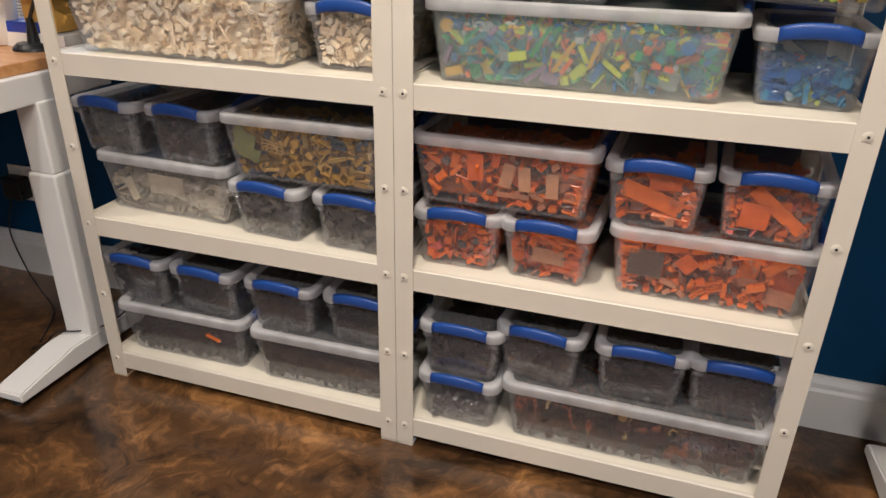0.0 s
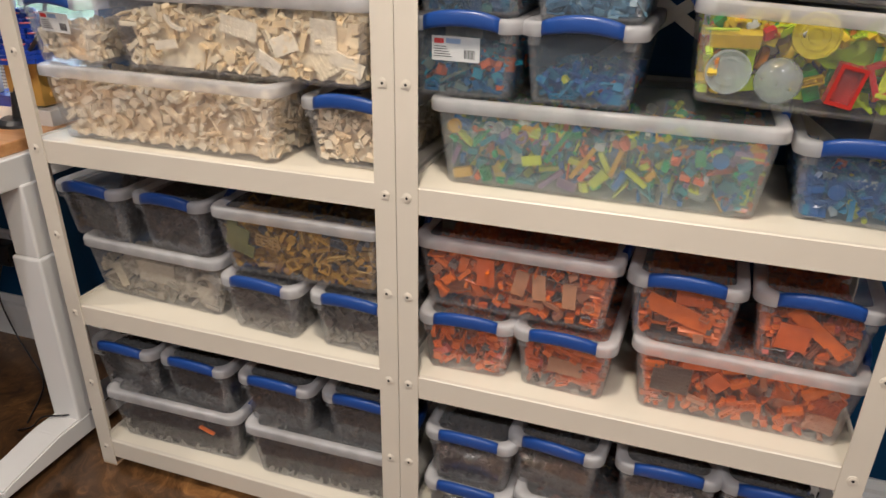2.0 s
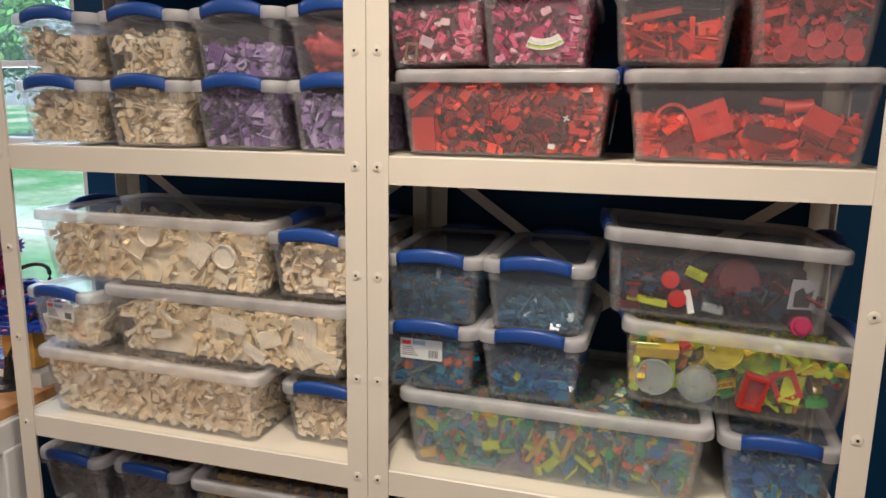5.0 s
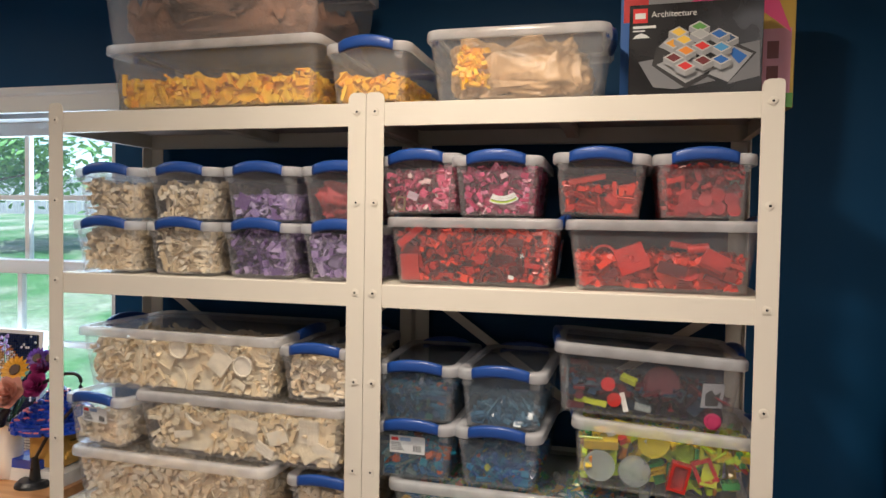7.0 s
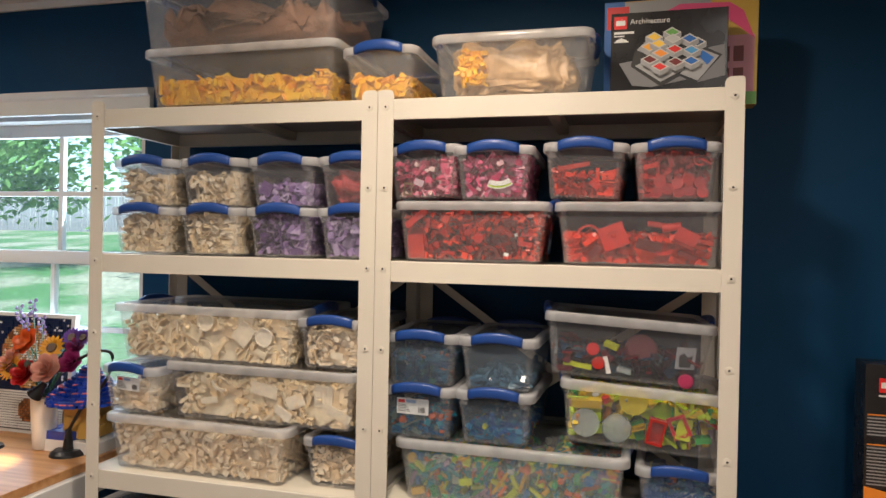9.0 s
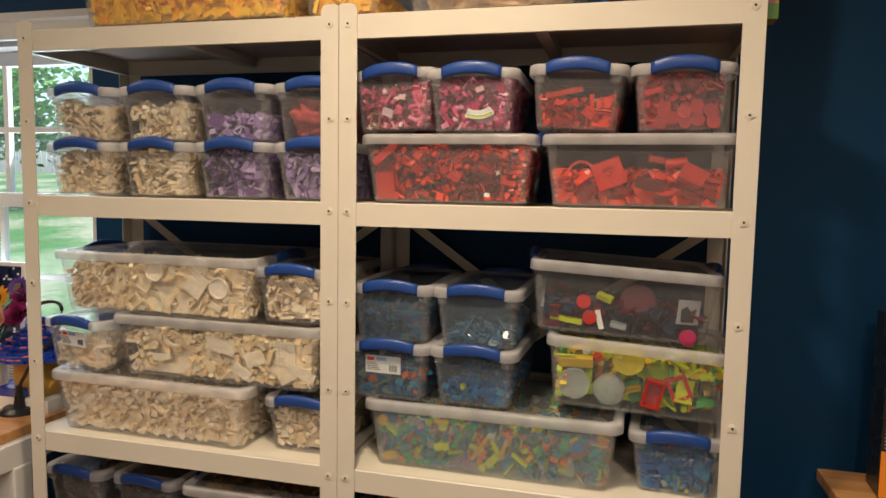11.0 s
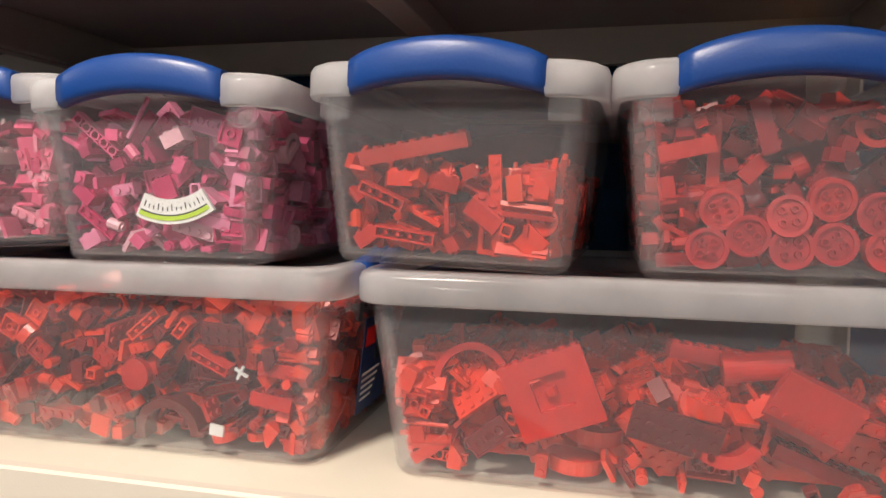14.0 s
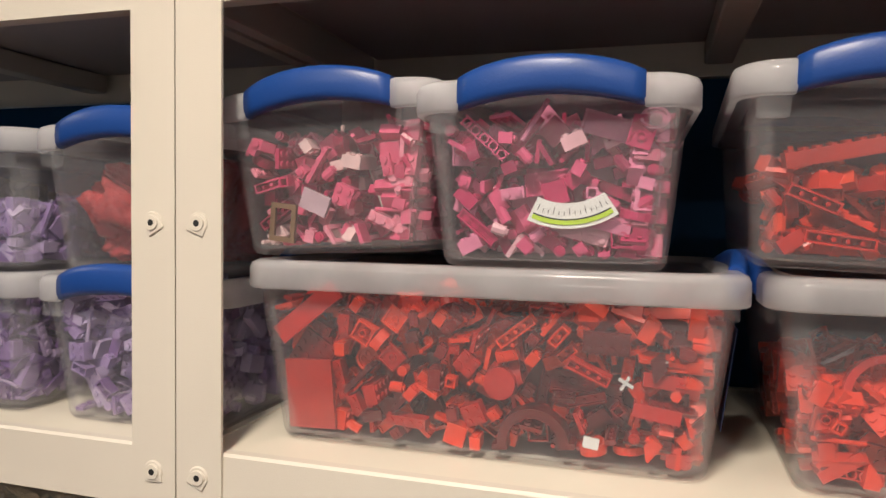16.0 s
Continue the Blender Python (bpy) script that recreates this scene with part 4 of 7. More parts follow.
PAL = {
    "red": [(0.66, 0.038, 0.008, 7), (0.42, 0.016, 0.008, 4), (0.68, 0.046, 0.009, 5), (0.20, 0.012, 0.010, 3.0), (0.10, 0.011, 0.010, 2.6), (0.05, 0.02, 0.02, 0.8)],
    "red_big": [(0.68, 0.040, 0.009, 7), (0.52, 0.028, 0.009, 4), (0.20, 0.012, 0.010, 1.4)],
    "red_mix": [(0.66, 0.034, 0.008, 7), (0.42, 0.018, 0.009, 4), (0.64, 0.050, 0.012, 2), (0.03, 0.03, 0.035, 0.7)],
    "dark_red": [(0.44, 0.018, 0.014, 6), (0.27, 0.012, 0.014, 5), (0.52, 0.03, 0.02, 2)],
    "pink": [(0.64, 0.10, 0.20, 6), (0.74, 0.27, 0.36, 4), (0.50, 0.03, 0.11, 4), (0.74, 0.52, 0.52, 1.5), (0.3, 0.02, 0.06, 2)],
    "magenta": [(0.62, 0.09, 0.21, 6), (0.66, 0.22, 0.36, 5), (0.46, 0.025, 0.11, 5), (0.70, 0.40, 0.46, 2), (0.30, 0.02, 0.08, 2)],
    "purple": [(0.12, 0.06, 0.20, 5), (0.28, 0.18, 0.40, 4), (0.07, 0.035, 0.10, 3), (0.42, 0.32, 0.52, 1.5)],
    "lavender": [(0.34, 0.24, 0.48, 5), (0.46, 0.37, 0.58, 4), (0.20, 0.11, 0.30, 3)],
    "white": [(0.88, 0.73, 0.51, 6), (0.88, 0.78, 0.60, 4), (0.80, 0.63, 0.40, 2)],
    "white_big": [(0.89, 0.73, 0.47, 6), (0.88, 0.78, 0.57, 4), (0.84, 0.66, 0.38, 2)],
    "cream": [(0.80, 0.67, 0.46, 6), (0.80, 0.71, 0.55, 4), (0.68, 0.54, 0.34, 2)],
    "yellow": [(0.92, 0.50, 0.008, 7), (0.90, 0.39, 0.008, 3), (0.92, 0.58, 0.03, 4)],
    "orange": [(0.72, 0.15, 0.015, 6), (0.56, 0.10, 0.012, 4), (0.30, 0.10, 0.05, 3), (0.72, 0.16, 0.12, 1), (0.12, 0.09, 0.08, 1)],
    "orange_big": [(0.74, 0.16, 0.012, 6), (0.60, 0.11, 0.012, 4), (0.44, 0.17, 0.08, 2.5), (0.16, 0.11, 0.09, 1)],
    "grey": [(0.15, 0.13, 0.11, 6), (0.10, 0.087, 0.075, 4), (0.24, 0.205, 0.16, 2)],
    "grey_pale": [(0.33, 0.285, 0.22, 6), (0.25, 0.215, 0.165, 4), (0.40, 0.35, 0.28, 2)],
    "grey_dark": [(0.055, 0.048, 0.045, 6), (0.085, 0.072, 0.066, 4), (0.032, 0.03, 0.03, 3)],
    "black": [(0.010, 0.008, 0.008, 6), (0.018, 0.014, 0.013, 4), (0.007, 0.006, 0.007, 3)],
    "brown": [(0.035, 0.022, 0.018, 6), (0.05, 0.03, 0.022, 4), (0.02, 0.015, 0.014, 3)],
    "brown_mix": [(0.06, 0.028, 0.02, 6), (0.03, 0.02, 0.017, 5), (0.22, 0.07, 0.035, 1.2), (0.4, 0.28, 0.12, 0.4)],
    "gold": [(0.40, 0.22, 0.03, 6), (0.26, 0.14, 0.025, 4), (0.46, 0.29, 0.07, 3), (0.08, 0.085, 0.10, 2)],
    "empty_grey": [(0.1, 0.09, 0.09, 3), (0.16, 0.15, 0.15, 2)],
    "clear_mix": [(0.02, 0.30, 0.36, 3), (0.03, 0.46, 0.14, 3), (0.72, 0.80, 0.05, 2.6), (0.85, 0.20, 0.05, 2.4), (0.70, 0.76, 0.72, 1.6), (0.02, 0.20, 0.52, 2.0), (0.05, 0.13, 0.13, 3), (0.80, 0.50, 0.04, 1.2), (0.35, 0.22, 0.36, 0.8)],
    "clear_blue": [(0.02, 0.12, 0.42, 6), (0.05, 0.28, 0.50, 4), (0.55, 0.60, 0.06, 0.5), (0.50, 0.60, 0.66, 0.7), (0.5, 0.1, 0.05, 0.3)],
    "clear_low": [(0.02, 0.14, 0.34, 5), (0.05, 0.36, 0.50, 3), (0.66, 0.14, 0.03, 1.0), (0.16, 0.22, 0.20, 2)],
    "clear_dark": [(0.015, 0.05, 0.14, 5), (0.03, 0.14, 0.25, 4), (0.05, 0.15, 0.12, 2), (0.4, 0.10, 0.04, 0.5)],
    "clear_sky": [(0.09, 0.20, 0.33, 4), (0.13, 0.27, 0.38, 4)],
    "neon": [(0.66, 0.88, 0.02, 7), (0.90, 0.66, 0.02, 5), (0.80, 0.28, 0.02, 1.4), (0.76, 0.05, 0.04, 0.5), (0.08, 0.45, 0.10, 1.2), (0.7, 0.74, 0.70, 1.2)],
    "clear_red": [(0.14, 0.012, 0.025, 5), (0.02, 0.06, 0.13, 5), (0.05, 0.02, 0.05, 4), (0.3, 0.03, 0.04, 1), (0.08, 0.12, 0.16, 2)],
    "bag_red": [(0.46, 0.05, 0.06, 5), (0.58, 0.10, 0.10, 4)],
    "tan_bag": [(0.62, 0.42, 0.20, 5), (0.78, 0.45, 0.05, 3)],
    "brown_bag": [(0.20, 0.10, 0.05, 5), (0.28, 0.15, 0.08, 4)],
}
WORDS = {"red": "red", "red_big": "large red", "red_mix": "red", "dark_red": "red and dark red", "pink": "pink", "magenta": "pink and magenta", "purple": "dark purple", "lavender": "lavender", "white": "white", "white_big": "large white", "cream": "creamy white",
         "yellow": "yellow", "orange": "orange", "orange_big": "large orange", "grey": "grey", "grey_pale": "pale grey", "grey_dark": "dark grey", "black": "black", "brown": "dark brown", "brown_mix": "brown and copper", "gold": "tan and gold", "empty_grey": "dark grey"}
MPAL = {k: palette("bricks_" + k, v, 0.2 if k.startswith("clear") or k == "neon" else 0.55 if k in ("black", "brown", "brown_mix", "grey_dark") else 0.32, 0.4 if k.startswith("clear") else 0.18 if k == "neon" else 0.0, 0.12 if k in ("black", "brown", "brown_mix", "grey_dark") else 0.5) for k, v in PAL.items()}
BIG = {"red_big", "white_big", "orange_big", "neon", "grey_pale", "clear_red"}
NEAR = {"red": 150, "red_big": 130, "red_mix": 70, "dark_red": 90, "pink": 90, "magenta": 110}
FACES = [(2, 1), (2, -1), (0, 1), (0, -1), (1, 1), (1, -1)]


def facing(axis, sign, spin, tilt1, tilt2):
    """A turn that brings the piece's axis to -y, spun about it and slightly tilted."""
    a = Vector((0, 0, 0))
    a[axis] = sign
    q = a.rotation_difference(Vector((0, -1, 0))).to_matrix()
    r = Euler((tilt1, 0, tilt2)).to_matrix() @ Matrix.Rotation(spin, 3, "Y") @ q
    return np.array(r)


# x, z, radius and depth of the places where single parts lie against the front walls
KEPT = [(0.272, 1.577, 0.016, 0.005), (0.297, 1.577, 0.016, 0.005), (0.284, 1.575, 0.014, 0.005), (0.541, 1.468, 0.034, 0.014), (0.487, 1.466, 0.026, 0.014), (0.645, 1.480, 0.02, 0.014), (0.648, 1.45, 0.024, 0.012),
        (0.150, 0.675, 0.024, 0.008), (0.213, 0.665, 0.022, 0.008), (0.247, 0.662, 0.022, 0.008), (0.300, 0.655, 0.022, 0.008), (0.305, 0.510, 0.022, 0.008), (0.486, 0.525, 0.034, 0.012), (0.530, 0.567, 0.022, 0.01),
        (0.56, 0.535, 0.02, 0.01), (0.48, 0.655, 0.034, 0.012), (0.655, 0.645, 0.026, 0.012), (0.69, 0.66, 0.03, 0.012), (0.50, 0.692, 0.024, 0.01),
        (-0.345, 0.672, 0.032, 0.008), (-0.285, 0.665, 0.024, 0.008), (-0.303, 1.200, 0.023, 0.01), (-0.470, 1.232, 0.023, 0.01), (-0.362, 1.205, 0.028, 0.008), (-0.42, 1.08, 0.02, 0.008),
        (0.083, 1.437, 0.028, 0.01), (0.085, 1.503, 0.026, 0.01), (0.311, 1.493, 0.019, 0.012), (0.299, 1.472, 0.018, 0.012), (0.260, 1.424, 0.024, 0.014), (0.325, 1.466, 0.010, 0.008), (0.345, 1.445, 0.016, 0.012),
        (0.452, 1.622, 0.03, 0.02), (0.433, 1.592, 0.014, 0.01), (0.448, 1.567, 0.016, 0.01), (0.500, 1.582, 0.016, 0.008), (0.69, 1.455, 0.032, 0.02), (0.618, 1.447, 0.024, 0.02), (0.665, 1.487, 0.02, 0.02), (0.063, 1.572, 0.015, 0.008), (0.090, 1.588, 0.014, 0.008)]


def pile(m, kind, what, fill, seed):
    rn = random.Random(seed)
    w, d, h = KINDS[kind]
    if kind != "small":
        w, d = d - 2 * ENDS[kind], w
    ib = 0.018 if kind == "small" else 0.022
    zl = h - 0.024
    mt = MPAL[what]
    top = 0.010 + fill * (h - 0.026)

    def inset(z):
        u = min(max((z - 0.012) / (zl - 0.024), 0), 1)
        return ib + (0.0105 - ib) * u + 0.0022

    def height(x, y):
        n = noise.noise(Vector((x * 16 + seed * 3.1, y * 16, seed)))
        n2 = noise.noise(Vector((x * 60 + seed, y * 60, seed + 9)))
        return min(top * (1 + 0.22 * n) + 0.007 * n2, h - 0.014)
    thing = new("brick_pile")
    thing.matrix_basis = m
    see = what.startswith("clear") or what == "neon"
    word = WORDS.get(what, "see-through")
    tagged(thing, "loose heap of %s toy bricks inside a box" % word, "toy bricks", "heaps of toy bricks")
    lib = "b" if what in BIG else "n"
    cell = 0.020 if lib == "b" else 0.0118
    bulky = what in ("neon", "clear_red")
    grow, small_share = (1.4, 0.3) if bulky else (1.0, 0.45)
    cell *= 1.25 if bulky else 1.0
    if what == "orange_big":
        small_share = 0.62
    if what == "red_big":
        small_share, cell = 0.68, 0.0165
    core = 0.095 if bulky else 0.041 if what in ("white", "white_big", "cream", "yellow", "black", "brown", "grey_dark", "brown_mix", "grey") else 0.062
    singles = NEAR.get(what, 34)
    verts, faces, tones = [], [], []

    def settle(face, count_obj, deep):
        """Pieces pressed against one wall, each as near to it as the ones before allow. face: 0 front, 1 east side, -1 west side."""
        span = (w if face == 0 else d) / 2
        res = 0.0016
        taken = np.zeros((int(2 * span / res) + 2, int(h / res) + 2))
        gu = (np.arange(taken.shape[0]) * res - span)[:, None]
        gz = (np.arange(taken.shape[1]) * res)[None, :]
        if face == 0:
            for kx, kz, kr, kd in KEPT:
                near = np.hypot(gu - (kx - m.translation.x), gz - (kz - m.translation.z)) < kr
                taken[near] = np.maximum(taken[near], kd)
            if what == "dark_red":
                taken[(gu > -0.05) & (gz < 0.066)] = 0.011
        nx = int(2 * span / cell)
        turns = 6 if see else 5
        for turn in range(turns):
            cells = []
            for i in range(nx):
                u = -span + (i + 0.5) * 2 * span / nx
                hh = height(u, -d / 2) if face == 0 else height(face * w / 2, u)
                z = 0.008 + cell * 0.3 * turn
                while z < hh:
                    cells.append((u, z, hh))
                    z += cell * 0.9
            rn.shuffle(cells)
            for u, z, hh in cells:
                use = lib if (turn == 0 and rn.random() > small_share) else "n"
                book = LIBS[use, 0]
                fine_mix = turn > 1 or what in ("red", "magenta", "pink") and rn.random() < 0.5
                k = rn.choices(range(len(book)), SMALL[use] if fine_mix else [b[1] for b in book])[0]
                v, f = LIBS[use, 1][k][0] if count_obj > 0 or what in NEAR and face == 0 and turn < 2 else book[k][0]
                ax, sg = FACES[rn.choices(range(6), [5, 4, 2.2, 2.2, 3, 3])[0]]
                spin = radians(rn.choice((0, 90, 0, 90, 30, -30, 60, -60, 45, -45)) + rn.gauss(0, 12))
                lean = 0.03 if turn == 0 else 0.10
                a3 = Vector((0, 0, 0))
                a3[ax] = sg
                flat = (v * grow) @ np.array(a3.rotation_difference(Vector((0, -1, 0))).to_matrix()).T
                fx0, fx1, fz0, fz1 = flat[:, 0].min(), flat[:, 0].max(), flat[:, 2].min(), flat[:, 2].max()
                r = facing(ax, sg, spin, 0.07 + rn.gauss(0, lean), rn.gauss(0, lean))
                vv = (v * grow) @ r.T
                if face:
                    vv = vv @ np.array(Matrix.Rotation(radians(90 * face), 3, "Z")).T
                lo3, hi3 = vv.min(0), vv.max(0)
                cs, sn = math.cos(spin), math.sin(spin)
                wide = 0 if face == 0 else 1
                best = None
                for _ in range(4):
                    zz = z + rn.uniform(-0.6, 0.6) * cell
                    zz = min(zz, hh + 0.004 - hi3[2] * 0.6)
                    zz = min(max(zz, 0.0062 - lo3[2] + rn.uniform(0, 0.002)), h - 0.011 - hi3[2])
                    ins = inset(zz + lo3[2])
                    uu = u + rn.uniform(-0.6, 0.6) * cell
                    lim = span - ins - 0.002 - (0.004 if face == 0 else 0.0)
                    uu = min(max(uu, -lim - lo3[wide]), lim - hi3[wide])
                    i0, i1 = int((uu + lo3[wide] + span) / res), int((uu + hi3[wide] + span) / res) + 2
                    j0, j1 = int((zz + lo3[2]) / res), int((zz + hi3[2]) / res) + 2
                    i0, j0 = max(i0, 0), max(j0, 0)
                    pu, pz = gu[i0:i1] - uu, gz[:, j0:j1] - zz
                    if face == -1:
                        pu = -pu
                    qx, qz = cs * pu - sn * pz, sn * pu + cs * pz
                    inside = (qx > fx0) & (qx < fx1) & (qz > fz0) & (qz < fz1)
                    part_map = taken[i0:i1, j0:j1]
                    if not inside.any():
                        continue
                    dep = float(part_map[inside].max())
                    if best is None or dep < best[0]:
                        best = (dep, uu, zz, ins, i0, i1, j0, j1, inside)
                if best is None or best[0] > deep:
                    continue
                dep, uu, zz, ins, i0, i1, j0, j1, inside = best
                axis_in = 1 if face == 0 else 0
                thick = hi3[axis_in] - lo3[axis_in]
                taken[i0:i1, j0:j1][inside] = dep + thick * 0.92
                back = dep + rn.uniform(0, 0.001)
                if face == 0:
                    x, y = uu, -d / 2 + ins - lo3[1] + back + (0.028 if bulky else 0.0)
                else:
                    y = uu
                    x = (w / 2 - ins - hi3[0] - back) if face == 1 else (-w / 2 + ins - lo3[0] + back)
                for _ in range(3):
                    q = vv + np.array((x, y, zz))
                    hx, hy = w / 2 - ins, d / 2 - ins
                    ex, ey = np.abs(q[:, 0]) - (hx - 0.017), np.abs(q[:, 1]) - (hy - 0.017)
                    over = np.where((ex > 0) & (ey > 0), np.hypot(ex, ey) - 0.0155, 0)
                    over = np.maximum(over, np.abs(q[:, 0]) - hx)
                    k0 = int(over.argmax())
                    if over[k0] <= 0:
                        break
                    x -= math.copysign(over[k0] * 1.05, q[k0, 0])
                    if face == 0 and ey[k0] > 0:
                        y += over[k0] * 0.5
                if count_obj > 0:
                    count_obj -= 1
                    rr = Matrix(r.tolist())
                    if face:
                        rr = Matrix.Rotation(radians(90 * face), 3, "Z") @ rr
                    o = new("toy_brick", piece_mesh(use, k, mt))
                    o.parent = thing
                    o.matrix_basis = Matrix.Translation((x, y, zz)) @ rr.to_4x4() @ Matrix.Scale(grow, 4)
                else:
                    verts.append(vv + np.array((x, y, zz)))
                    faces.append(f)
                    tones.append(rn.random())
    settle(0, singles, 0.034 if not see else 0.06)
    east = m.translation.x < 0.52
    settle(1 if east else -1, 0, 0.024)
    # loose top layer
    book = LIBS["n", 0]
    for i in range(int(w * d * 3200)):
        x, y = rn.uniform(-w / 2 + 0.032, w / 2 - 0.032), rn.uniform(-d / 2 + 0.032, d * 0.25)
        k = rn.choices(range(len(book)), [b[1] for b in book])[0]
        v, f = book[k][0]
        r = np.array(Euler((rn.gauss(0, 0.5), rn.gauss(0, 0.5), rn.uniform(0, 6.28))).to_matrix())
        vv = v @ r.T
        z = min(height(x, y) - 0.004, h - 0.013 - vv[:, 2].max())
        verts.append(vv + np.array((x, y, max(z, 0.009 - vv[:, 2].min()))))
        faces.append(f)
        tones.append(rn.random())
    # packed heart of the heap
    if not see:
        nx, ny = 16, 10
        gv = []
        for j in range(ny):
            for i in range(nx):
                x = (-w / 2 + 0.052) + (w - 0.104) * i / (nx - 1)
                y = (-d / 2 + core) + (d - core - 0.036) * j / (ny - 1)
                gv.append((x, y, max(0.009, height(x, y) - 0.014)))
        edge = [(v[0], v[1], 0.0085) for v in gv]
        n = len(gv)
        q = []
        for j in range(ny - 1):
            for i in range(nx - 1):
                a = j * nx + i
                q.append((a, a + 1, a + nx + 1, a + nx))
        for i in range(nx - 1):
            q += [(i, i + n, i + 1 + n, i + 1), ((ny - 1) * nx + i + 1, (ny - 1) * nx + i + 1 + n, (ny - 1) * nx + i + n, (ny - 1) * nx + i)]
        for j in range(ny - 1):
            a = j * nx
            q += [(a + nx, a + nx + n, a + n, a), (a + nx - 1, a + nx - 1 + n, a + 2 * nx - 1 + n, a + 2 * nx - 1)]
        verts.append(np.array(gv + edge))
        faces.append(np.array(quads(q)))
        tones.append(rn.random())
    o = part("loose_bricks", soup("loose_bricks", verts, faces, tones, mt), None, thing)
    o["kind"] = "stuff"
    return thing


def crumpled_bag(m, kind, what, fill, seed, label):
    """Parts in a crumpled film bag that fills the lower part of its box."""
    w, d, h = KINDS[kind]
    if kind != "small":
        w, d = d, w
    bm = bmesh.new()
    bmesh.ops.create_icosphere(bm, subdivisions=5, radius=1.0)
    hz = fill * (h - 0.02) / 2
    for v in bm.verts:
        c = v.co
        e = Vector([math.copysign(abs(q) ** 0.42, q) for q in c])
        low = 1 - 0.10 * (0.5 - 0.5 * e.z)
        room = 0.036 if what == "tan_bag" else 0.027
        p = Vector((e.x * (w / 2 - room) * low, e.y * (d / 2 - room) * low, e.z * hz))
        n1 = noise.noise(p * 15 + Vector((seed, 0, 0))) + 0.5 * noise.noise(p * 34 + Vector((seed, 3, 0)))
        n2 = abs(noise.noise(p * 38 + Vector((0, seed, 0))))
        n3 = abs(noise.noise(p * 90 + Vector((0, 0, seed))))
        if what == "brown_bag":
            n2, n3 = 0.3 * n2, 0.2 * n3
        k = 0.046 * n1 * (0.4 + 0.6 * max(e.z, 0)) - 0.042 * n2 - 0.022 * n3 + 0.008
        p += e.normalized() * min(k, 0.022)
        p.x = min(max(p.x, -w / 2 + 0.024), w / 2 - 0.024)
        p.y = min(max(p.y, -d / 2 + 0.024), d / 2 - 0.024)
        if what == "brown_bag":
            q = (p.x / (w / 2)) ** 2
            lump = noise.noise(p * 24 + Vector((7, seed, 1))) + 0.6 * noise.noise(p * 55 + Vector((2, seed, 5)))
            p.z += (0.048 * lump - 0.018 * q) * max(0.0, 0.4 + e.z)
        v.co = p + Vector((0, 0, hz + 0.009))
        v.co.z = max(v.co.z, 0.009)
    for f in bm.faces:
        f.smooth = True
    ob = tagged(part("plastic_bag", bm, MBAG[what]), label, "bag")
    ob.matrix_basis = m
    return ob


MBAG = {"tan_bag": plain("tan_film_bag", (0.60, 0.39, 0.20), 0.32, vary=0.3, scale=55, bump=0.6, bscale=60), "brown_bag": plain("brown_film_bag", (0.30, 0.155, 0.095), 0.6, vary=0.5, scale=70, bump=0.6, bscale=160),
        "bag_red": plain("red_film_bag", (0.50, 0.06, 0.06), 0.3, vary=0.4, scale=90, bump=0.3)}
BAGS = {"tan_bag": "crumpled film bag of tan toy bricks", "brown_bag": "crumpled heap of brown bagged parts", "bag_red": "film bag of small red bricks"}
for i, (tb, m, kind, what, fill) in enumerate(PLACED):
    if what in BAGS:
        crumpled_bag(m, kind, what, fill, i, BAGS[what])
    else:
        pile(m, kind, what, fill, i + 1)


# ---- single parts that stand out inside the boxes ----
def flat_mat(name, color, rough=0.4, **k):
    return plain(name, color, rough, vary=0.05, bump=0, **k)


M_PAPER = flat_mat("white_paper", (0.72, 0.72, 0.70), 0.5)
M_INK = flat_mat("black_ink", (0.02, 0.02, 0.022), 0.5)
M_GREEN = flat_mat("lime_print", (0.45, 0.62, 0.04))
M_REDP = flat_mat("red_print", (0.60, 0.02, 0.015))
M_PINKP = flat_mat("pink_print", (0.62, 0.07, 0.20))
M_BLUEDK = flat_mat("navy_print", (0.01, 0.025, 0.09))
M_LOGO = flat_mat("red_badge", (0.62, 0.015, 0.012))


def sector(ro, ri, a0, a1, y0, y1, seg=14):
    bm = bmesh.new()
    rows = []
    for i in range(seg + 1):
        t = radians(a0 + (a1 - a0) * i / seg)
        c, s = math.cos(t), math.sin(t)
        rows.append([bm.verts.new(p) for p in ((ro * c, y0, ro * s), (ro * c, y1, ro * s), (ri * c, y1, ri * s), (ri * c, y0, ri * s))])
    for a, b in zip(rows, rows[1:]):
        for k in range(4):
            bm.faces.new((a[k], a[(k + 1) % 4], b[(k + 1) % 4], b[k]))
    bm.faces.new(rows[0][::-1])
    bm.faces.new(rows[-1])
    bmesh.ops.recalc_face_normals(bm, faces=bm.faces)
    return bm


dial = tagged(new("dial_tile"), "curved white dial tile with lime band and black ticks", "toy tile")
dial.location = (0.284, 0.0275, 1.632)
part("tile", sector(0.061, 0.044, 245, 304, 0, 0.0028), M_PAPER, dial)
part("lime_band", sector(0.0585, 0.0555, 247, 302, -0.0006, 0.001), M_GREEN, dial)
part("black_rim", sector(0.0555, 0.0545, 247, 302, -0.0006, 0.001), M_INK, dial)
bm = bmesh.new()
for k, a in enumerate(range(249, 302, 4)):
    tick = box(-0.0002, 0.0002, -0.0006, 0.001, 0.0495 if k % 3 else 0.0475, 0.052)
    join(bm, tick, Matrix.Rotation(radians(-(a - 90)), 4, "Y"))
part("tick_marks", bm, M_INK, dial)


def quad_bm(pts, y0, y1):
    """A thin plate with a four-cornered outline in x and z."""
    return extrude_profile(pts, y0, y1, axis="y")


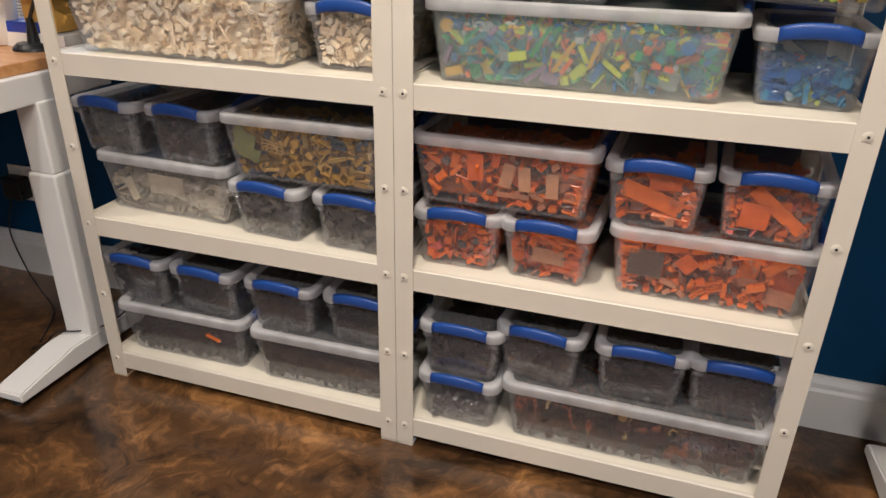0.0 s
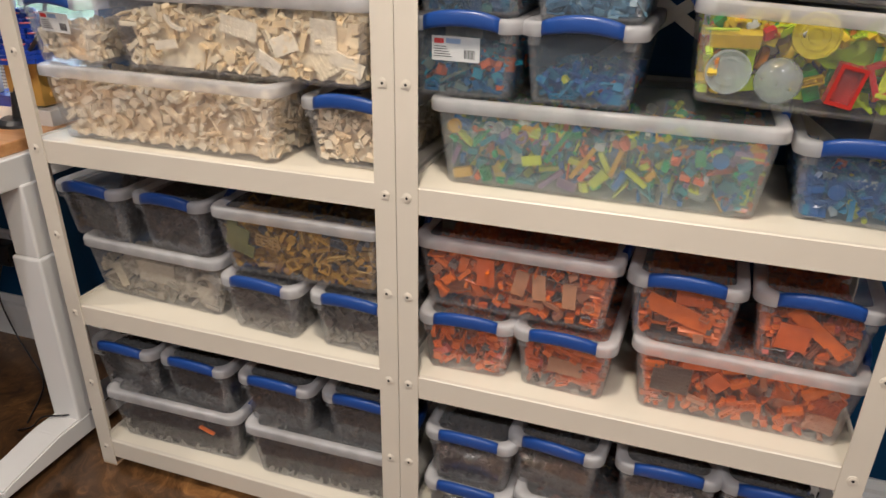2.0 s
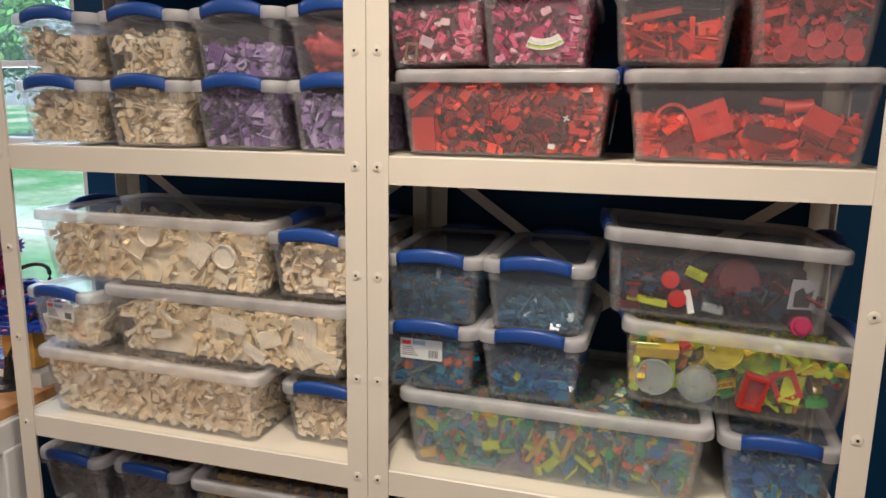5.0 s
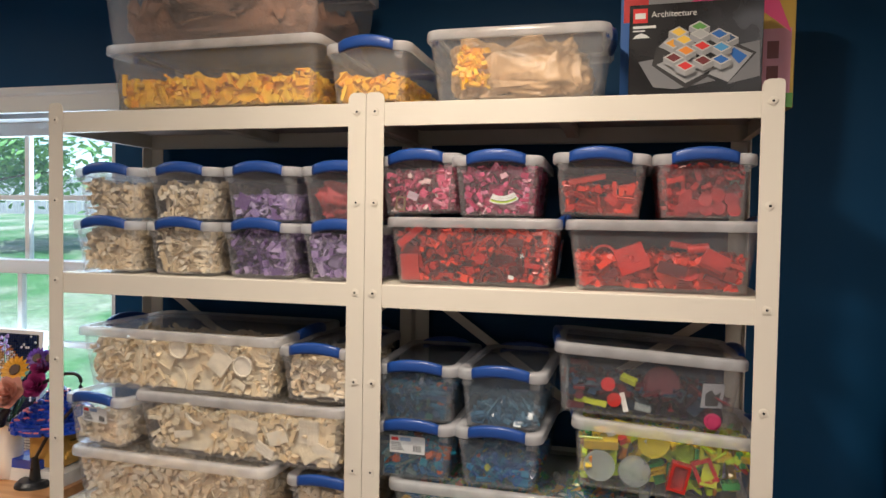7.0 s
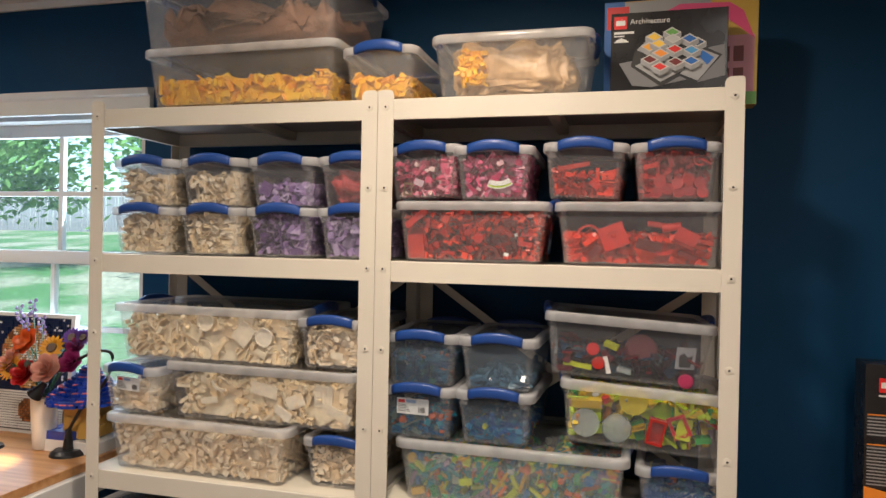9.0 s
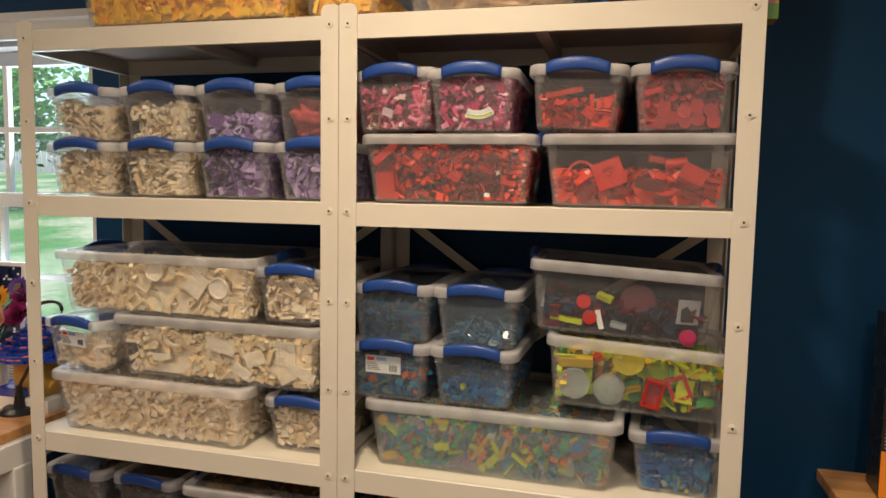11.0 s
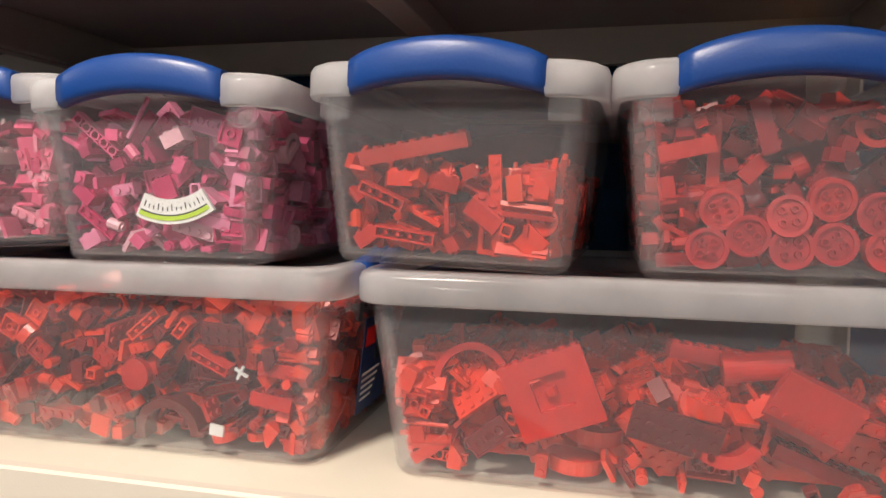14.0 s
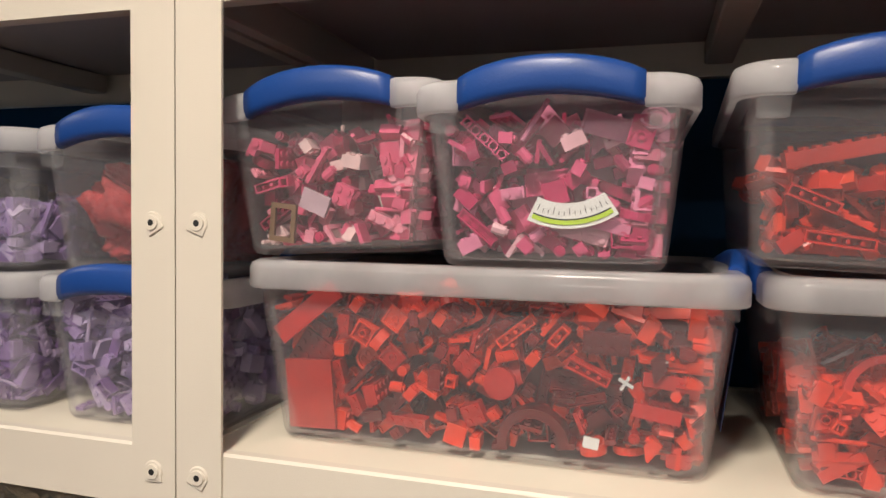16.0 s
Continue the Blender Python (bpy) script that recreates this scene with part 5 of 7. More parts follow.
def from_shape(name, g, material, m, label, category, group=""):
    me = bpy.data.meshes.new(name)
    me.from_pydata([tuple(p) for p in np.asarray(g[0]).tolist()], [], np.asarray(g[1]).tolist())
    me.shade_flat()
    me.materials.append(material)
    o = new(name, me)
    o.matrix_basis = m
    return tagged(o, label, category, group)


M_RED = palette("moulded_red", [(0.52, 0.022, 0.012, 3), (0.46, 0.02, 0.012, 2)], 0.3)
win_panel = merged([g_box(-0.028, -0.011, -0.003, 0.003, -0.028, 0.024), g_box(0.013, 0.028, -0.003, 0.003, -0.028, 0.024), g_box(-0.011, 0.013, -0.003, 0.003, -0.028, -0.012), g_box(-0.011, 0.013, -0.003, 0.003, 0.011, 0.024),
                    g_box(-0.011, 0.013, 0.001, 0.003, -0.012, 0.011), g_move(g_arc(0.0045, 0.003, -0.003, 0.003, 12), 0, 0, 0)]
                   + [g_cyl(-0.024 + 0.008 * i, 0, 0.024, 0.0257, 0.0024, 9) for i in range(7)])
from_shape("window_panel", win_panel, M_RED, pose(0.541, 0.0552, 1.468, 3, -21, 0), "red brick wall panel with a square window", "toy brick")
from_shape("curved_rail", g_arc(0.027, 0.022, -0.004, 0.004, 16, 5, 180), M_RED, pose(0.487, 0.07, 1.466, 82, -6, 0), "red curved rail part", "toy brick")
from_shape("long_brick", g_brick(2, 8, BH, True, True), M_RED, pose(0.645, 0.075, 1.492, 8, 4, 96), "long red brick lying on the heap", "toy brick")
from_shape("arched_part", g_arc(0.024, 0.016, -0.006, 0.006, 16, 190, 340), M_RED, pose(0.648, 0.062, 1.45, 86, 10, 0), "red arched part in a box", "toy brick")
wheels = [(0.637, 1.586), (0.673, 1.582), (0.695, 1.592), (0.719, 1.584), (0.652, 1.571), (0.697, 1.567), (0.675, 1.564), (0.630, 1.563), (0.724, 1.564)]
M_WHEEL = palette("wheel_red", [(0.50, 0.03, 0.03, 3), (0.42, 0.02, 0.025, 2)], 0.5)
first = None
for wx, wz in wheels:
    m = pose(wx, 0.042, wz, 90 + rnd.uniform(-6, 6), rnd.uniform(0, 360), 0)
    m = Matrix.Translation((wx, 0.0385, wz)) @ Matrix.Rotation(radians(90 + rnd.uniform(-8, 8)), 4, "X") @ Matrix.Rotation(rnd.uniform(0, 6), 4, "Z")
    if first is None:
        first = from_shape("toy_part_round", g_wheel(0.0122), M_WHEEL, m, "small red toy wheel with four holes, in a film bag", "toy wheel", "bagged red wheels")
    else:
        copy_thing(first, m)
M_FILM = see_through("bag_film", (0.8, 0.82, 0.85), 0.03, 0.08)


def film(x0, x1, z0, z1, y, seed, label):
    """A loosely crumpled sheet of bag film."""
    bm = bmesh.new()
    n, k = 26, 18
    vs = [[bm.verts.new((x0 + (x1 - x0) * i / n, y + 0.004 * noise.noise(Vector((i * 0.32, j * 0.32, seed))) + 0.002 * abs(noise.noise(Vector((i * 0.9, j * 0.9, seed)))),
                         z0 + (z1 - z0) * j / k + 0.006 * noise.noise(Vector((i * 0.2, seed, j * 0.1))))) for i in range(n + 1)] for j in range(k + 1)]
    for j in range(k):
        for i in range(n):
            bm.faces.new((vs[j][i], vs[j][i + 1], vs[j + 1][i + 1], vs[j + 1][i])).smooth = True
    bmesh.ops.solidify(bm, geom=bm.faces[:], thickness=0.0004)
    return tagged(part("film_bag", bm, M_FILM), label, "bag")


film(0.616, 0.738, 1.553, 1.612, 0.0345, 3.0, "clear crinkled film bag round red wheels")
film(0.30, 0.46, 0.925, 0.955, 0.050, 8.0, "clear zip bag on see-through bricks")

# neon and see-through parts seen against the wall of their boxes
M_GLOW = palette("clear_white_part", [(0.80, 0.86, 0.84, 1), (0.76, 0.82, 0.82, 1)], 0.12, 0.72)
M_NEON = palette("neon_yellow_part", [(0.72, 0.62, 0.03, 1), (0.66, 0.74, 0.03, 1)], 0.15, 0.25)
M_DRED = palette("dark_clear_red_part", [(0.16, 0.008, 0.02, 1), (0.12, 0.008, 0.02, 1)], 0.65, 0.0)
M_CPINK = palette("clear_pink_part", [(0.40, 0.03, 0.10, 1), (0.44, 0.04, 0.12, 1)], 0.15, 0.25)
M_CRED = palette("clear_red_part", [(0.62, 0.03, 0.03, 1), (0.56, 0.04, 0.03, 1)], 0.12, 0.3)
disc = merged([g_cyl(0, 0, -0.002, 0.002, 0.031, 28, True), g_arc(0.031, 0.028, 0.002, 0.006, 28), g_arc(0.02, 0.018, 0.002, 0.004, 24), g_arc(0.011, 0.009, 0.002, 0.004, 18)])
from_shape("round_dish", disc, M_GLOW, pose(0.488, 0.058, 1.048, 90, 0, 3), "clear round dish part with raised rings", "toy part")
from_shape("gold_dish", disc, M_NEON, pose(0.592, 0.066, 1.102, 82, 4, 3), "neon yellow round dish part", "toy part")
bm = bmesh.new()
bmesh.ops.create_uvsphere(bm, u_segments=28, v_segments=18, radius=0.033)
for v in bm.verts:
    v.co.y *= 0.62
ball = tagged(part("clear_dome", bm, M_GLOW, None, "", True), "clear plastic dome among neon parts", "toy part")
ball.location = (0.557, 0.072, 1.037)
crate = merged([g_frame(0.036, 0.056, 0.022, 0.005), g_box(-0.016, 0.016, 0.004, 0.008, -0.024, 0.024), g_cyl(-0.008, 0, 0.028, 0.030, 0.0024, 8), g_cyl(0.008, 0, 0.028, 0.030, 0.0024, 8)])
from_shape("red_panel_part", crate, M_CRED, pose(0.640, 0.058, 1.040, 4, 12, 3), "see-through red box part", "toy part")
rw = random.Random(21)
for k, (x, z, s, mm) in enumerate(((0.53, 1.112, 0.03, M_NEON), (0.70, 1.045, 0.03, M_NEON), (0.69, 1.05, 0.026, M_CRED), (0.508, 1.108, 0.028, M_NEON), (0.70, 1.098, 0.026, M_NEON))):
    from_shape("neon_part", g_brick(4, 6, PH, True, True) if k % 2 else g_frame(0.04, 0.05, 0.01, 0.008), mm, pose(x, 0.074, z, 80 if k % 2 else rw.uniform(-10, 10), rw.uniform(-40, 40), 3), "neon see-through part against the box wall", "toy part", "neon parts")
from_shape("red_drum", merged([g_cyl(0, 0, -0.012, 0.012, 0.014, 20, True)]), M_CRED, pose(0.502, 0.062, 1.213, 80, 0, 0), "round red drum part in a box", "toy part", "red drums")
from_shape("red_drum", merged([g_cyl(0, 0, -0.012, 0.012, 0.014, 20, True)]), M_CRED, pose(0.514, 0.060, 1.184, 86, 20, 0), "round red drum part in a box", "toy part", "red drums")
from_shape("clear_yellow_block", g_brick(2, 4, BH, True, True), M_NEON, pose(0.542, 0.075, 1.222, 20, -18, 70), "see-through yellow brick in a box", "toy part")
from_shape("clear_yellow_bar", g_brick(1, 8, BH, True, True), M_NEON, pose(0.468, 0.060, 1.176, 8, -6, 86), "see-through yellow bar-shaped brick", "toy part")
from_shape("white_tile", g_box(-0.005, 0.005, -0.0016, 0.0016, -0.019, 0.019), M_WHITE, pose(0.533, 0.056, 1.180, -6, -14, 0), "narrow white tile leaning in a box", "toy part")
from_shape("dark_red_dome", merged([g_cyl(0, 0, -0.010, 0.012, 0.030, 26, True), g_arc(0.036, 0.030, -0.012, -0.006, 26)]), M_DRED, pose(0.607, 0.095, 1.213, 74, 14, 0), "large dark red round part in a box", "toy part")
from_shape("pale_clear_block", g_brick(2, 4, BH, True, True), M_GLOW, pose(0.570, 0.070, 1.168, 10, -4, 84), "see-through pale brick in a box", "toy part")
from_shape("pink_dome", merged([g_cyl(0, 0, -0.008, 0.008, 0.016, 22, True), g_cyl(0, 0, 0.008, 0.014, 0.011, 18)]), M_CPINK, pose(0.700, 0.066, 1.153, 80, 10, 0), "see-through pink dome part", "toy part")
card = tagged(new("printed_card"), "pale grey card with a black figure inside a clear box", "card")
card.matrix_basis = pose(0.700, 0.064, 1.203, 4, 4, 24)
part("card_sheet", box(-0.023, 0.023, 0.0, 0.0008, -0.024, 0.024), flat_mat("pale_grey_card", (0.32, 0.33, 0.36)), card)
part("black_figure", quad_bm([(-0.014, -0.020), (0.012, -0.020), (0.016, 0.008), (0.004, 0.002), (-0.004, 0.012), (-0.016, 0.004)], -0.0006, 0.0), M_INK, card)

# flat orange and tan plates near the walls of their boxes
M_ORANGE = palette("moulded_orange", [(0.74, 0.15, 0.01, 2), (0.66, 0.12, 0.012, 2)], 0.3)
M_TAN = palette("moulded_tan", [(0.50, 0.24, 0.12, 2), (0.44, 0.20, 0.10, 2)], 0.32)
M_BRN = palette("moulded_brown", [(0.14, 0.085, 0.06, 2), (0.17, 0.10, 0.07, 1)], 0.35)
PLATES = [(0.150, 0.675, 0, M_ORANGE, 4, 7), (0.213, 0.665, -78, M_TAN, 6, 3), (0.247, 0.662, 86, M_TAN, 6, 3), (0.300, 0.655, 88, M_TAN, 6, 3), (0.305, 0.510, 4, M_TAN, 8, 4), (0.486, 0.525, 2, M_BRN, 8, 7),
          (0.530, 0.567, -6, M_ORANGE, 7, 3), (0.56, 0.535, 40, M_ORANGE, 4, 4), (0.48, 0.655, 18, M_ORANGE, 14, 4), (0.655, 0.645, 4, M_ORANGE, 6, 6), (0.69, 0.66, 38, M_ORANGE, 14, 3), (0.50, 0.692, -3, M_ORANGE, 7, 5)]
YS = [0.0455, 0.0455, 0.0458, 0.0458, 0.0485, 0.0535, 0.050, 0.0525, 0.0525, 0.0525, 0.0515, 0.0505]
for (x, z, ang, mm, nx, ny), y in zip(PLATES, YS):
    from_shape("large_plate", g_brick(nx, ny, PH, mm is M_BRN, True), mm, Matrix.Translation((x, y, z)) @ Matrix.Rotation(radians(ang), 4, "Y") @ Matrix.Rotation(radians(95), 4, "X"), "flat orange or brown plate against the box wall", "toy plate", "large flat plates")


M_OLIVE = palette("moulded_olive", [(0.17, 0.17, 0.05, 2), (0.15, 0.15, 0.05, 1)], 0.35)
M_GOLD = palette("pearl_gold", [(0.34, 0.20, 0.055, 2), (0.27, 0.16, 0.045, 1)], 0.3)
M_CREAM = palette("moulded_cream", [(0.84, 0.76, 0.60, 2), (0.82, 0.75, 0.62, 1)], 0.32)


def upright(x, y, z, ang, lean=94):
    return Matrix.Translation((x, y, z)) @ Matrix.Rotation(radians(ang), 4, "Y") @ Matrix.Rotation(radians(lean), 4, "X")


olive = merged([g_box(-0.030, 0.018, -0.028, 0.020, -0.0016, 0.0016), g_box(-0.018, 0.034, -0.036, -0.010, -0.0014, 0.0014), g_box(-0.034, -0.012, 0.005, 0.030, -0.0013, 0.0013)])
from_shape("olive_panel", olive, M_OLIVE, upright(-0.345, 0.0370, 0.672, 18), "flat olive green panel against the box wall", "toy plate")
lattice = merged([g_box(-0.026, 0.026, -0.0012 + 0.0075 * k, 0.0012 + 0.0075 * k, -0.001, 0.001) for k in range(-1, 3)] + [g_box(-0.026 + 0.012 * k, -0.0235 + 0.012 * k, -0.009, 0.017, -0.0012, 0.0012) for k in range(5)])
from_shape("lattice_fence", lattice, M_GOLD, upright(-0.285, 0.0362, 0.665, 8), "pearl gold lattice fence part", "toy part")
for k, (x, z, a) in enumerate(((-0.165, 0.632, 15), (-0.125, 0.618, 40), (-0.235, 0.628, -30))):
    from_shape("toy_part_square", g_frame(0.024, 0.024, 0.003, 0.004), M_GOLD, pose(x, 0.0385, z, 0, a, 0), "square pearl gold frame part", "toy part", "gold frames")
dish2 = merged([g_cyl(0, 0, -0.0016, 0.0016, 0.024, 26, True), g_arc(0.024, 0.0215, 0.0016, 0.006, 26)])
for x, z, y in ((-0.303, 1.200, 0.0365), (-0.470, 1.232, 0.036), (-0.36, 1.242, 0.045)):
    from_shape("round_dish", dish2, M_CREAM, upright(x, y, z, 10), "round creamy white dish part in a box", "toy part", "white dishes")
from_shape("studded_plate", g_brick(6, 7, PH, True, True), M_CREAM, upright(-0.362, 0.0372, 1.205, 38), "creamy white studded plate in a box", "toy plate")
from_shape("curved_horn", g_arc(0.032, 0.026, -0.003, 0.003, 14, 190, 290), M_CREAM, upright(-0.42, 0.036, 1.088, 0), "curved creamy white horn part", "toy part")
for k, (x, z, a, nx, ny) in enumerate(((-0.30, 1.068, 12, 9, 4), (-0.215, 1.045, -20, 6, 4), (-0.14, 1.062, 3, 6, 7), (-0.10, 1.02, 24, 8, 3), (-0.25, 1.012, 30, 6, 3), (-0.46, 1.03, -8, 6, 2))):
    from_shape("large_white_plate", g_brick(nx, ny, PH, k % 2 == 0, True), M_CREAM, upright(x, 0.0352 + 0.0012 * k, z, a), "flat creamy white plate against the box wall", "toy plate", "large white plates")
for k, (x, z, a, nx, ny) in enumerate(((-0.60, 0.53, 2, 12, 6), (-0.70, 0.51, 70, 7, 3), (-0.50, 0.505, 4, 10, 4))):
    from_shape("pale_plate", g_brick(nx, ny, PH, False, True), palette("moulded_pale_grey_%d" % k, [(0.42, 0.365, 0.28, 2), (0.39, 0.34, 0.27, 1)], 0.4), upright(x, 0.0735, z, a), "flat pale grey plate against the box wall", "toy plate", "pale plates")
from_shape("toy_part_round", g_wheel(0.012), M_GOLD, upright(0.47, 0.045, 0.185, 0), "gold wheel-shaped part in a box", "toy part", "gold wheels")
from_shape("toy_part_round", g_wheel(0.009), M_GOLD, upright(0.49, 0.047, 0.168, 20), "gold wheel-shaped part in a box", "toy part", "gold wheels")
from_shape("toy_part_square", g_frame(0.03, 0.022, 0.003, 0.003), M_GOLD, pose(0.60, 0.05, 0.150, 20, 25, 0), "square pearl gold frame part", "toy part", "gold frames")
from_shape("orange_clip", merged([g_box(-0.02, 0.02, -0.001, 0.001, -0.004, 0.005)]), M_ORANGE, upright(-0.50, 0.037, 0.155, 18), "small orange and white clip part", "toy part")

M_DKRED = palette("moulded_dark_red", [(0.12, 0.012, 0.010, 2), (0.16, 0.014, 0.010, 1)], 0.32)
M_RUST = palette("moulded_dull_red", [(0.40, 0.026, 0.014, 2), (0.34, 0.022, 0.013, 1)], 0.32)
arch = merged([g_arc(0.026, 0.019, -0.008, 0.008, 16, 0, 180), g_box(-0.030, -0.019, -0.004, 0.0, -0.008, 0.008), g_box(0.019, 0.030, -0.004, 0.0, -0.008, 0.008)])
for name, g, mm, m, label in (
        ("flat_red_plate", g_brick(5, 7, PH, False, True), M_RUST, upright(0.083, 0.0565, 1.437, -2, 96), "dull red flat plate against the box wall"),
        ("long_red_tile", g_brick(2, 8, PH, False, True), M_RED, upright(0.085, 0.0465, 1.503, 52), "long red tile lying aslant in a box"),
        ("dark_red_plate", g_brick(4, 2, PH, True, True), M_DKRED, upright(0.311, 0.0485, 1.493, 2, 96), "dark red studded plate against the box wall"),
        ("hollow_red_brick", g_brick(4, 1, BH, True, True), M_RED, upright(0.299, 0.0540, 1.472, 24, -84), "red brick seen from its hollow underside"),
        ("dark_arch", arch, M_DKRED, pose(0.260, 0.0635, 1.416, 94, -6, 0), "dark red arch part in a box"),
        ("red_block", g_brick(4, 3, BH, True, True), M_RED, upright(0.345, 0.0645, 1.445, 8, 176), "red studded block in a box"),
        ("long_dull_brick", g_brick(9, 2, BH, True, True), M_RUST, upright(0.452, 0.0450, 1.622, -10, 6), "long dull red brick leaning in a box"),
        ("hollow_red_brick", g_brick(4, 1, BH, True, True), M_RED, upright(0.433, 0.0375, 1.592, 24, -86), "red brick seen from its hollow underside"),
        ("hollow_red_brick", g_brick(5, 1, BH, True, True), M_RED, upright(0.448, 0.0385, 1.567, 8, -86), "red brick seen from its hollow underside"),
        ("red_wedge", g_slope(3, True), M_RED, upright(0.500, 0.0395, 1.582, 38, 60), "red sloped brick in a box"),
        ("large_red_slope", merged([g_slope(6, True), g_box(-0.024, 0.024, 0.008, 0.030, -0.0048, 0.0048)]), M_RED, upright(0.690, 0.0590, 1.455, 26, 100), "large red sloped block in a box"),
        ("dark_red_plate", g_brick(7, 3, PH, True, True), M_DKRED, upright(0.618, 0.0560, 1.447, 14), "dark red studded plate leaning in a box"),
        ("red_cone", merged([g_cyl(0, 0, -0.02, 0.02, 0.009, 20, True), g_arc(0.011, 0.008, -0.02, -0.012, 20)]), M_RED, pose(0.665, 0.066, 1.489, 0, 82, 0), "red round nose part on the heap"),
        ("grey_frame", g_frame(0.022, 0.030, 0.003, 0.004), palette("moulded_dark_tan", [(0.20, 0.13, 0.08, 1), (0.18, 0.12, 0.08, 1)], 0.35), pose(0.063, 0.0475, 1.572, 4, 6, 0), "dark tan frame part among pink bricks"),
        ("printed_tile", g_brick(3, 2, PH, False, True), palette("printed_pale_pink", [(0.50, 0.36, 0.42, 1), (0.46, 0.34, 0.40, 1)], 0.4), upright(0.090, 0.0480, 1.588, 22), "pale printed tile among pink bricks"),
        ("white_fleck", merged([g_box(-0.006, 0.005, -0.001, 0.001, -0.001, 0.001), g_box(-0.002, 0.000, -0.001, 0.001, -0.006, 0.005)]), M_PAPER, pose(0.325, 0.0497, 1.466, 4, 30, 0), "small white claw part among red bricks"),
        ("white_fleck", merged([g_box(-0.006, 0.005, -0.001, 0.001, -0.004, 0.004)]), M_PAPER, pose(0.302, 0.0550, 1.421, 4, 8, 0), "small white printed part among red bricks")):
    from_shape(name, g, mm, m, label, "toy brick")
for k in range(60):
    a3 = (rw.uniform(0.19, 0.245), rw.uniform(0.026, 0.034), rw.uniform(1.815, 1.885))
    from_shape("orange_piece", g_brick(*rw.choice(((1, 2), (1, 4), (2, 2))), rw.choice((PH, BH)), True, False), MPAL["yellow"], pose(*a3, rw.uniform(0, 360), rw.uniform(0, 360), rw.uniform(0, 360)), "loose amber brick beside bagged tan bricks", "toy brick", "amber bricks")


# ---- stickers ----
def sticker(parent_i, x, z, w, h, y, tilt=0.0):
    tb = PLACED[parent_i][0]
    inv = tb.matrix_basis.inverted()
    m = inv @ pose(x, y, z, 4, tilt, PLACED[parent_i][1].to_euler().z * 57.3)
    st = part("sticker", box(-w / 2, w / 2, -0.0003, 0.0003, -h / 2, h / 2), M_PAPER, tb, "white printed price sticker", at=m)
    bm = bmesh.new()
    for k in range(5):
        box(-w * 0.45, -w * (0.2 - 0.03 * k), -0.0008, -0.0004, h * (0.08 - 0.1 * k) - 0.0006, h * (0.08 - 0.1 * k) + 0.0006, bm=bm)
    part("print_bar", bm, M_INK, st)
    bm = bmesh.new()
    for k in range(9):
        box(w * 0.18 + 0.002 * k, w * 0.18 + 0.002 * k + (0.0008 if k % 3 else 0.0013), -0.0008, -0.0004, -h * 0.36, h * 0.0, bm=bm)
    part("bar_print", bm, M_INK, st)
    part("red_mark", box(-w * 0.45, -w * 0.25, -0.0008, -0.0004, h * 0.2, h * 0.4), M_LOGO, st)
    part("pale_mark", box(-w * 0.2, w * 0.1, -0.0008, -0.0004, h * 0.22, h * 0.42), flat_mat("pale_blue_print", (0.25, 0.35, 0.55)), st)


sticker(8, 0.087, 1.056, 0.078, 0.038, 0.0415, 1.0)
side_label = PLACED[0][0]
lm = side_label.matrix_basis.inverted() @ pose(0.3945, 0.135, 1.462, 0, 7, 0)
lb = part("label", box(-0.0003, 0.0003, -0.033, 0.033, -0.038, 0.038), M_BLUEDK, side_label, "dark blue printed product label", at=lm)
part("label_badge", box(0.0003, 0.0007, -0.028, -0.005, 0.015, 0.03), M_LOGO, lb)
part("label_picture", box(0.0003, 0.0007, -0.002, 0.029, 0.0, 0.032), M_INK, lb)
for k in range(5):
    part("print_bar", box(0.0003, 0.0007, -0.028, 0.012 - 0.004 * k, -0.008 - 0.005 * k, -0.006 - 0.005 * k), M_PAPER, lb)
sticker(36, -0.697, 1.057, 0.075, 0.036, 0.031, 2.0)


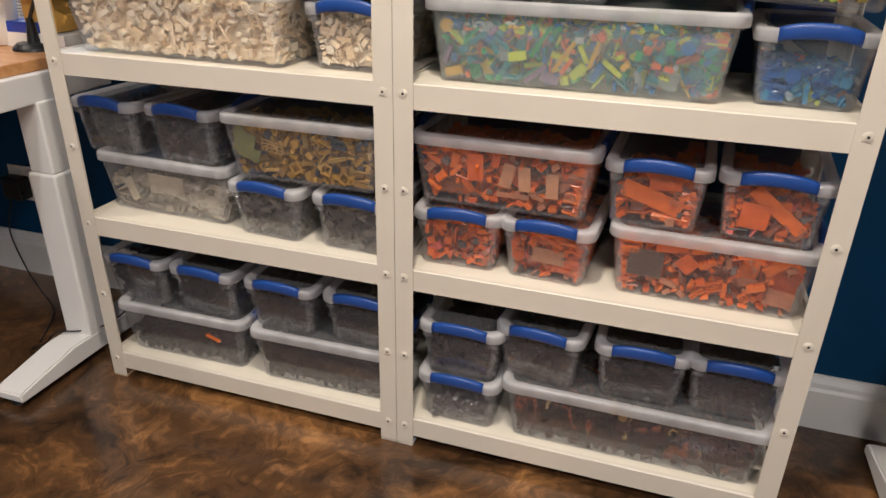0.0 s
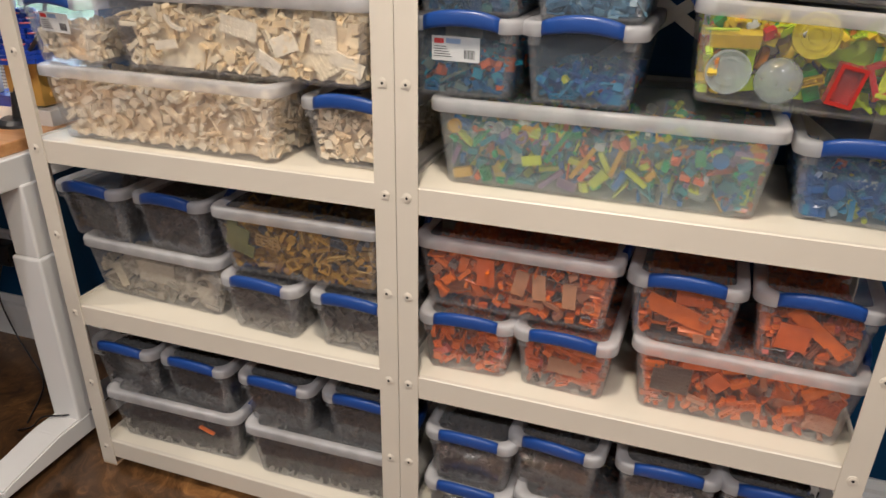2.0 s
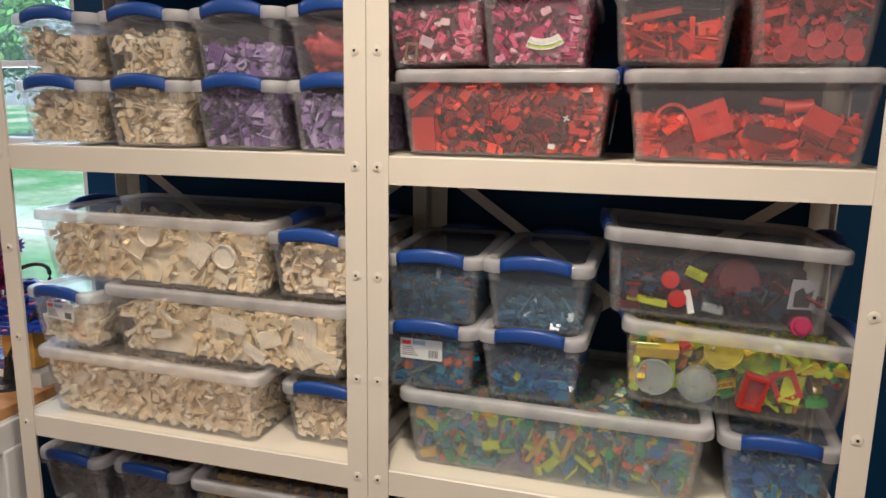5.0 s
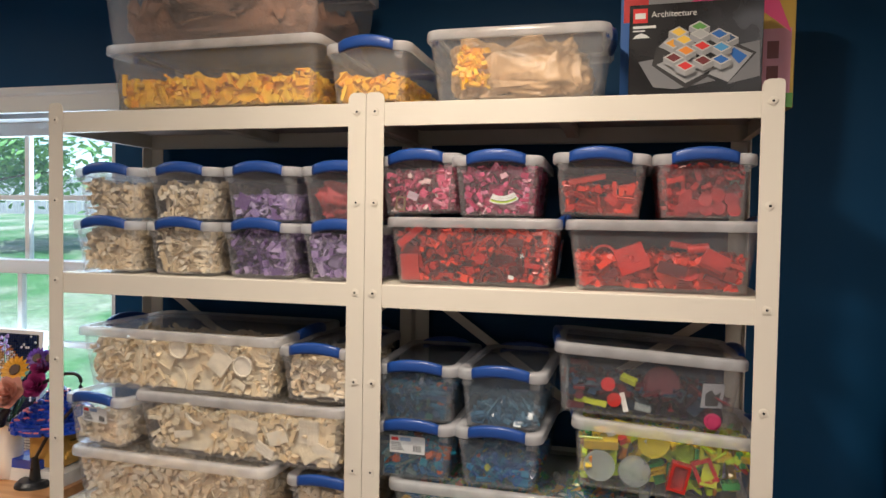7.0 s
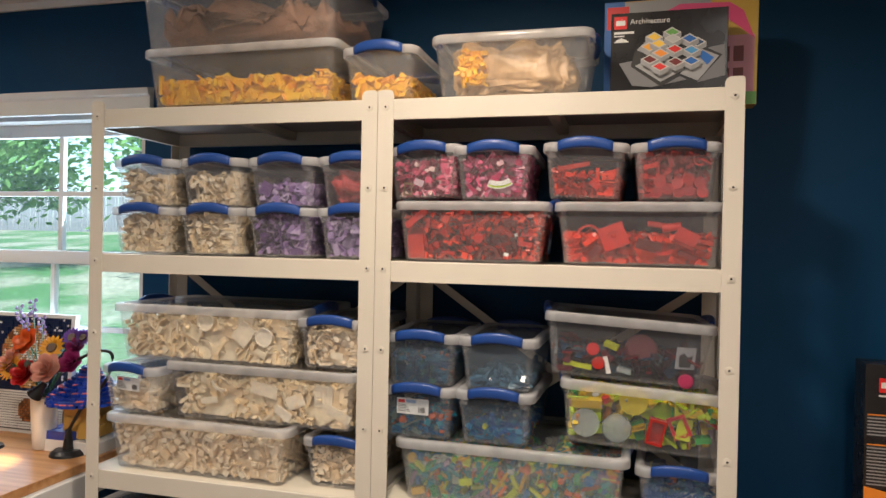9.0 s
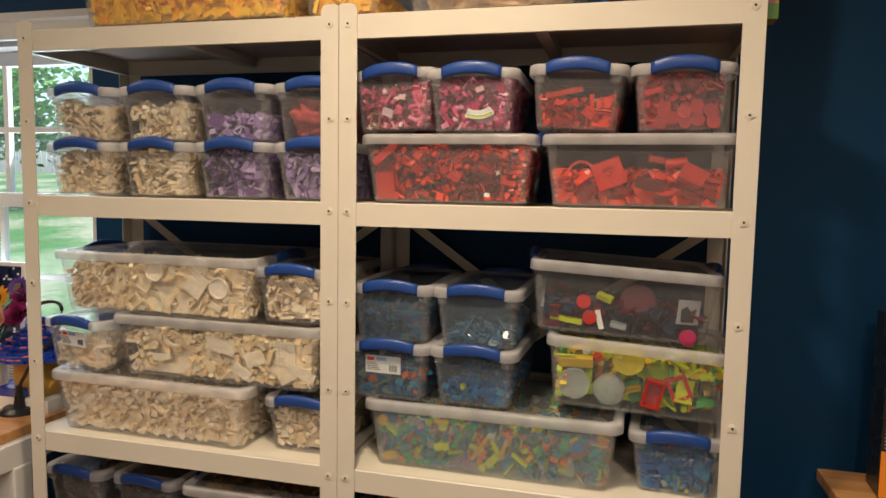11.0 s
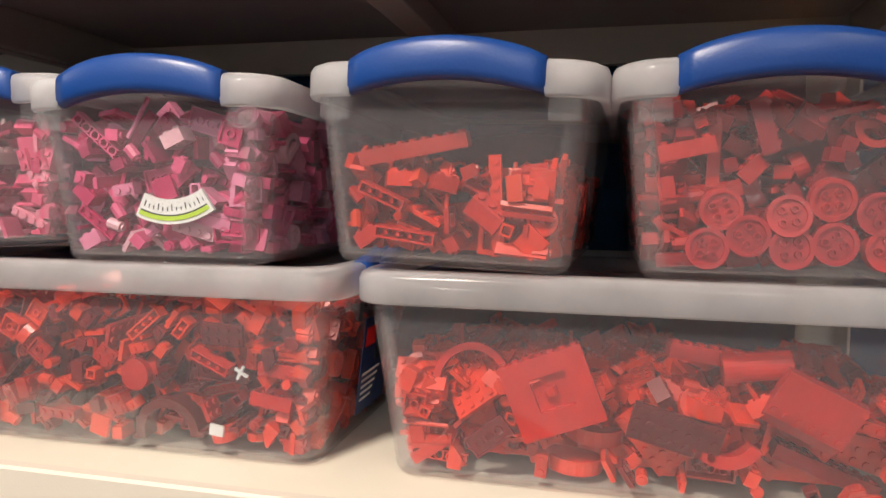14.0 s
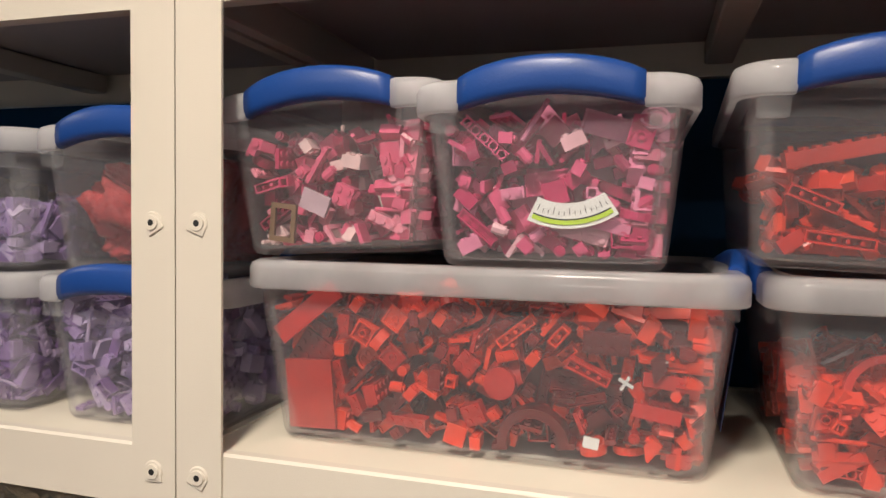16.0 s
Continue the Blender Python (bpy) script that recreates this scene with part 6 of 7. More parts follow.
# ---- desks ----
def standing_desk(label, x0, x1, y0, y1, top, xc, foot0, foot1):
    """White frame with a telescoping leg at one end and a butcher-block top."""
    dk = tagged(new("standing_desk"), label, "desk", "standing desks")
    part("tabletop", box(x0, x1, y0, y1, top - 0.027, top, 0.0025), M_WOOD, dk, "oiled butcher-block wooden top")
    s = 1 if xc > (x0 + x1) / 2 else -1
    part("end_bracket", box(xc - 0.03, xc + 0.03, y0 + 0.08, y1 - 0.08, top - 0.095, top - 0.027, 0.004), M_DESK, dk)
    xa, xb = sorted((xc, xc - s * 1.2))
    part("cross_rail", box(xa, xb, y0 + 0.24, y0 + 0.29, top - 0.085, top - 0.028, 0.003), M_DESK, dk)
    part("cross_rail", box(xa, xb, y1 - 0.26, y1 - 0.21, top - 0.085, top - 0.028, 0.003), M_DESK, dk)
    part("lower_leg", box(xc - 0.042, xc + 0.042, foot0 + 0.235, foot0 + 0.305, 0.06, 0.525, 0.006), M_DESK, dk)
    part("upper_leg", box(xc - 0.036, xc + 0.036, foot0 + 0.241, foot0 + 0.299, 0.525, top - 0.09, 0.005), M_DESK, dk)
    prof = [(foot0, 0.018), (foot0, 0.042), (foot0 + 0.02, 0.048), (foot0 + 0.17, 0.074), (foot0 + 0.37, 0.074), (foot1 - 0.02, 0.048), (foot1, 0.042), (foot1, 0.018)]
    bm = extrude_profile(prof, xc - 0.043, xc + 0.043)
    bmesh.ops.bevel(bm, geom=bm.edges[:], offset=0.004, segments=2, affect="EDGES")
    ft = part("foot", bm, M_DESK, dk)
    for yy in (foot0 + 0.03, foot1 - 0.03):
        part("levelling_pad", cyl(0.022, 0.018, 0.0, 0.018, 18, at=Matrix.Translation((xc, yy, 0))), M_BLACK, ft)
    return dk


standing_desk("white standing desk with butcher-block top under the window", -2.7, -0.93, -0.36, 0.372, 0.792, -0.940, -0.195, 0.365)
standing_desk("white standing desk with butcher-block top beside the shelving", 1.02, 2.6, -0.40, 0.372, 0.812, 1.07, -0.25, 0.31)


# ---- gooseneck lamp, mosaic, flowers and mushroom on the desk ----
DT = 0.792
M_SHADEIN = flat_mat("lamp_reflector", (0.8, 0.75, 0.6))


def smooth_path(pts, n=6):
    out = []
    p = [Vector(q) for q in pts]
    for i in range(len(p) - 1):
        a, b, c, d = p[max(i - 1, 0)], p[i], p[i + 1], p[min(i + 2, len(p) - 1)]
        for k in range(n):
            t = k / n
            out.append(0.5 * ((2 * b) + (c - a) * t + (2 * a - 5 * b + 4 * c - d) * t * t + (3 * b - a - 3 * c + d) * t ** 3))
    out.append(p[-1])
    return out


def gooseneck_lamp(x, y, pts, label):
    lp = tagged(new("gooseneck_lamp"), label, "desk lamp")
    lp.location = (x, y, DT)
    bm = cyl(0.052, 0.05, 0.0, 0.007, 36)
    join(bm, cyl(0.05, 0.04, 0.007, 0.016, 36))
    join(bm, cyl(0.016, 0.008, 0.016, 0.075, 20))
    part("base", bm, M_BLACK, lp)
    path = smooth_path(pts)
    part("neck", tube(path, 0.0048, 10), M_BLACK, lp)
    end, prev = path[-1], path[-4]
    d = (end - prev).normalized()
    m = Matrix.Translation(end) @ d.to_track_quat("Z", "Y").to_matrix().to_4x4()
    bm = cyl(0.009, 0.013, -0.012, 0.012, 20)
    join(bm, cyl(0.013, 0.023, 0.012, 0.042, 24, cap=False))
    head = part("head", bm, M_BLACK, lp, at=m)
    part("reflector", cyl(0.017, 0.017, 0.024, 0.026, 20), M_SHADEIN, head)
    return lp, end, d


lp, tip, way = gooseneck_lamp(-1.036, 0.195, [(0, 0, 0.07), (0.018, 0, 0.10), (0.05, 0, 0.147), (0.128, 0, 0.228), (0.15, 0, 0.305), (0.09, 0, 0.312), (-0.03, -0.01, 0.25), (-0.075, -0.02, 0.205)], "black gooseneck desk lamp with a round base")
spot = bpy.data.lights.new("desk_lamp_light", "SPOT")
spot.energy, spot.spot_size, spot.spot_blend, spot.color, spot.shadow_soft_size = 2.0, radians(70), 0.5, (1, 0.78, 0.45), 0.01
so = new("desk_lamp_light", spot)
so.matrix_world = look(Vector((-1.036, 0.195, DT)) + tip + way * 0.045, (-1.21, 0.02, DT))
stand = tagged(new("black_stand"), "small black stand on the desk by a mosaic", "stand")
stand.location = (-1.31, 0.17, DT)
part("base", cyl(0.045, 0.042, 0, 0.008, 30), M_BLACK, stand)
part("pole", cyl(0.006, 0.006, 0.008, 0.15, 12), M_BLACK, stand)
part("holder", box(-0.03, 0.03, -0.012, 0.012, 0.145, 0.215, 0.008), M_BLACK, stand)

# brick mosaic of a ringed planet
mos = tagged(new("brick_mosaic"), "square brick mosaic of a ringed planet on navy", "picture")
mos.matrix_basis = pose(-1.375, 0.335, DT, -4, 0, 0)
part("frame", box(-0.205, 0.205, 0.0, 0.02, 0.0, 0.395, 0.002), M_WHITE, mos)
part("backing", box(-0.19, 0.19, -0.004, 0.0, 0.012, 0.383, 0.001), M_INK, mos)
TONES = {"navy": (0.012, 0.022, 0.07), "dark": (0.01, 0.012, 0.02), "tan": (0.50, 0.30, 0.12), "rust": (0.42, 0.15, 0.04), "white": (0.72, 0.70, 0.66), "brown": (0.2, 0.08, 0.03)}
dots = {k: bmesh.new() for k in TONES}
rd = random.Random(2)
N = 44
for i in range(N):
    for j in range(N):
        u, v = (i + 0.5) / N, (j + 0.5) / N
        du, dv = u - 0.58, v - 0.66
        r = math.hypot(du, dv)
        key = "navy" if v > 0.34 else "white"
        if r < 0.29:
            key = ("tan", "rust", "tan", "brown")[int((dv * 1.0 + du * 0.35 + 1) * 14) % 4] if r > 0.22 else "tan"
        if r < 0.27 and rd.random() < (0.2 if r > 0.2 else 0.5):
            key = "white"
        if v <= 0.34 and abs(math.hypot(u - 0.62, v - 0.17)) < 0.1:
            key = "rust" if rd.random() < 0.5 else "brown"
        if key == "navy" and rd.random() < 0.05:
            key = "white"
        c = cyl(0.0039, 0.0037, 0, 0.0024, 8)
        c.transform(Matrix.Translation((-0.187 + 0.374 * u, -0.004, 0.015 + 0.366 * v)) @ Matrix.Rotation(radians(90), 4, "X"))
        join(dots[key], c)
for k, c in TONES.items():
    o = part("round_tiles", dots[k], flat_mat("mosaic_" + k, c, 0.3), mos)
    o["kind"] = "stuff"

# bouquet of brick flowers in a white vase
PETAL = {"red": (0.55, 0.02, 0.02), "blush": (0.70, 0.36, 0.27), "orange": (0.72, 0.15, 0.02), "yellow": (0.78, 0.42, 0.03), "violet": (0.22, 0.10, 0.42), "magenta": (0.42, 0.04, 0.20), "lilac": (0.30, 0.22, 0.50)}
MP = {k: flat_mat("petal_" + k, c, 0.35) for k, c in PETAL.items()}
M_STEM = flat_mat("green_stem", (0.04, 0.14, 0.05))
M_LEAF = flat_mat("sand_green_leaf", (0.22, 0.38, 0.30))
M_EYE = flat_mat("flower_eye", (0.06, 0.025, 0.01))
bq = tagged(new("flower_bouquet"), "brick-built flower bouquet in a white vase", "flowers")
bq.location = (-1.15, 0.22, DT)
bm = loft([[(0.032 * k * math.cos(a * 0.524), 0.032 * k * math.sin(a * 0.524), z) for a in range(12)] for k, z in ((0.8, 0), (1.0, 0.006), (1.12, 0.07), (1.25, 0.155), (1.3, 0.16), (1.12, 0.158))])
part("vase", bm, M_WHITE, bq)


def petal(l, w, cup):
    """One cupped petal, root at the origin, along +x."""
    bm = bmesh.new()
    rows = []
    for i in range(6):
        t = i / 5
        ww = w * math.sin(math.pi * (0.12 + 0.82 * t)) ** 0.8
        rows.append([bm.verts.new((l * t, ww * s, cup * t * t + 0.25 * ww * abs(s) ** 2)) for s in (-1, -0.5, 0, 0.5, 1)])
    for a, b in zip(rows, rows[1:]):
        for k in range(4):
            bm.faces.new((a[k], a[k + 1], b[k + 1], b[k])).smooth = True
    bmesh.ops.solidify(bm, geom=bm.faces[:], thickness=0.0012)
    return bm


def flower(x, z, y, kind, r, rings, tilt):
    """Stem and head of one bloom that looks to the room."""
    base = Vector((0.0, 0, 0.15))
    hd = Vector((x, y, z))
    st = part("stem", tube(smooth_path([base, (base + hd) / 2 + Vector((0, 0.01, 0.02)), hd]), 0.0022, 6), M_STEM, bq)
    m = Matrix.Translation(hd) @ Matrix.Rotation(radians(tilt), 4, "Z") @ Matrix.Rotation(radians(62), 4, "X")
    bm = bmesh.new()
    for q, (n, l, w, cup) in enumerate(rings):
        for k in range(n):
            join(bm, petal(l * r, w * r, cup * r), Matrix.Translation((0, 0, 0.002 * q)) @ Matrix.Rotation(2 * math.pi * (k + 0.5 * q) / n, 4, "Z"))
    head = part("bloom", bm, MP[kind], bq, at=m)
    return head


ROSE = [(6, 1.0, 0.52, 0.35), (5, 0.75, 0.45, 0.6), (4, 0.5, 0.34, 0.72), (3, 0.28, 0.22, 0.75)]
SUN = [(14, 1.0, 0.17, 0.1), (14, 0.9, 0.15, 0.2)]
for fx, fz, fy, kind, r, sh, tilt in ((0.075, 0.258, -0.065, "blush", 0.047, ROSE, 8), (-0.07, 0.265, -0.05, "blush", 0.044, ROSE, -12), (-0.002, 0.24, -0.07, "red", 0.042, ROSE, 0), (-0.045, 0.325, -0.02, "orange", 0.045, ROSE[:2], -5),
                                        (-0.052, 0.255, -0.072, "yellow", 0.040, SUN, -8), (0.055, 0.315, -0.03, "yellow", 0.040, SUN, 10), (0.125, 0.275, -0.03, "magenta", 0.036, ROSE, 14), (0.115, 0.318, 0.0, "magenta", 0.03, ROSE, 10),
                                        (0.1, 0.345, 0.0, "violet", 0.032, SUN, 10), (0.13, 0.345, 0.01, "violet", 0.028, SUN, 12)):
    hd = flower(fx, fz, fy, kind, r, sh, tilt)
    if sh is SUN:
        part("seed_disc", cyl(r * 0.42, r * 0.36, 0.0, 0.008, 16), M_EYE, hd)
for k, (fx, fz) in enumerate(((-0.085, 0.43), (-0.035, 0.45), (-0.06, 0.405), (0.0, 0.40))):
    st = part("stem", tube(smooth_path([(0, 0, 0.15), (fx * 0.6, -0.01, 0.28), (fx, -0.015, fz)]), 0.002, 6), M_LEAF, bq)
    bm = bmesh.new()
    for q in range(9):
        s = cyl(0.006, 0.002, 0, 0.010, 6)
        join(bm, s, Matrix.Translation((fx + 0.008 * math.cos(q * 2.4), -0.015 + 0.008 * math.sin(q * 2.4), fz - 0.045 + 0.006 * q)) @ Euler((0.6 * math.sin(q * 2.4), 0.6 * math.cos(q * 2.4), 0)).to_matrix().to_4x4())
    part("lavender_spike", bm, MP["lilac"], bq)
for k in range(7):
    a = 0.9 * k
    part("leaf", petal(0.085, 0.016, 0.03), M_LEAF, bq, at=Matrix.Translation((0.02 * math.cos(a), -0.02, 0.19 + 0.012 * k)) @ Euler((0.3, -0.35, a + 2.6)).to_matrix().to_4x4())

# brick mushroom
mush = tagged(new("brick_mushroom"), "brick-built mushroom with a blue pink-spotted cap", "toy model")
mush.location = (-1.03, 0.27, DT)
M_CAP = flat_mat("blue_brick", (0.01, 0.045, 0.36), 0.3)
M_STALK = flat_mat("tan_brick", (0.56, 0.33, 0.07), 0.35)
M_SPOT = flat_mat("coral_tile", (0.72, 0.16, 0.16), 0.3)
bm = bmesh.new()
rm = random.Random(4)
for r, z in [(r, 0.146 + 0.0098 * q) for q, r in enumerate((0.122, 0.121, 0.112, 0.098, 0.084, 0.070, 0.058, 0.047, 0.038, 0.030, 0.022))]:
    count = max(4, int(2 * math.pi * r / 0.026))
    turn = rm.random()
    for q in range(count):
        a = 2 * math.pi * (q + turn) / count
        rr = r + rm.uniform(-0.006, 0.002)
        half = rm.choice((0.008, 0.0119, 0.0159))
        at = Matrix.Rotation(a, 4, "Z") @ Matrix.Translation((rr - 0.012, 0, z)) @ Matrix.Rotation(rm.uniform(-0.12, 0.12), 4, "Z")
        join(bm, box(-0.024, 0.012, -half, half, 0.0, 0.0094, 0.0005, 1), at)
        for e in range(int(half * 2 / P + 0.5)):
            join(bm, cyl(0.0024, 0.0024, 0.0094, 0.0111, 8), at @ Matrix.Translation((0.008, -half + P * (e + 0.5), 0)))
        if rm.random() < 0.28:
            part("cap_spot", box(0.0, 0.0128, -half * 0.7, half * 0.7, 0.0095, 0.0125, 0.0005, 1), M_SPOT, mush, "coral pink tile", at=at)
    join(bm, cyl(max(r - 0.014, 0.004), max(r - 0.014, 0.004), z, z + 0.0092, 18))
part("cap", bm, M_CAP, mush)
bm = box(-0.05, 0.05, -0.05, 0.05, 0.04, 0.15, 0.001, 1)
for q in range(14):
    a, z = rm.uniform(0, 6.28), rm.uniform(0.045, 0.135)
    part("stalk_brick", box(0.046 * math.cos(a) - 0.012, 0.046 * math.cos(a) + 0.012, 0.046 * math.sin(a) - 0.012, 0.046 * math.sin(a) + 0.012, z, z + 0.0096, 0.0005, 1), M_STALK, mush)
part("stalk", bm, M_STALK, mush)
part("base_box", box(-0.11, 0.085, -0.07, 0.07, 0.0, 0.036, 0.001), M_WHITE, mush)
part("base_deck", box(-0.11, 0.0, -0.069, 0.069, 0.0362, 0.062, 0.001), M_CAP, mush)

# outlet, plug and cables
ol = tagged(new("wall_outlet"), "white double wall outlet with a black plug adapter", "outlet", "", "structure")
ol.location = (-1.425, Y1, 0.318)
part("cover_plate", box(-0.062, 0.062, -0.006, 0.0, -0.058, 0.058, 0.002), M_WHITE, ol)
for k in (-1, 1):
    part("socket_face", box(-0.048 * 0 - 0.017 + 0.03 * k, 0.017 + 0.03 * k, -0.0085, -0.006, -0.045, 0.045, 0.001), M_TRIM, ol)
ad = tagged(new("power_adapter"), "black power adapter plugged into the wall outlet", "adapter")
ad.location = (-1.43, Y1 - 0.0095, 0.318)
part("housing", box(-0.045, 0.03, -0.045, 0.0, -0.042, 0.03, 0.006, 3), M_BLACK, ad)


def cable(label, pts, r=0.0025):
    return tagged(part("cable", tube(smooth_path(pts), r, 8), M_BLACK), label, "cable", "black cables")


cable("thin black cable from the adapter to the floor", [(-1.44, 0.35, 0.28), (-1.46, 0.33, 0.18), (-1.42, 0.32, 0.06), (-1.36, 0.30, 0.004), (-1.2, 0.2, 0.004), (-1.1, 0.05, 0.004)])
cable("thin black cable lying over the desk foot", [(-1.10, 0.02, 0.003), (-1.03, 0.01, 0.04), (-0.985, 0.012, 0.082), (-0.93, 0.04, 0.083), (-0.893, 0.09, 0.081), (-0.875, 0.16, 0.1), (-0.87, 0.26, 0.17), (-0.872, 0.34, 0.26)])
cable("thin black cable behind the rack", [(-0.87, 0.385, 0.79), (-0.868, 0.38, 0.6), (-0.86, 0.385, 0.4), (-0.862, 0.38, 0.25)], 0.002)


# ---- boxed sets on top and beside ----
M_BOXBLACK = plain("black_printed_card", (0.012, 0.011, 0.012), 0.28, vary=0.1, scale=10, bump=0)
M_BOXEDGE = flat_mat("pale_grey_print", (0.30, 0.30, 0.31))
M_GREYD = flat_mat("grey_sheet_print", (0.16, 0.16, 0.17))
M_BLUEP = flat_mat("blue_print", (0.02, 0.12, 0.42))
M_SKYP = flat_mat("sky_blue_print", (0.07, 0.28, 0.55))
M_YELP = flat_mat("yellow_print", (0.78, 0.50, 0.05))
M_ORP = flat_mat("orange_print", (0.75, 0.25, 0.02))
M_MAROON = flat_mat("maroon_print", (0.14, 0.015, 0.015))
M_LIMEP = flat_mat("green_print", (0.12, 0.32, 0.06))
M_BASEP = flat_mat("near_black_print", (0.02, 0.018, 0.018))
M_OFFP = flat_mat("off_white_print", (0.46, 0.45, 0.43))
M_SHADEP = flat_mat("shaded_wall_print", (0.25, 0.25, 0.25))
M_STUDP = flat_mat("studded_white_print", (0.40, 0.40, 0.39))
M_BLUED = flat_mat("navy_print", (0.02, 0.06, 0.14))
M_YELO = flat_mat("amber_print", (0.70, 0.32, 0.02))


def lettering(text, size, m, material, parent):
    cu = bpy.data.curves.new("lettering", "FONT")
    cu.body, cu.size, cu.extrude = text, size, 0.0002
    tmp = bpy.data.objects.new("lettering", cu)
    scene.collection.objects.link(tmp)
    dg = bpy.context.evaluated_depsgraph_get()
    me = bpy.data.meshes.new_from_object(tmp.evaluated_get(dg))
    bpy.data.objects.remove(tmp)
    me.materials.clear()
    me.materials.append(material)
    o = new("lettering", me)
    o.parent = parent
    o.matrix_basis = m
    return o


setbox = tagged(new("boxed_set"), "black boxed building set with a stepped white house pictured", "box")
setbox.matrix_basis = pose(0.651, 0.10, S0, 2, 0, -1)
bw, bh = 0.25, 0.196
part("carton", box(-bw / 2, bw / 2, 0.0, 0.05, 0.0, bh, 0.0012), M_BOXBLACK, setbox)
part("badge", box(-0.118, -0.09, -0.0012, 0.0, bh - 0.036, bh - 0.008), M_LOGO, setbox)
part("badge_mark", box(-0.114, -0.094, -0.0018, -0.0012, bh - 0.028, bh - 0.017), M_PAPER, setbox)
lettering("Architecture", 0.0166, pose(-0.083, -0.0008, bh - 0.026, 90, 0, 0), M_PAPER, setbox)
lettering("12+", 0.010, pose(-0.118, -0.0008, 0.012, 90, 0, 0), M_PAPER, setbox)
part("print_bar", box(-0.118, -0.074, -0.0012, 0.0, bh - 0.047, bh - 0.042), M_PAPER, setbox)
part("print_bar", box(-0.118, -0.095, -0.0012, 0.0, bh - 0.053, bh - 0.0505), M_PAPER, setbox)
part("silhouette_print", quad_bm([(-0.118, bh - 0.066), (-0.085, bh - 0.066), (-0.092, bh - 0.060), (-0.102, bh - 0.056), (-0.112, bh - 0.060)], -0.0012, 0.0), M_PAPER, setbox)
part("sheet_print", quad_bm([(-0.076, 0.032), (-0.034, 0.027), (0.041, 0.041), (-0.054, 0.091), (-0.106, 0.083)], -0.0010, 0.0), M_GREYD, setbox)
part("sheet_print", quad_bm([(0.063, 0.034), (0.121, 0.047), (0.119, 0.115), (0.085, 0.109)], -0.0010, 0.0), M_GREYD, setbox)
part("base_print", quad_bm([(-0.08, 0.075), (-0.014, 0.027), (0.045, 0.059), (0.063, 0.034), (0.114, 0.092), (0.063, 0.118), (-0.034, 0.131), (-0.072, 0.111)], -0.0016, -0.0010), M_BASEP, setbox)
part("plaza_print", quad_bm([(-0.071, 0.076), (-0.015, 0.038), (0.037, 0.064), (-0.014, 0.1)], -0.0020, -0.0016), M_BOXEDGE, setbox)
part("plaza_print", quad_bm([(0.027, 0.054), (0.064, 0.037), (0.107, 0.09), (0.067, 0.108)], -0.0020, -0.0016), M_BOXEDGE, setbox)
part("plaza_print", quad_bm([(-0.068, 0.111), (-0.038, 0.098), (-0.022, 0.119), (-0.048, 0.13)], -0.0020, -0.0016), M_BOXEDGE, setbox)
part("stair_print", quad_bm([(0.063, 0.094), (0.083, 0.071), (0.097, 0.086), (0.073, 0.103)], -0.0024, -0.0020), M_BLUEP, setbox)
ROOFS = [(-0.03, 0.138, M_YELP), (0.061, 0.122, M_BLUED), (0.045, 0.13, M_BLUEP), (0.008, 0.146, M_LIMEP), (-0.04, 0.116, M_YELO), (-0.02, 0.122, M_YELP), (0.01, 0.131, M_STUDP), (0.049, 0.104, M_SKYP), (0.014, 0.108, M_REDP), (-0.016, 0.1, M_ORP), (0.049, 0.08, M_BLUEP), (-0.039, 0.087, M_MAROON), (0.016, 0.079, M_MAROON), (-0.017, 0.07, M_REDP)]
for q, (x, z, mm) in enumerate(ROOFS):
    y = -0.0024 - 0.0006 * q
    top = [(-0.0195, 0.002), (0.0005, -0.0105), (0.0195, -0.001), (0.0, 0.0115)]
    wall_w = [(-0.0195, 0.002), (-0.0195, -0.0085), (0.0005, -0.021), (0.0005, -0.0105)]
    wall_e = [(0.0005, -0.0105), (0.0005, -0.021), (0.0195, -0.0115), (0.0195, -0.001)]
    for name, outline, mm2, dy in (("wall_print", wall_w, M_BOXEDGE, 0), ("wall_print", wall_e, M_SHADEP, 0), ("parapet_print", top, M_OFFP, 0.0001)):
        part(name, quad_bm([(x + u, z + v) for u, v in outline], y - dy, y + 0.0005), mm2, setbox)
    part("roof_print", quad_bm([(x + u * 0.74, z + v * 0.74) for u, v in top], y - 0.0003, y - 0.0001), mm, setbox)

pinkbox = tagged(new("boxed_set"), "large colourful boxed set with a pink house pictured", "box")
pinkbox.matrix_basis = pose(0.68, 0.20, S0, 3, 0, -2)
part("carton", box(-0.172, 0.172, 0.0, 0.07, 0.0, 0.255, 0.0012), flat_mat("mustard_print", (0.50, 0.33, 0.05)), pinkbox, "yellow and blue printed card")
part("blue_band", box(-0.172, -0.125, -0.0012, 0.0, 0.0, 0.255), M_BLUEP, pinkbox)
part("pale_print", quad_bm([(-0.124, 0.15), (0.10, 0.20), (0.06, 0.253), (-0.124, 0.253)], -0.001, 0.0), M_BOXEDGE, pinkbox)
part("badge", box(-0.166, -0.115, -0.0018, -0.0012, 0.19, 0.243), M_LOGO, pinkbox)
part("roof_print", quad_bm([(-0.05, 0.215), (0.09, 0.21), (0.13, 0.18), (0.165, 0.15), (0.14, 0.215), (0.11, 0.236), (0.0, 0.24)], -0.0016, -0.001), M_PINKP, pinkbox)
part("wall_print", box(0.06, 0.165, -0.0014, -0.0008, 0.03, 0.16), flat_mat("rose_print", (0.55, 0.25, 0.33)), pinkbox)
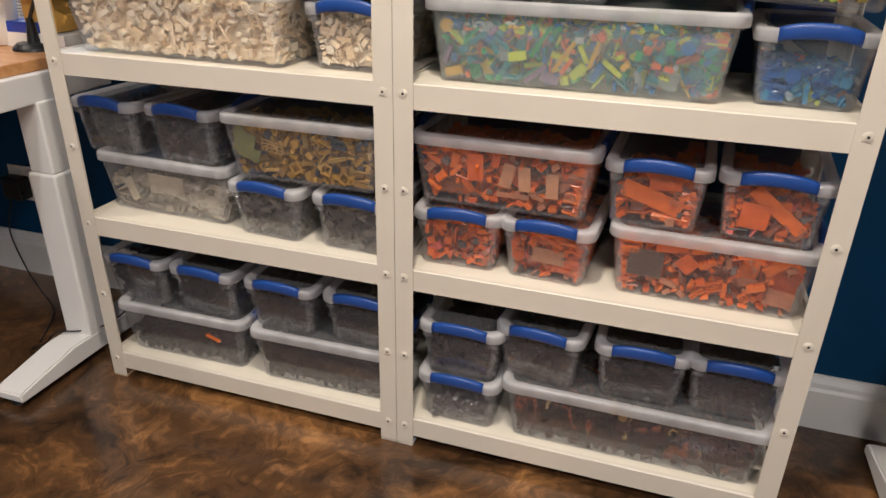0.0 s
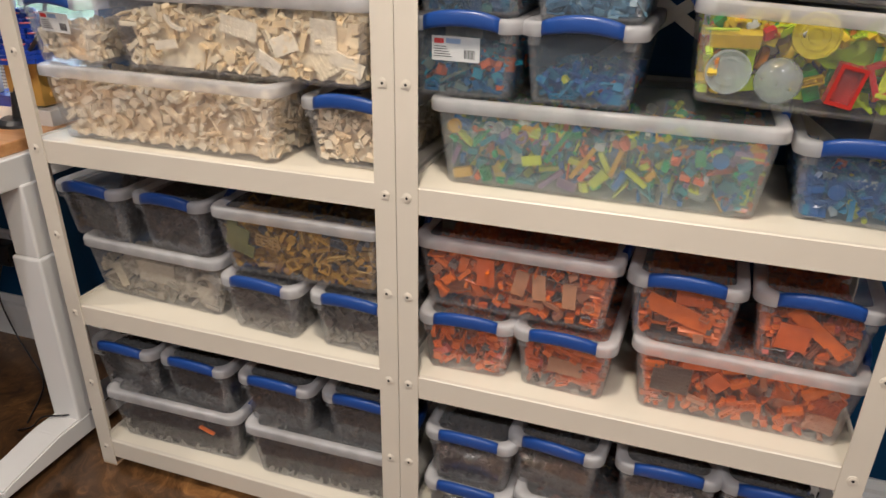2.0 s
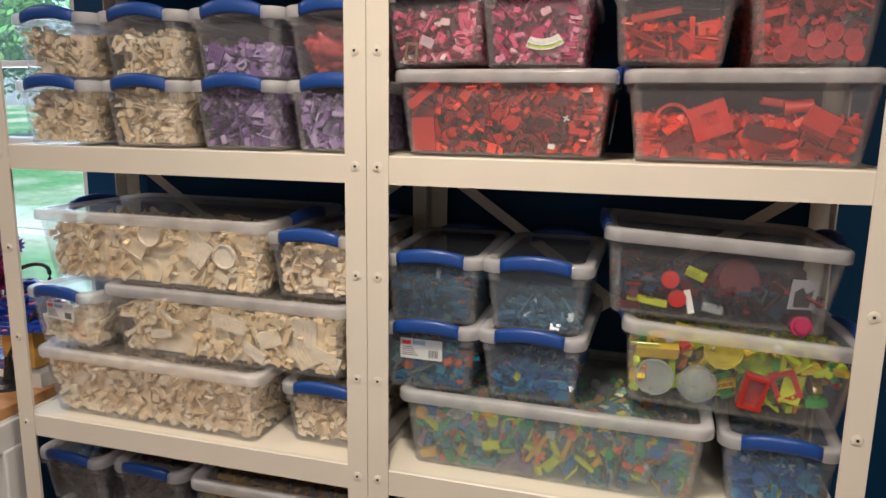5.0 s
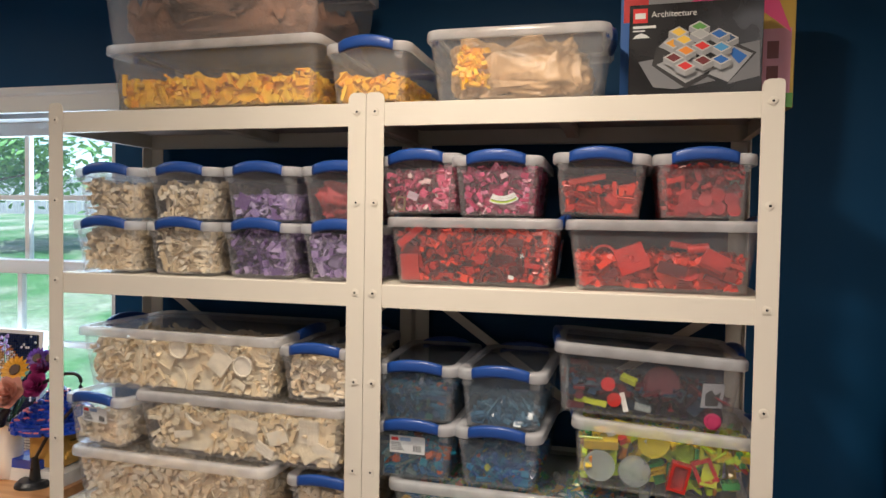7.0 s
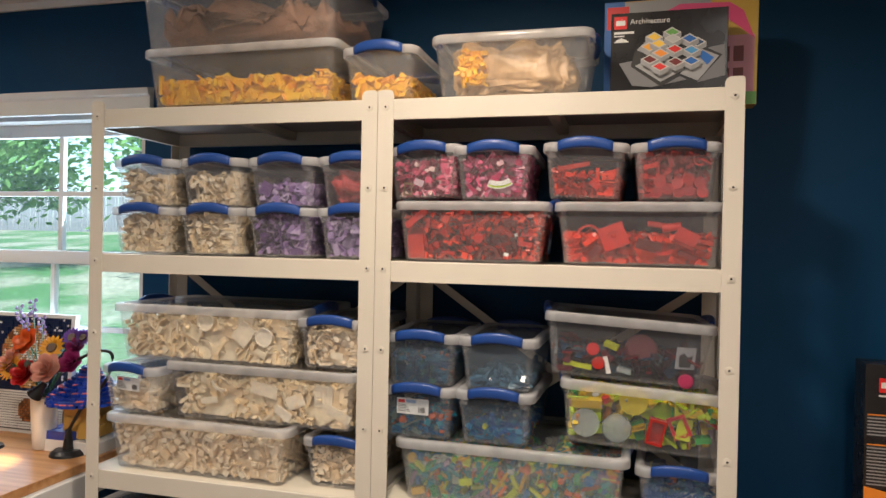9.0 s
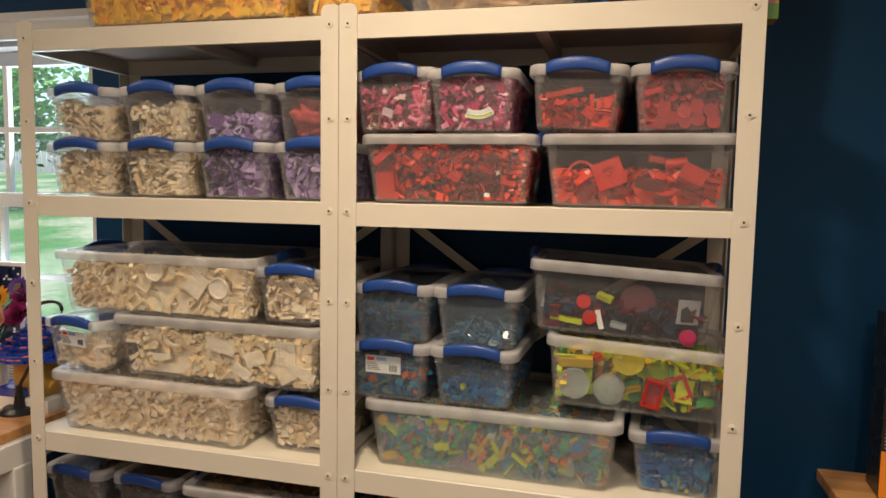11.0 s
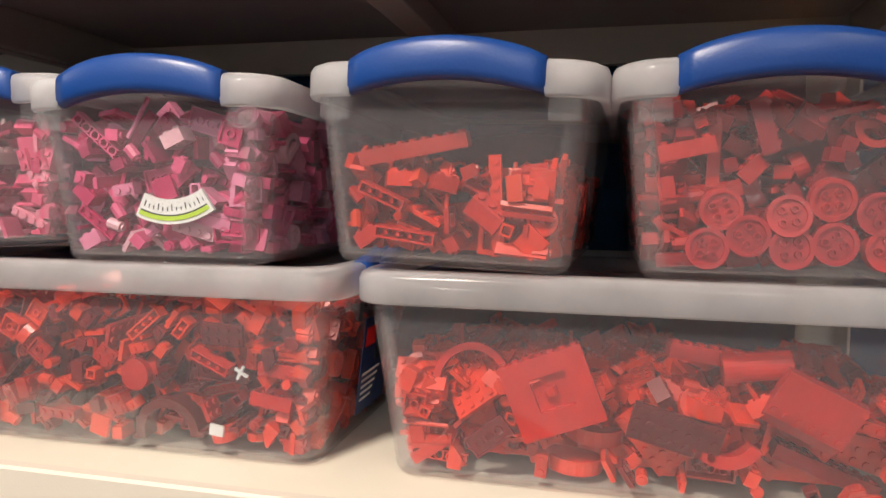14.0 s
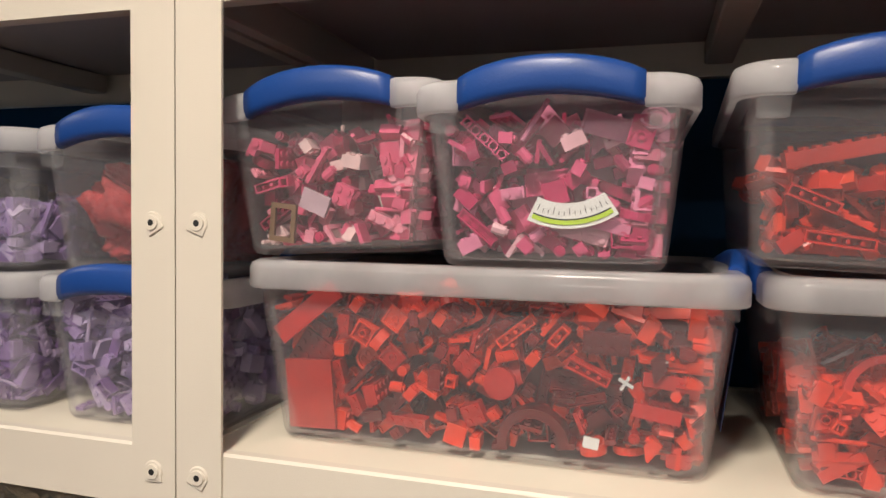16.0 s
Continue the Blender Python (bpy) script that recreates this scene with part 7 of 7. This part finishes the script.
for k in range(4):
    part("window_print", box(0.09 + 0.03 * (k % 2), 0.112 + 0.03 * (k % 2), -0.002, -0.0014, 0.05 + 0.05 * (k // 2), 0.085 + 0.05 * (k // 2)), M_MAROON, pinkbox)
part("grass_print", box(0.10, 0.171, -0.0012, -0.0002, 0.001, 0.03), M_LIMEP, pinkbox)

tall = tagged(new("boxed_set"), "tall black boxed set with an orange lower band on a desk", "box")
tall.matrix_basis = pose(1.29, 0.225, 0.812, 0, 0, -3)
part("carton", box(-0.19, 0.19, 0.0, 0.09, 0.0, 0.378, 0.0012), M_BOXBLACK, tall)
part("orange_band", quad_bm([(-0.1885, 0.002), (0.1885, 0.002), (0.1885, 0.03), (-0.1885, 0.10)], -0.001, 0.0), M_ORP, tall)
part("badge", box(-0.162, -0.130, -0.001, 0.0, 0.315, 0.347), M_LOGO, tall)
part("badge_mark", box(-0.158, -0.134, -0.0016, -0.001, 0.325, 0.338), M_PAPER, tall)
part("print_bar", box(-0.162, -0.140, -0.001, 0.0, 0.305, 0.309), M_PAPER, tall)
for k in range(22):
    z = 0.262 - 0.0075 * k
    if k in (7, 8):
        continue
    mm = M_ORP if k in (0, 9) else M_BOXEDGE
    part("print_bar", box(-0.184, -0.184 + (0.06 if k in (0, 9) else 0.15 - 0.012 * ((k * 7) % 5)), -0.0008, 0.0, z, z + 0.0028), mm, tall)


# ---- the yard ----
def leaf_mat(name, c1, c2):
    m, nt, b = mat(name)
    info = nt.nodes.new("ShaderNodeNewGeometry")
    ramp = nt.nodes.new("ShaderNodeValToRGB")
    e = ramp.color_ramp.elements
    e[0].color, e[1].color = (*c1, 1), (*c2, 1)
    nt.links.new(info.outputs["Random Per Island"], ramp.inputs[0])
    nt.links.new(ramp.outputs[0], b.inputs["Base Color"])
    b.inputs["Roughness"].default_value = 0.5
    tr = nt.nodes.new("ShaderNodeBsdfTranslucent")
    nt.links.new(ramp.outputs[0], tr.inputs[0])
    mix = nt.nodes.new("ShaderNodeMixShader")
    mix.inputs[0].default_value = 0.4
    nt.links.new(b.outputs[0], mix.inputs[1])
    nt.links.new(tr.outputs[0], mix.inputs[2])
    nt.links.new(mix.outputs[0], nt.nodes["Material Output"].inputs["Surface"])
    return m


def lawn():
    m, nt, b = mat("lawn_and_litter")
    co = nt.nodes.new("ShaderNodeTexCoord")
    n1 = node(nt, "ShaderNodeTexNoise", Scale=0.55, Detail=6.0)
    n2 = node(nt, "ShaderNodeTexNoise", Scale=9.0, Detail=6.0)
    for n in (n1, n2):
        nt.links.new(co.outputs["Object"], n.inputs["Vector"])
    r1 = nt.nodes.new("ShaderNodeValToRGB")
    e = r1.color_ramp.elements
    e[0].position, e[0].color = 0.40, (0.06, 0.14, 0.04, 1)
    e[1].position, e[1].color = 0.62, (0.26, 0.25, 0.17, 1)
    nt.links.new(n1.outputs[0], r1.inputs[0])
    mr = node(nt, "ShaderNodeMapRange", From_Min=0.3, From_Max=0.7, To_Min=0.65, To_Max=1.35)
    nt.links.new(n2.outputs[0], mr.inputs["Value"])
    hs = nt.nodes.new("ShaderNodeHueSaturation")
    nt.links.new(r1.outputs[0], hs.inputs["Color"])
    nt.links.new(mr.outputs[0], hs.inputs["Value"])
    nt.links.new(hs.outputs[0], b.inputs["Base Color"])
    b.inputs["Roughness"].default_value = 0.9
    return m


def rise(y):
    return -0.55 + max(0.0, y - 2.0) * 0.105 if y < 26 else 1.97 + 0.01 * (y - 26)


bm = bmesh.new()
ys = [0.55, 1.2, 2, 3, 4.5, 6, 8, 11, 14, 18, 22, 26, 40, 120, 900]
xs = [-900, -120, -60, -40, -30, -22, -16, -11, -7, -4, -2, 0, 3, 8, 20, 100, 900]
gv = [[bm.verts.new((x, y, rise(y) + (0.06 * math.sin(x * 1.7 + y) if 2 < y < 26 and abs(x) < 30 else 0))) for x in xs] for y in ys]
for a, b in zip(gv, gv[1:]):
    for k in range(len(xs) - 1):
        bm.faces.new((a[k], a[k + 1], b[k + 1], b[k])).smooth = True
tagged(part("ground", bm, lawn()), "sunlit lawn with leaf litter, rising to a fence", "ground", "", "structure")
fence = tagged(new("fence"), "weathered grey wooden board fence at the yard's end", "fence")
board = mesh_of("board", box(-0.07, 0.07, -0.011, 0.011, 0, 1.75, 0.004, 1), plain("weathered_boards", (0.17, 0.17, 0.165), 0.85, vary=0.25, scale=4))
for k in range(130):
    part("board", board, None, fence, at=pose(-31 + 0.155 * k, 24.0 + 0.01 * (k % 2), rise(24) - 0.1 + 0.03 * math.sin(k * 1.3), 0, 0.6 * math.sin(k * 2.1), 0))


def tree(x, y, h, spread, label, seed, low, leaves=2600):
    rt = random.Random(seed)
    tr = tagged(new("tree"), label, "tree", "yard trees")
    z0 = rise(y) - 0.1
    tr.location = (x, y, z0)
    bark = plain("bark_%d" % seed, (0.10, 0.075, 0.055), 0.9, vary=0.3, scale=12, bump=0.1)
    part("trunk", tube(smooth_path([(0, 0, 0), (0.1, 0, h * 0.3), (-0.05, 0.1, h * 0.6), (0.1, 0, h * 0.9)]), 0.22, 10, 0.05), bark, tr)
    tips = []
    for k in range(12):
        a, zz = rt.uniform(0, 6.28), h * rt.uniform(0.3, 0.8)
        tip = Vector((spread * math.cos(a), spread * math.sin(a), zz + rt.uniform(-0.1, 0.25) * h)) * rt.uniform(0.7, 1.0)
        tip.z = max(tip.z, low)
        part("limb", tube(smooth_path([(0, 0, zz * 0.8), Vector((0, 0, zz * 0.8)).lerp(tip, 0.5) + Vector((0, 0, 0.2)), tip]), 0.06, 7, 0.012), bark, tr)
        tips.append(tip)
    v, f = [], []
    n = 0
    for k in range(leaves):
        c = rt.choice(tips)
        p = Vector((0, 0, h * 0.6)).lerp(c, rt.uniform(0.45, 1.12)) + Vector((rt.gauss(0, 0.42), rt.gauss(0, 0.42), rt.gauss(0, 0.34)))
        s = rt.uniform(0.07, 0.17)
        q = Euler((rt.uniform(-0.9, 0.9), rt.uniform(-0.9, 0.9), rt.uniform(0, 6.28))).to_matrix()
        for w in ((-s, 0, 0), (0, -s * 0.5, 0.01), (s, 0, 0), (0, s * 0.5, 0.01)):
            v.append(p + q @ Vector(w))
        f.append((n, n + 1, n + 2, n + 3))
        n += 4
    me = bpy.data.meshes.new("crown")
    me.from_pydata([tuple(q) for q in v], [], f)
    me.materials.append(leaf_mat("leaves_%d" % seed, (0.08, 0.20, 0.04), (0.22, 0.38, 0.10)))
    o = new("crown", me)
    o.parent = tr
    return tr


tree(-15.6, 11.5, 5.4, 3.6, "leafy green tree on the lawn", 1, 2.4, 5200)
tree(-7.6, 12.5, 5.4, 3.2, "leafy green tree on the lawn", 2, 2.4, 5200)
tree(-13, 22, 8, 4.0, "tall leafy tree by the fence", 3, 2.5)
tree(-17, 28, 9, 4.5, "tall leafy tree beyond the fence", 4, 2.5)
tree(-9.5, 29, 9, 4.5, "tall leafy tree beyond the fence", 5, 2.5)
tree(-22, 27, 9, 4.5, "tall leafy tree beyond the fence", 6, 2.5)
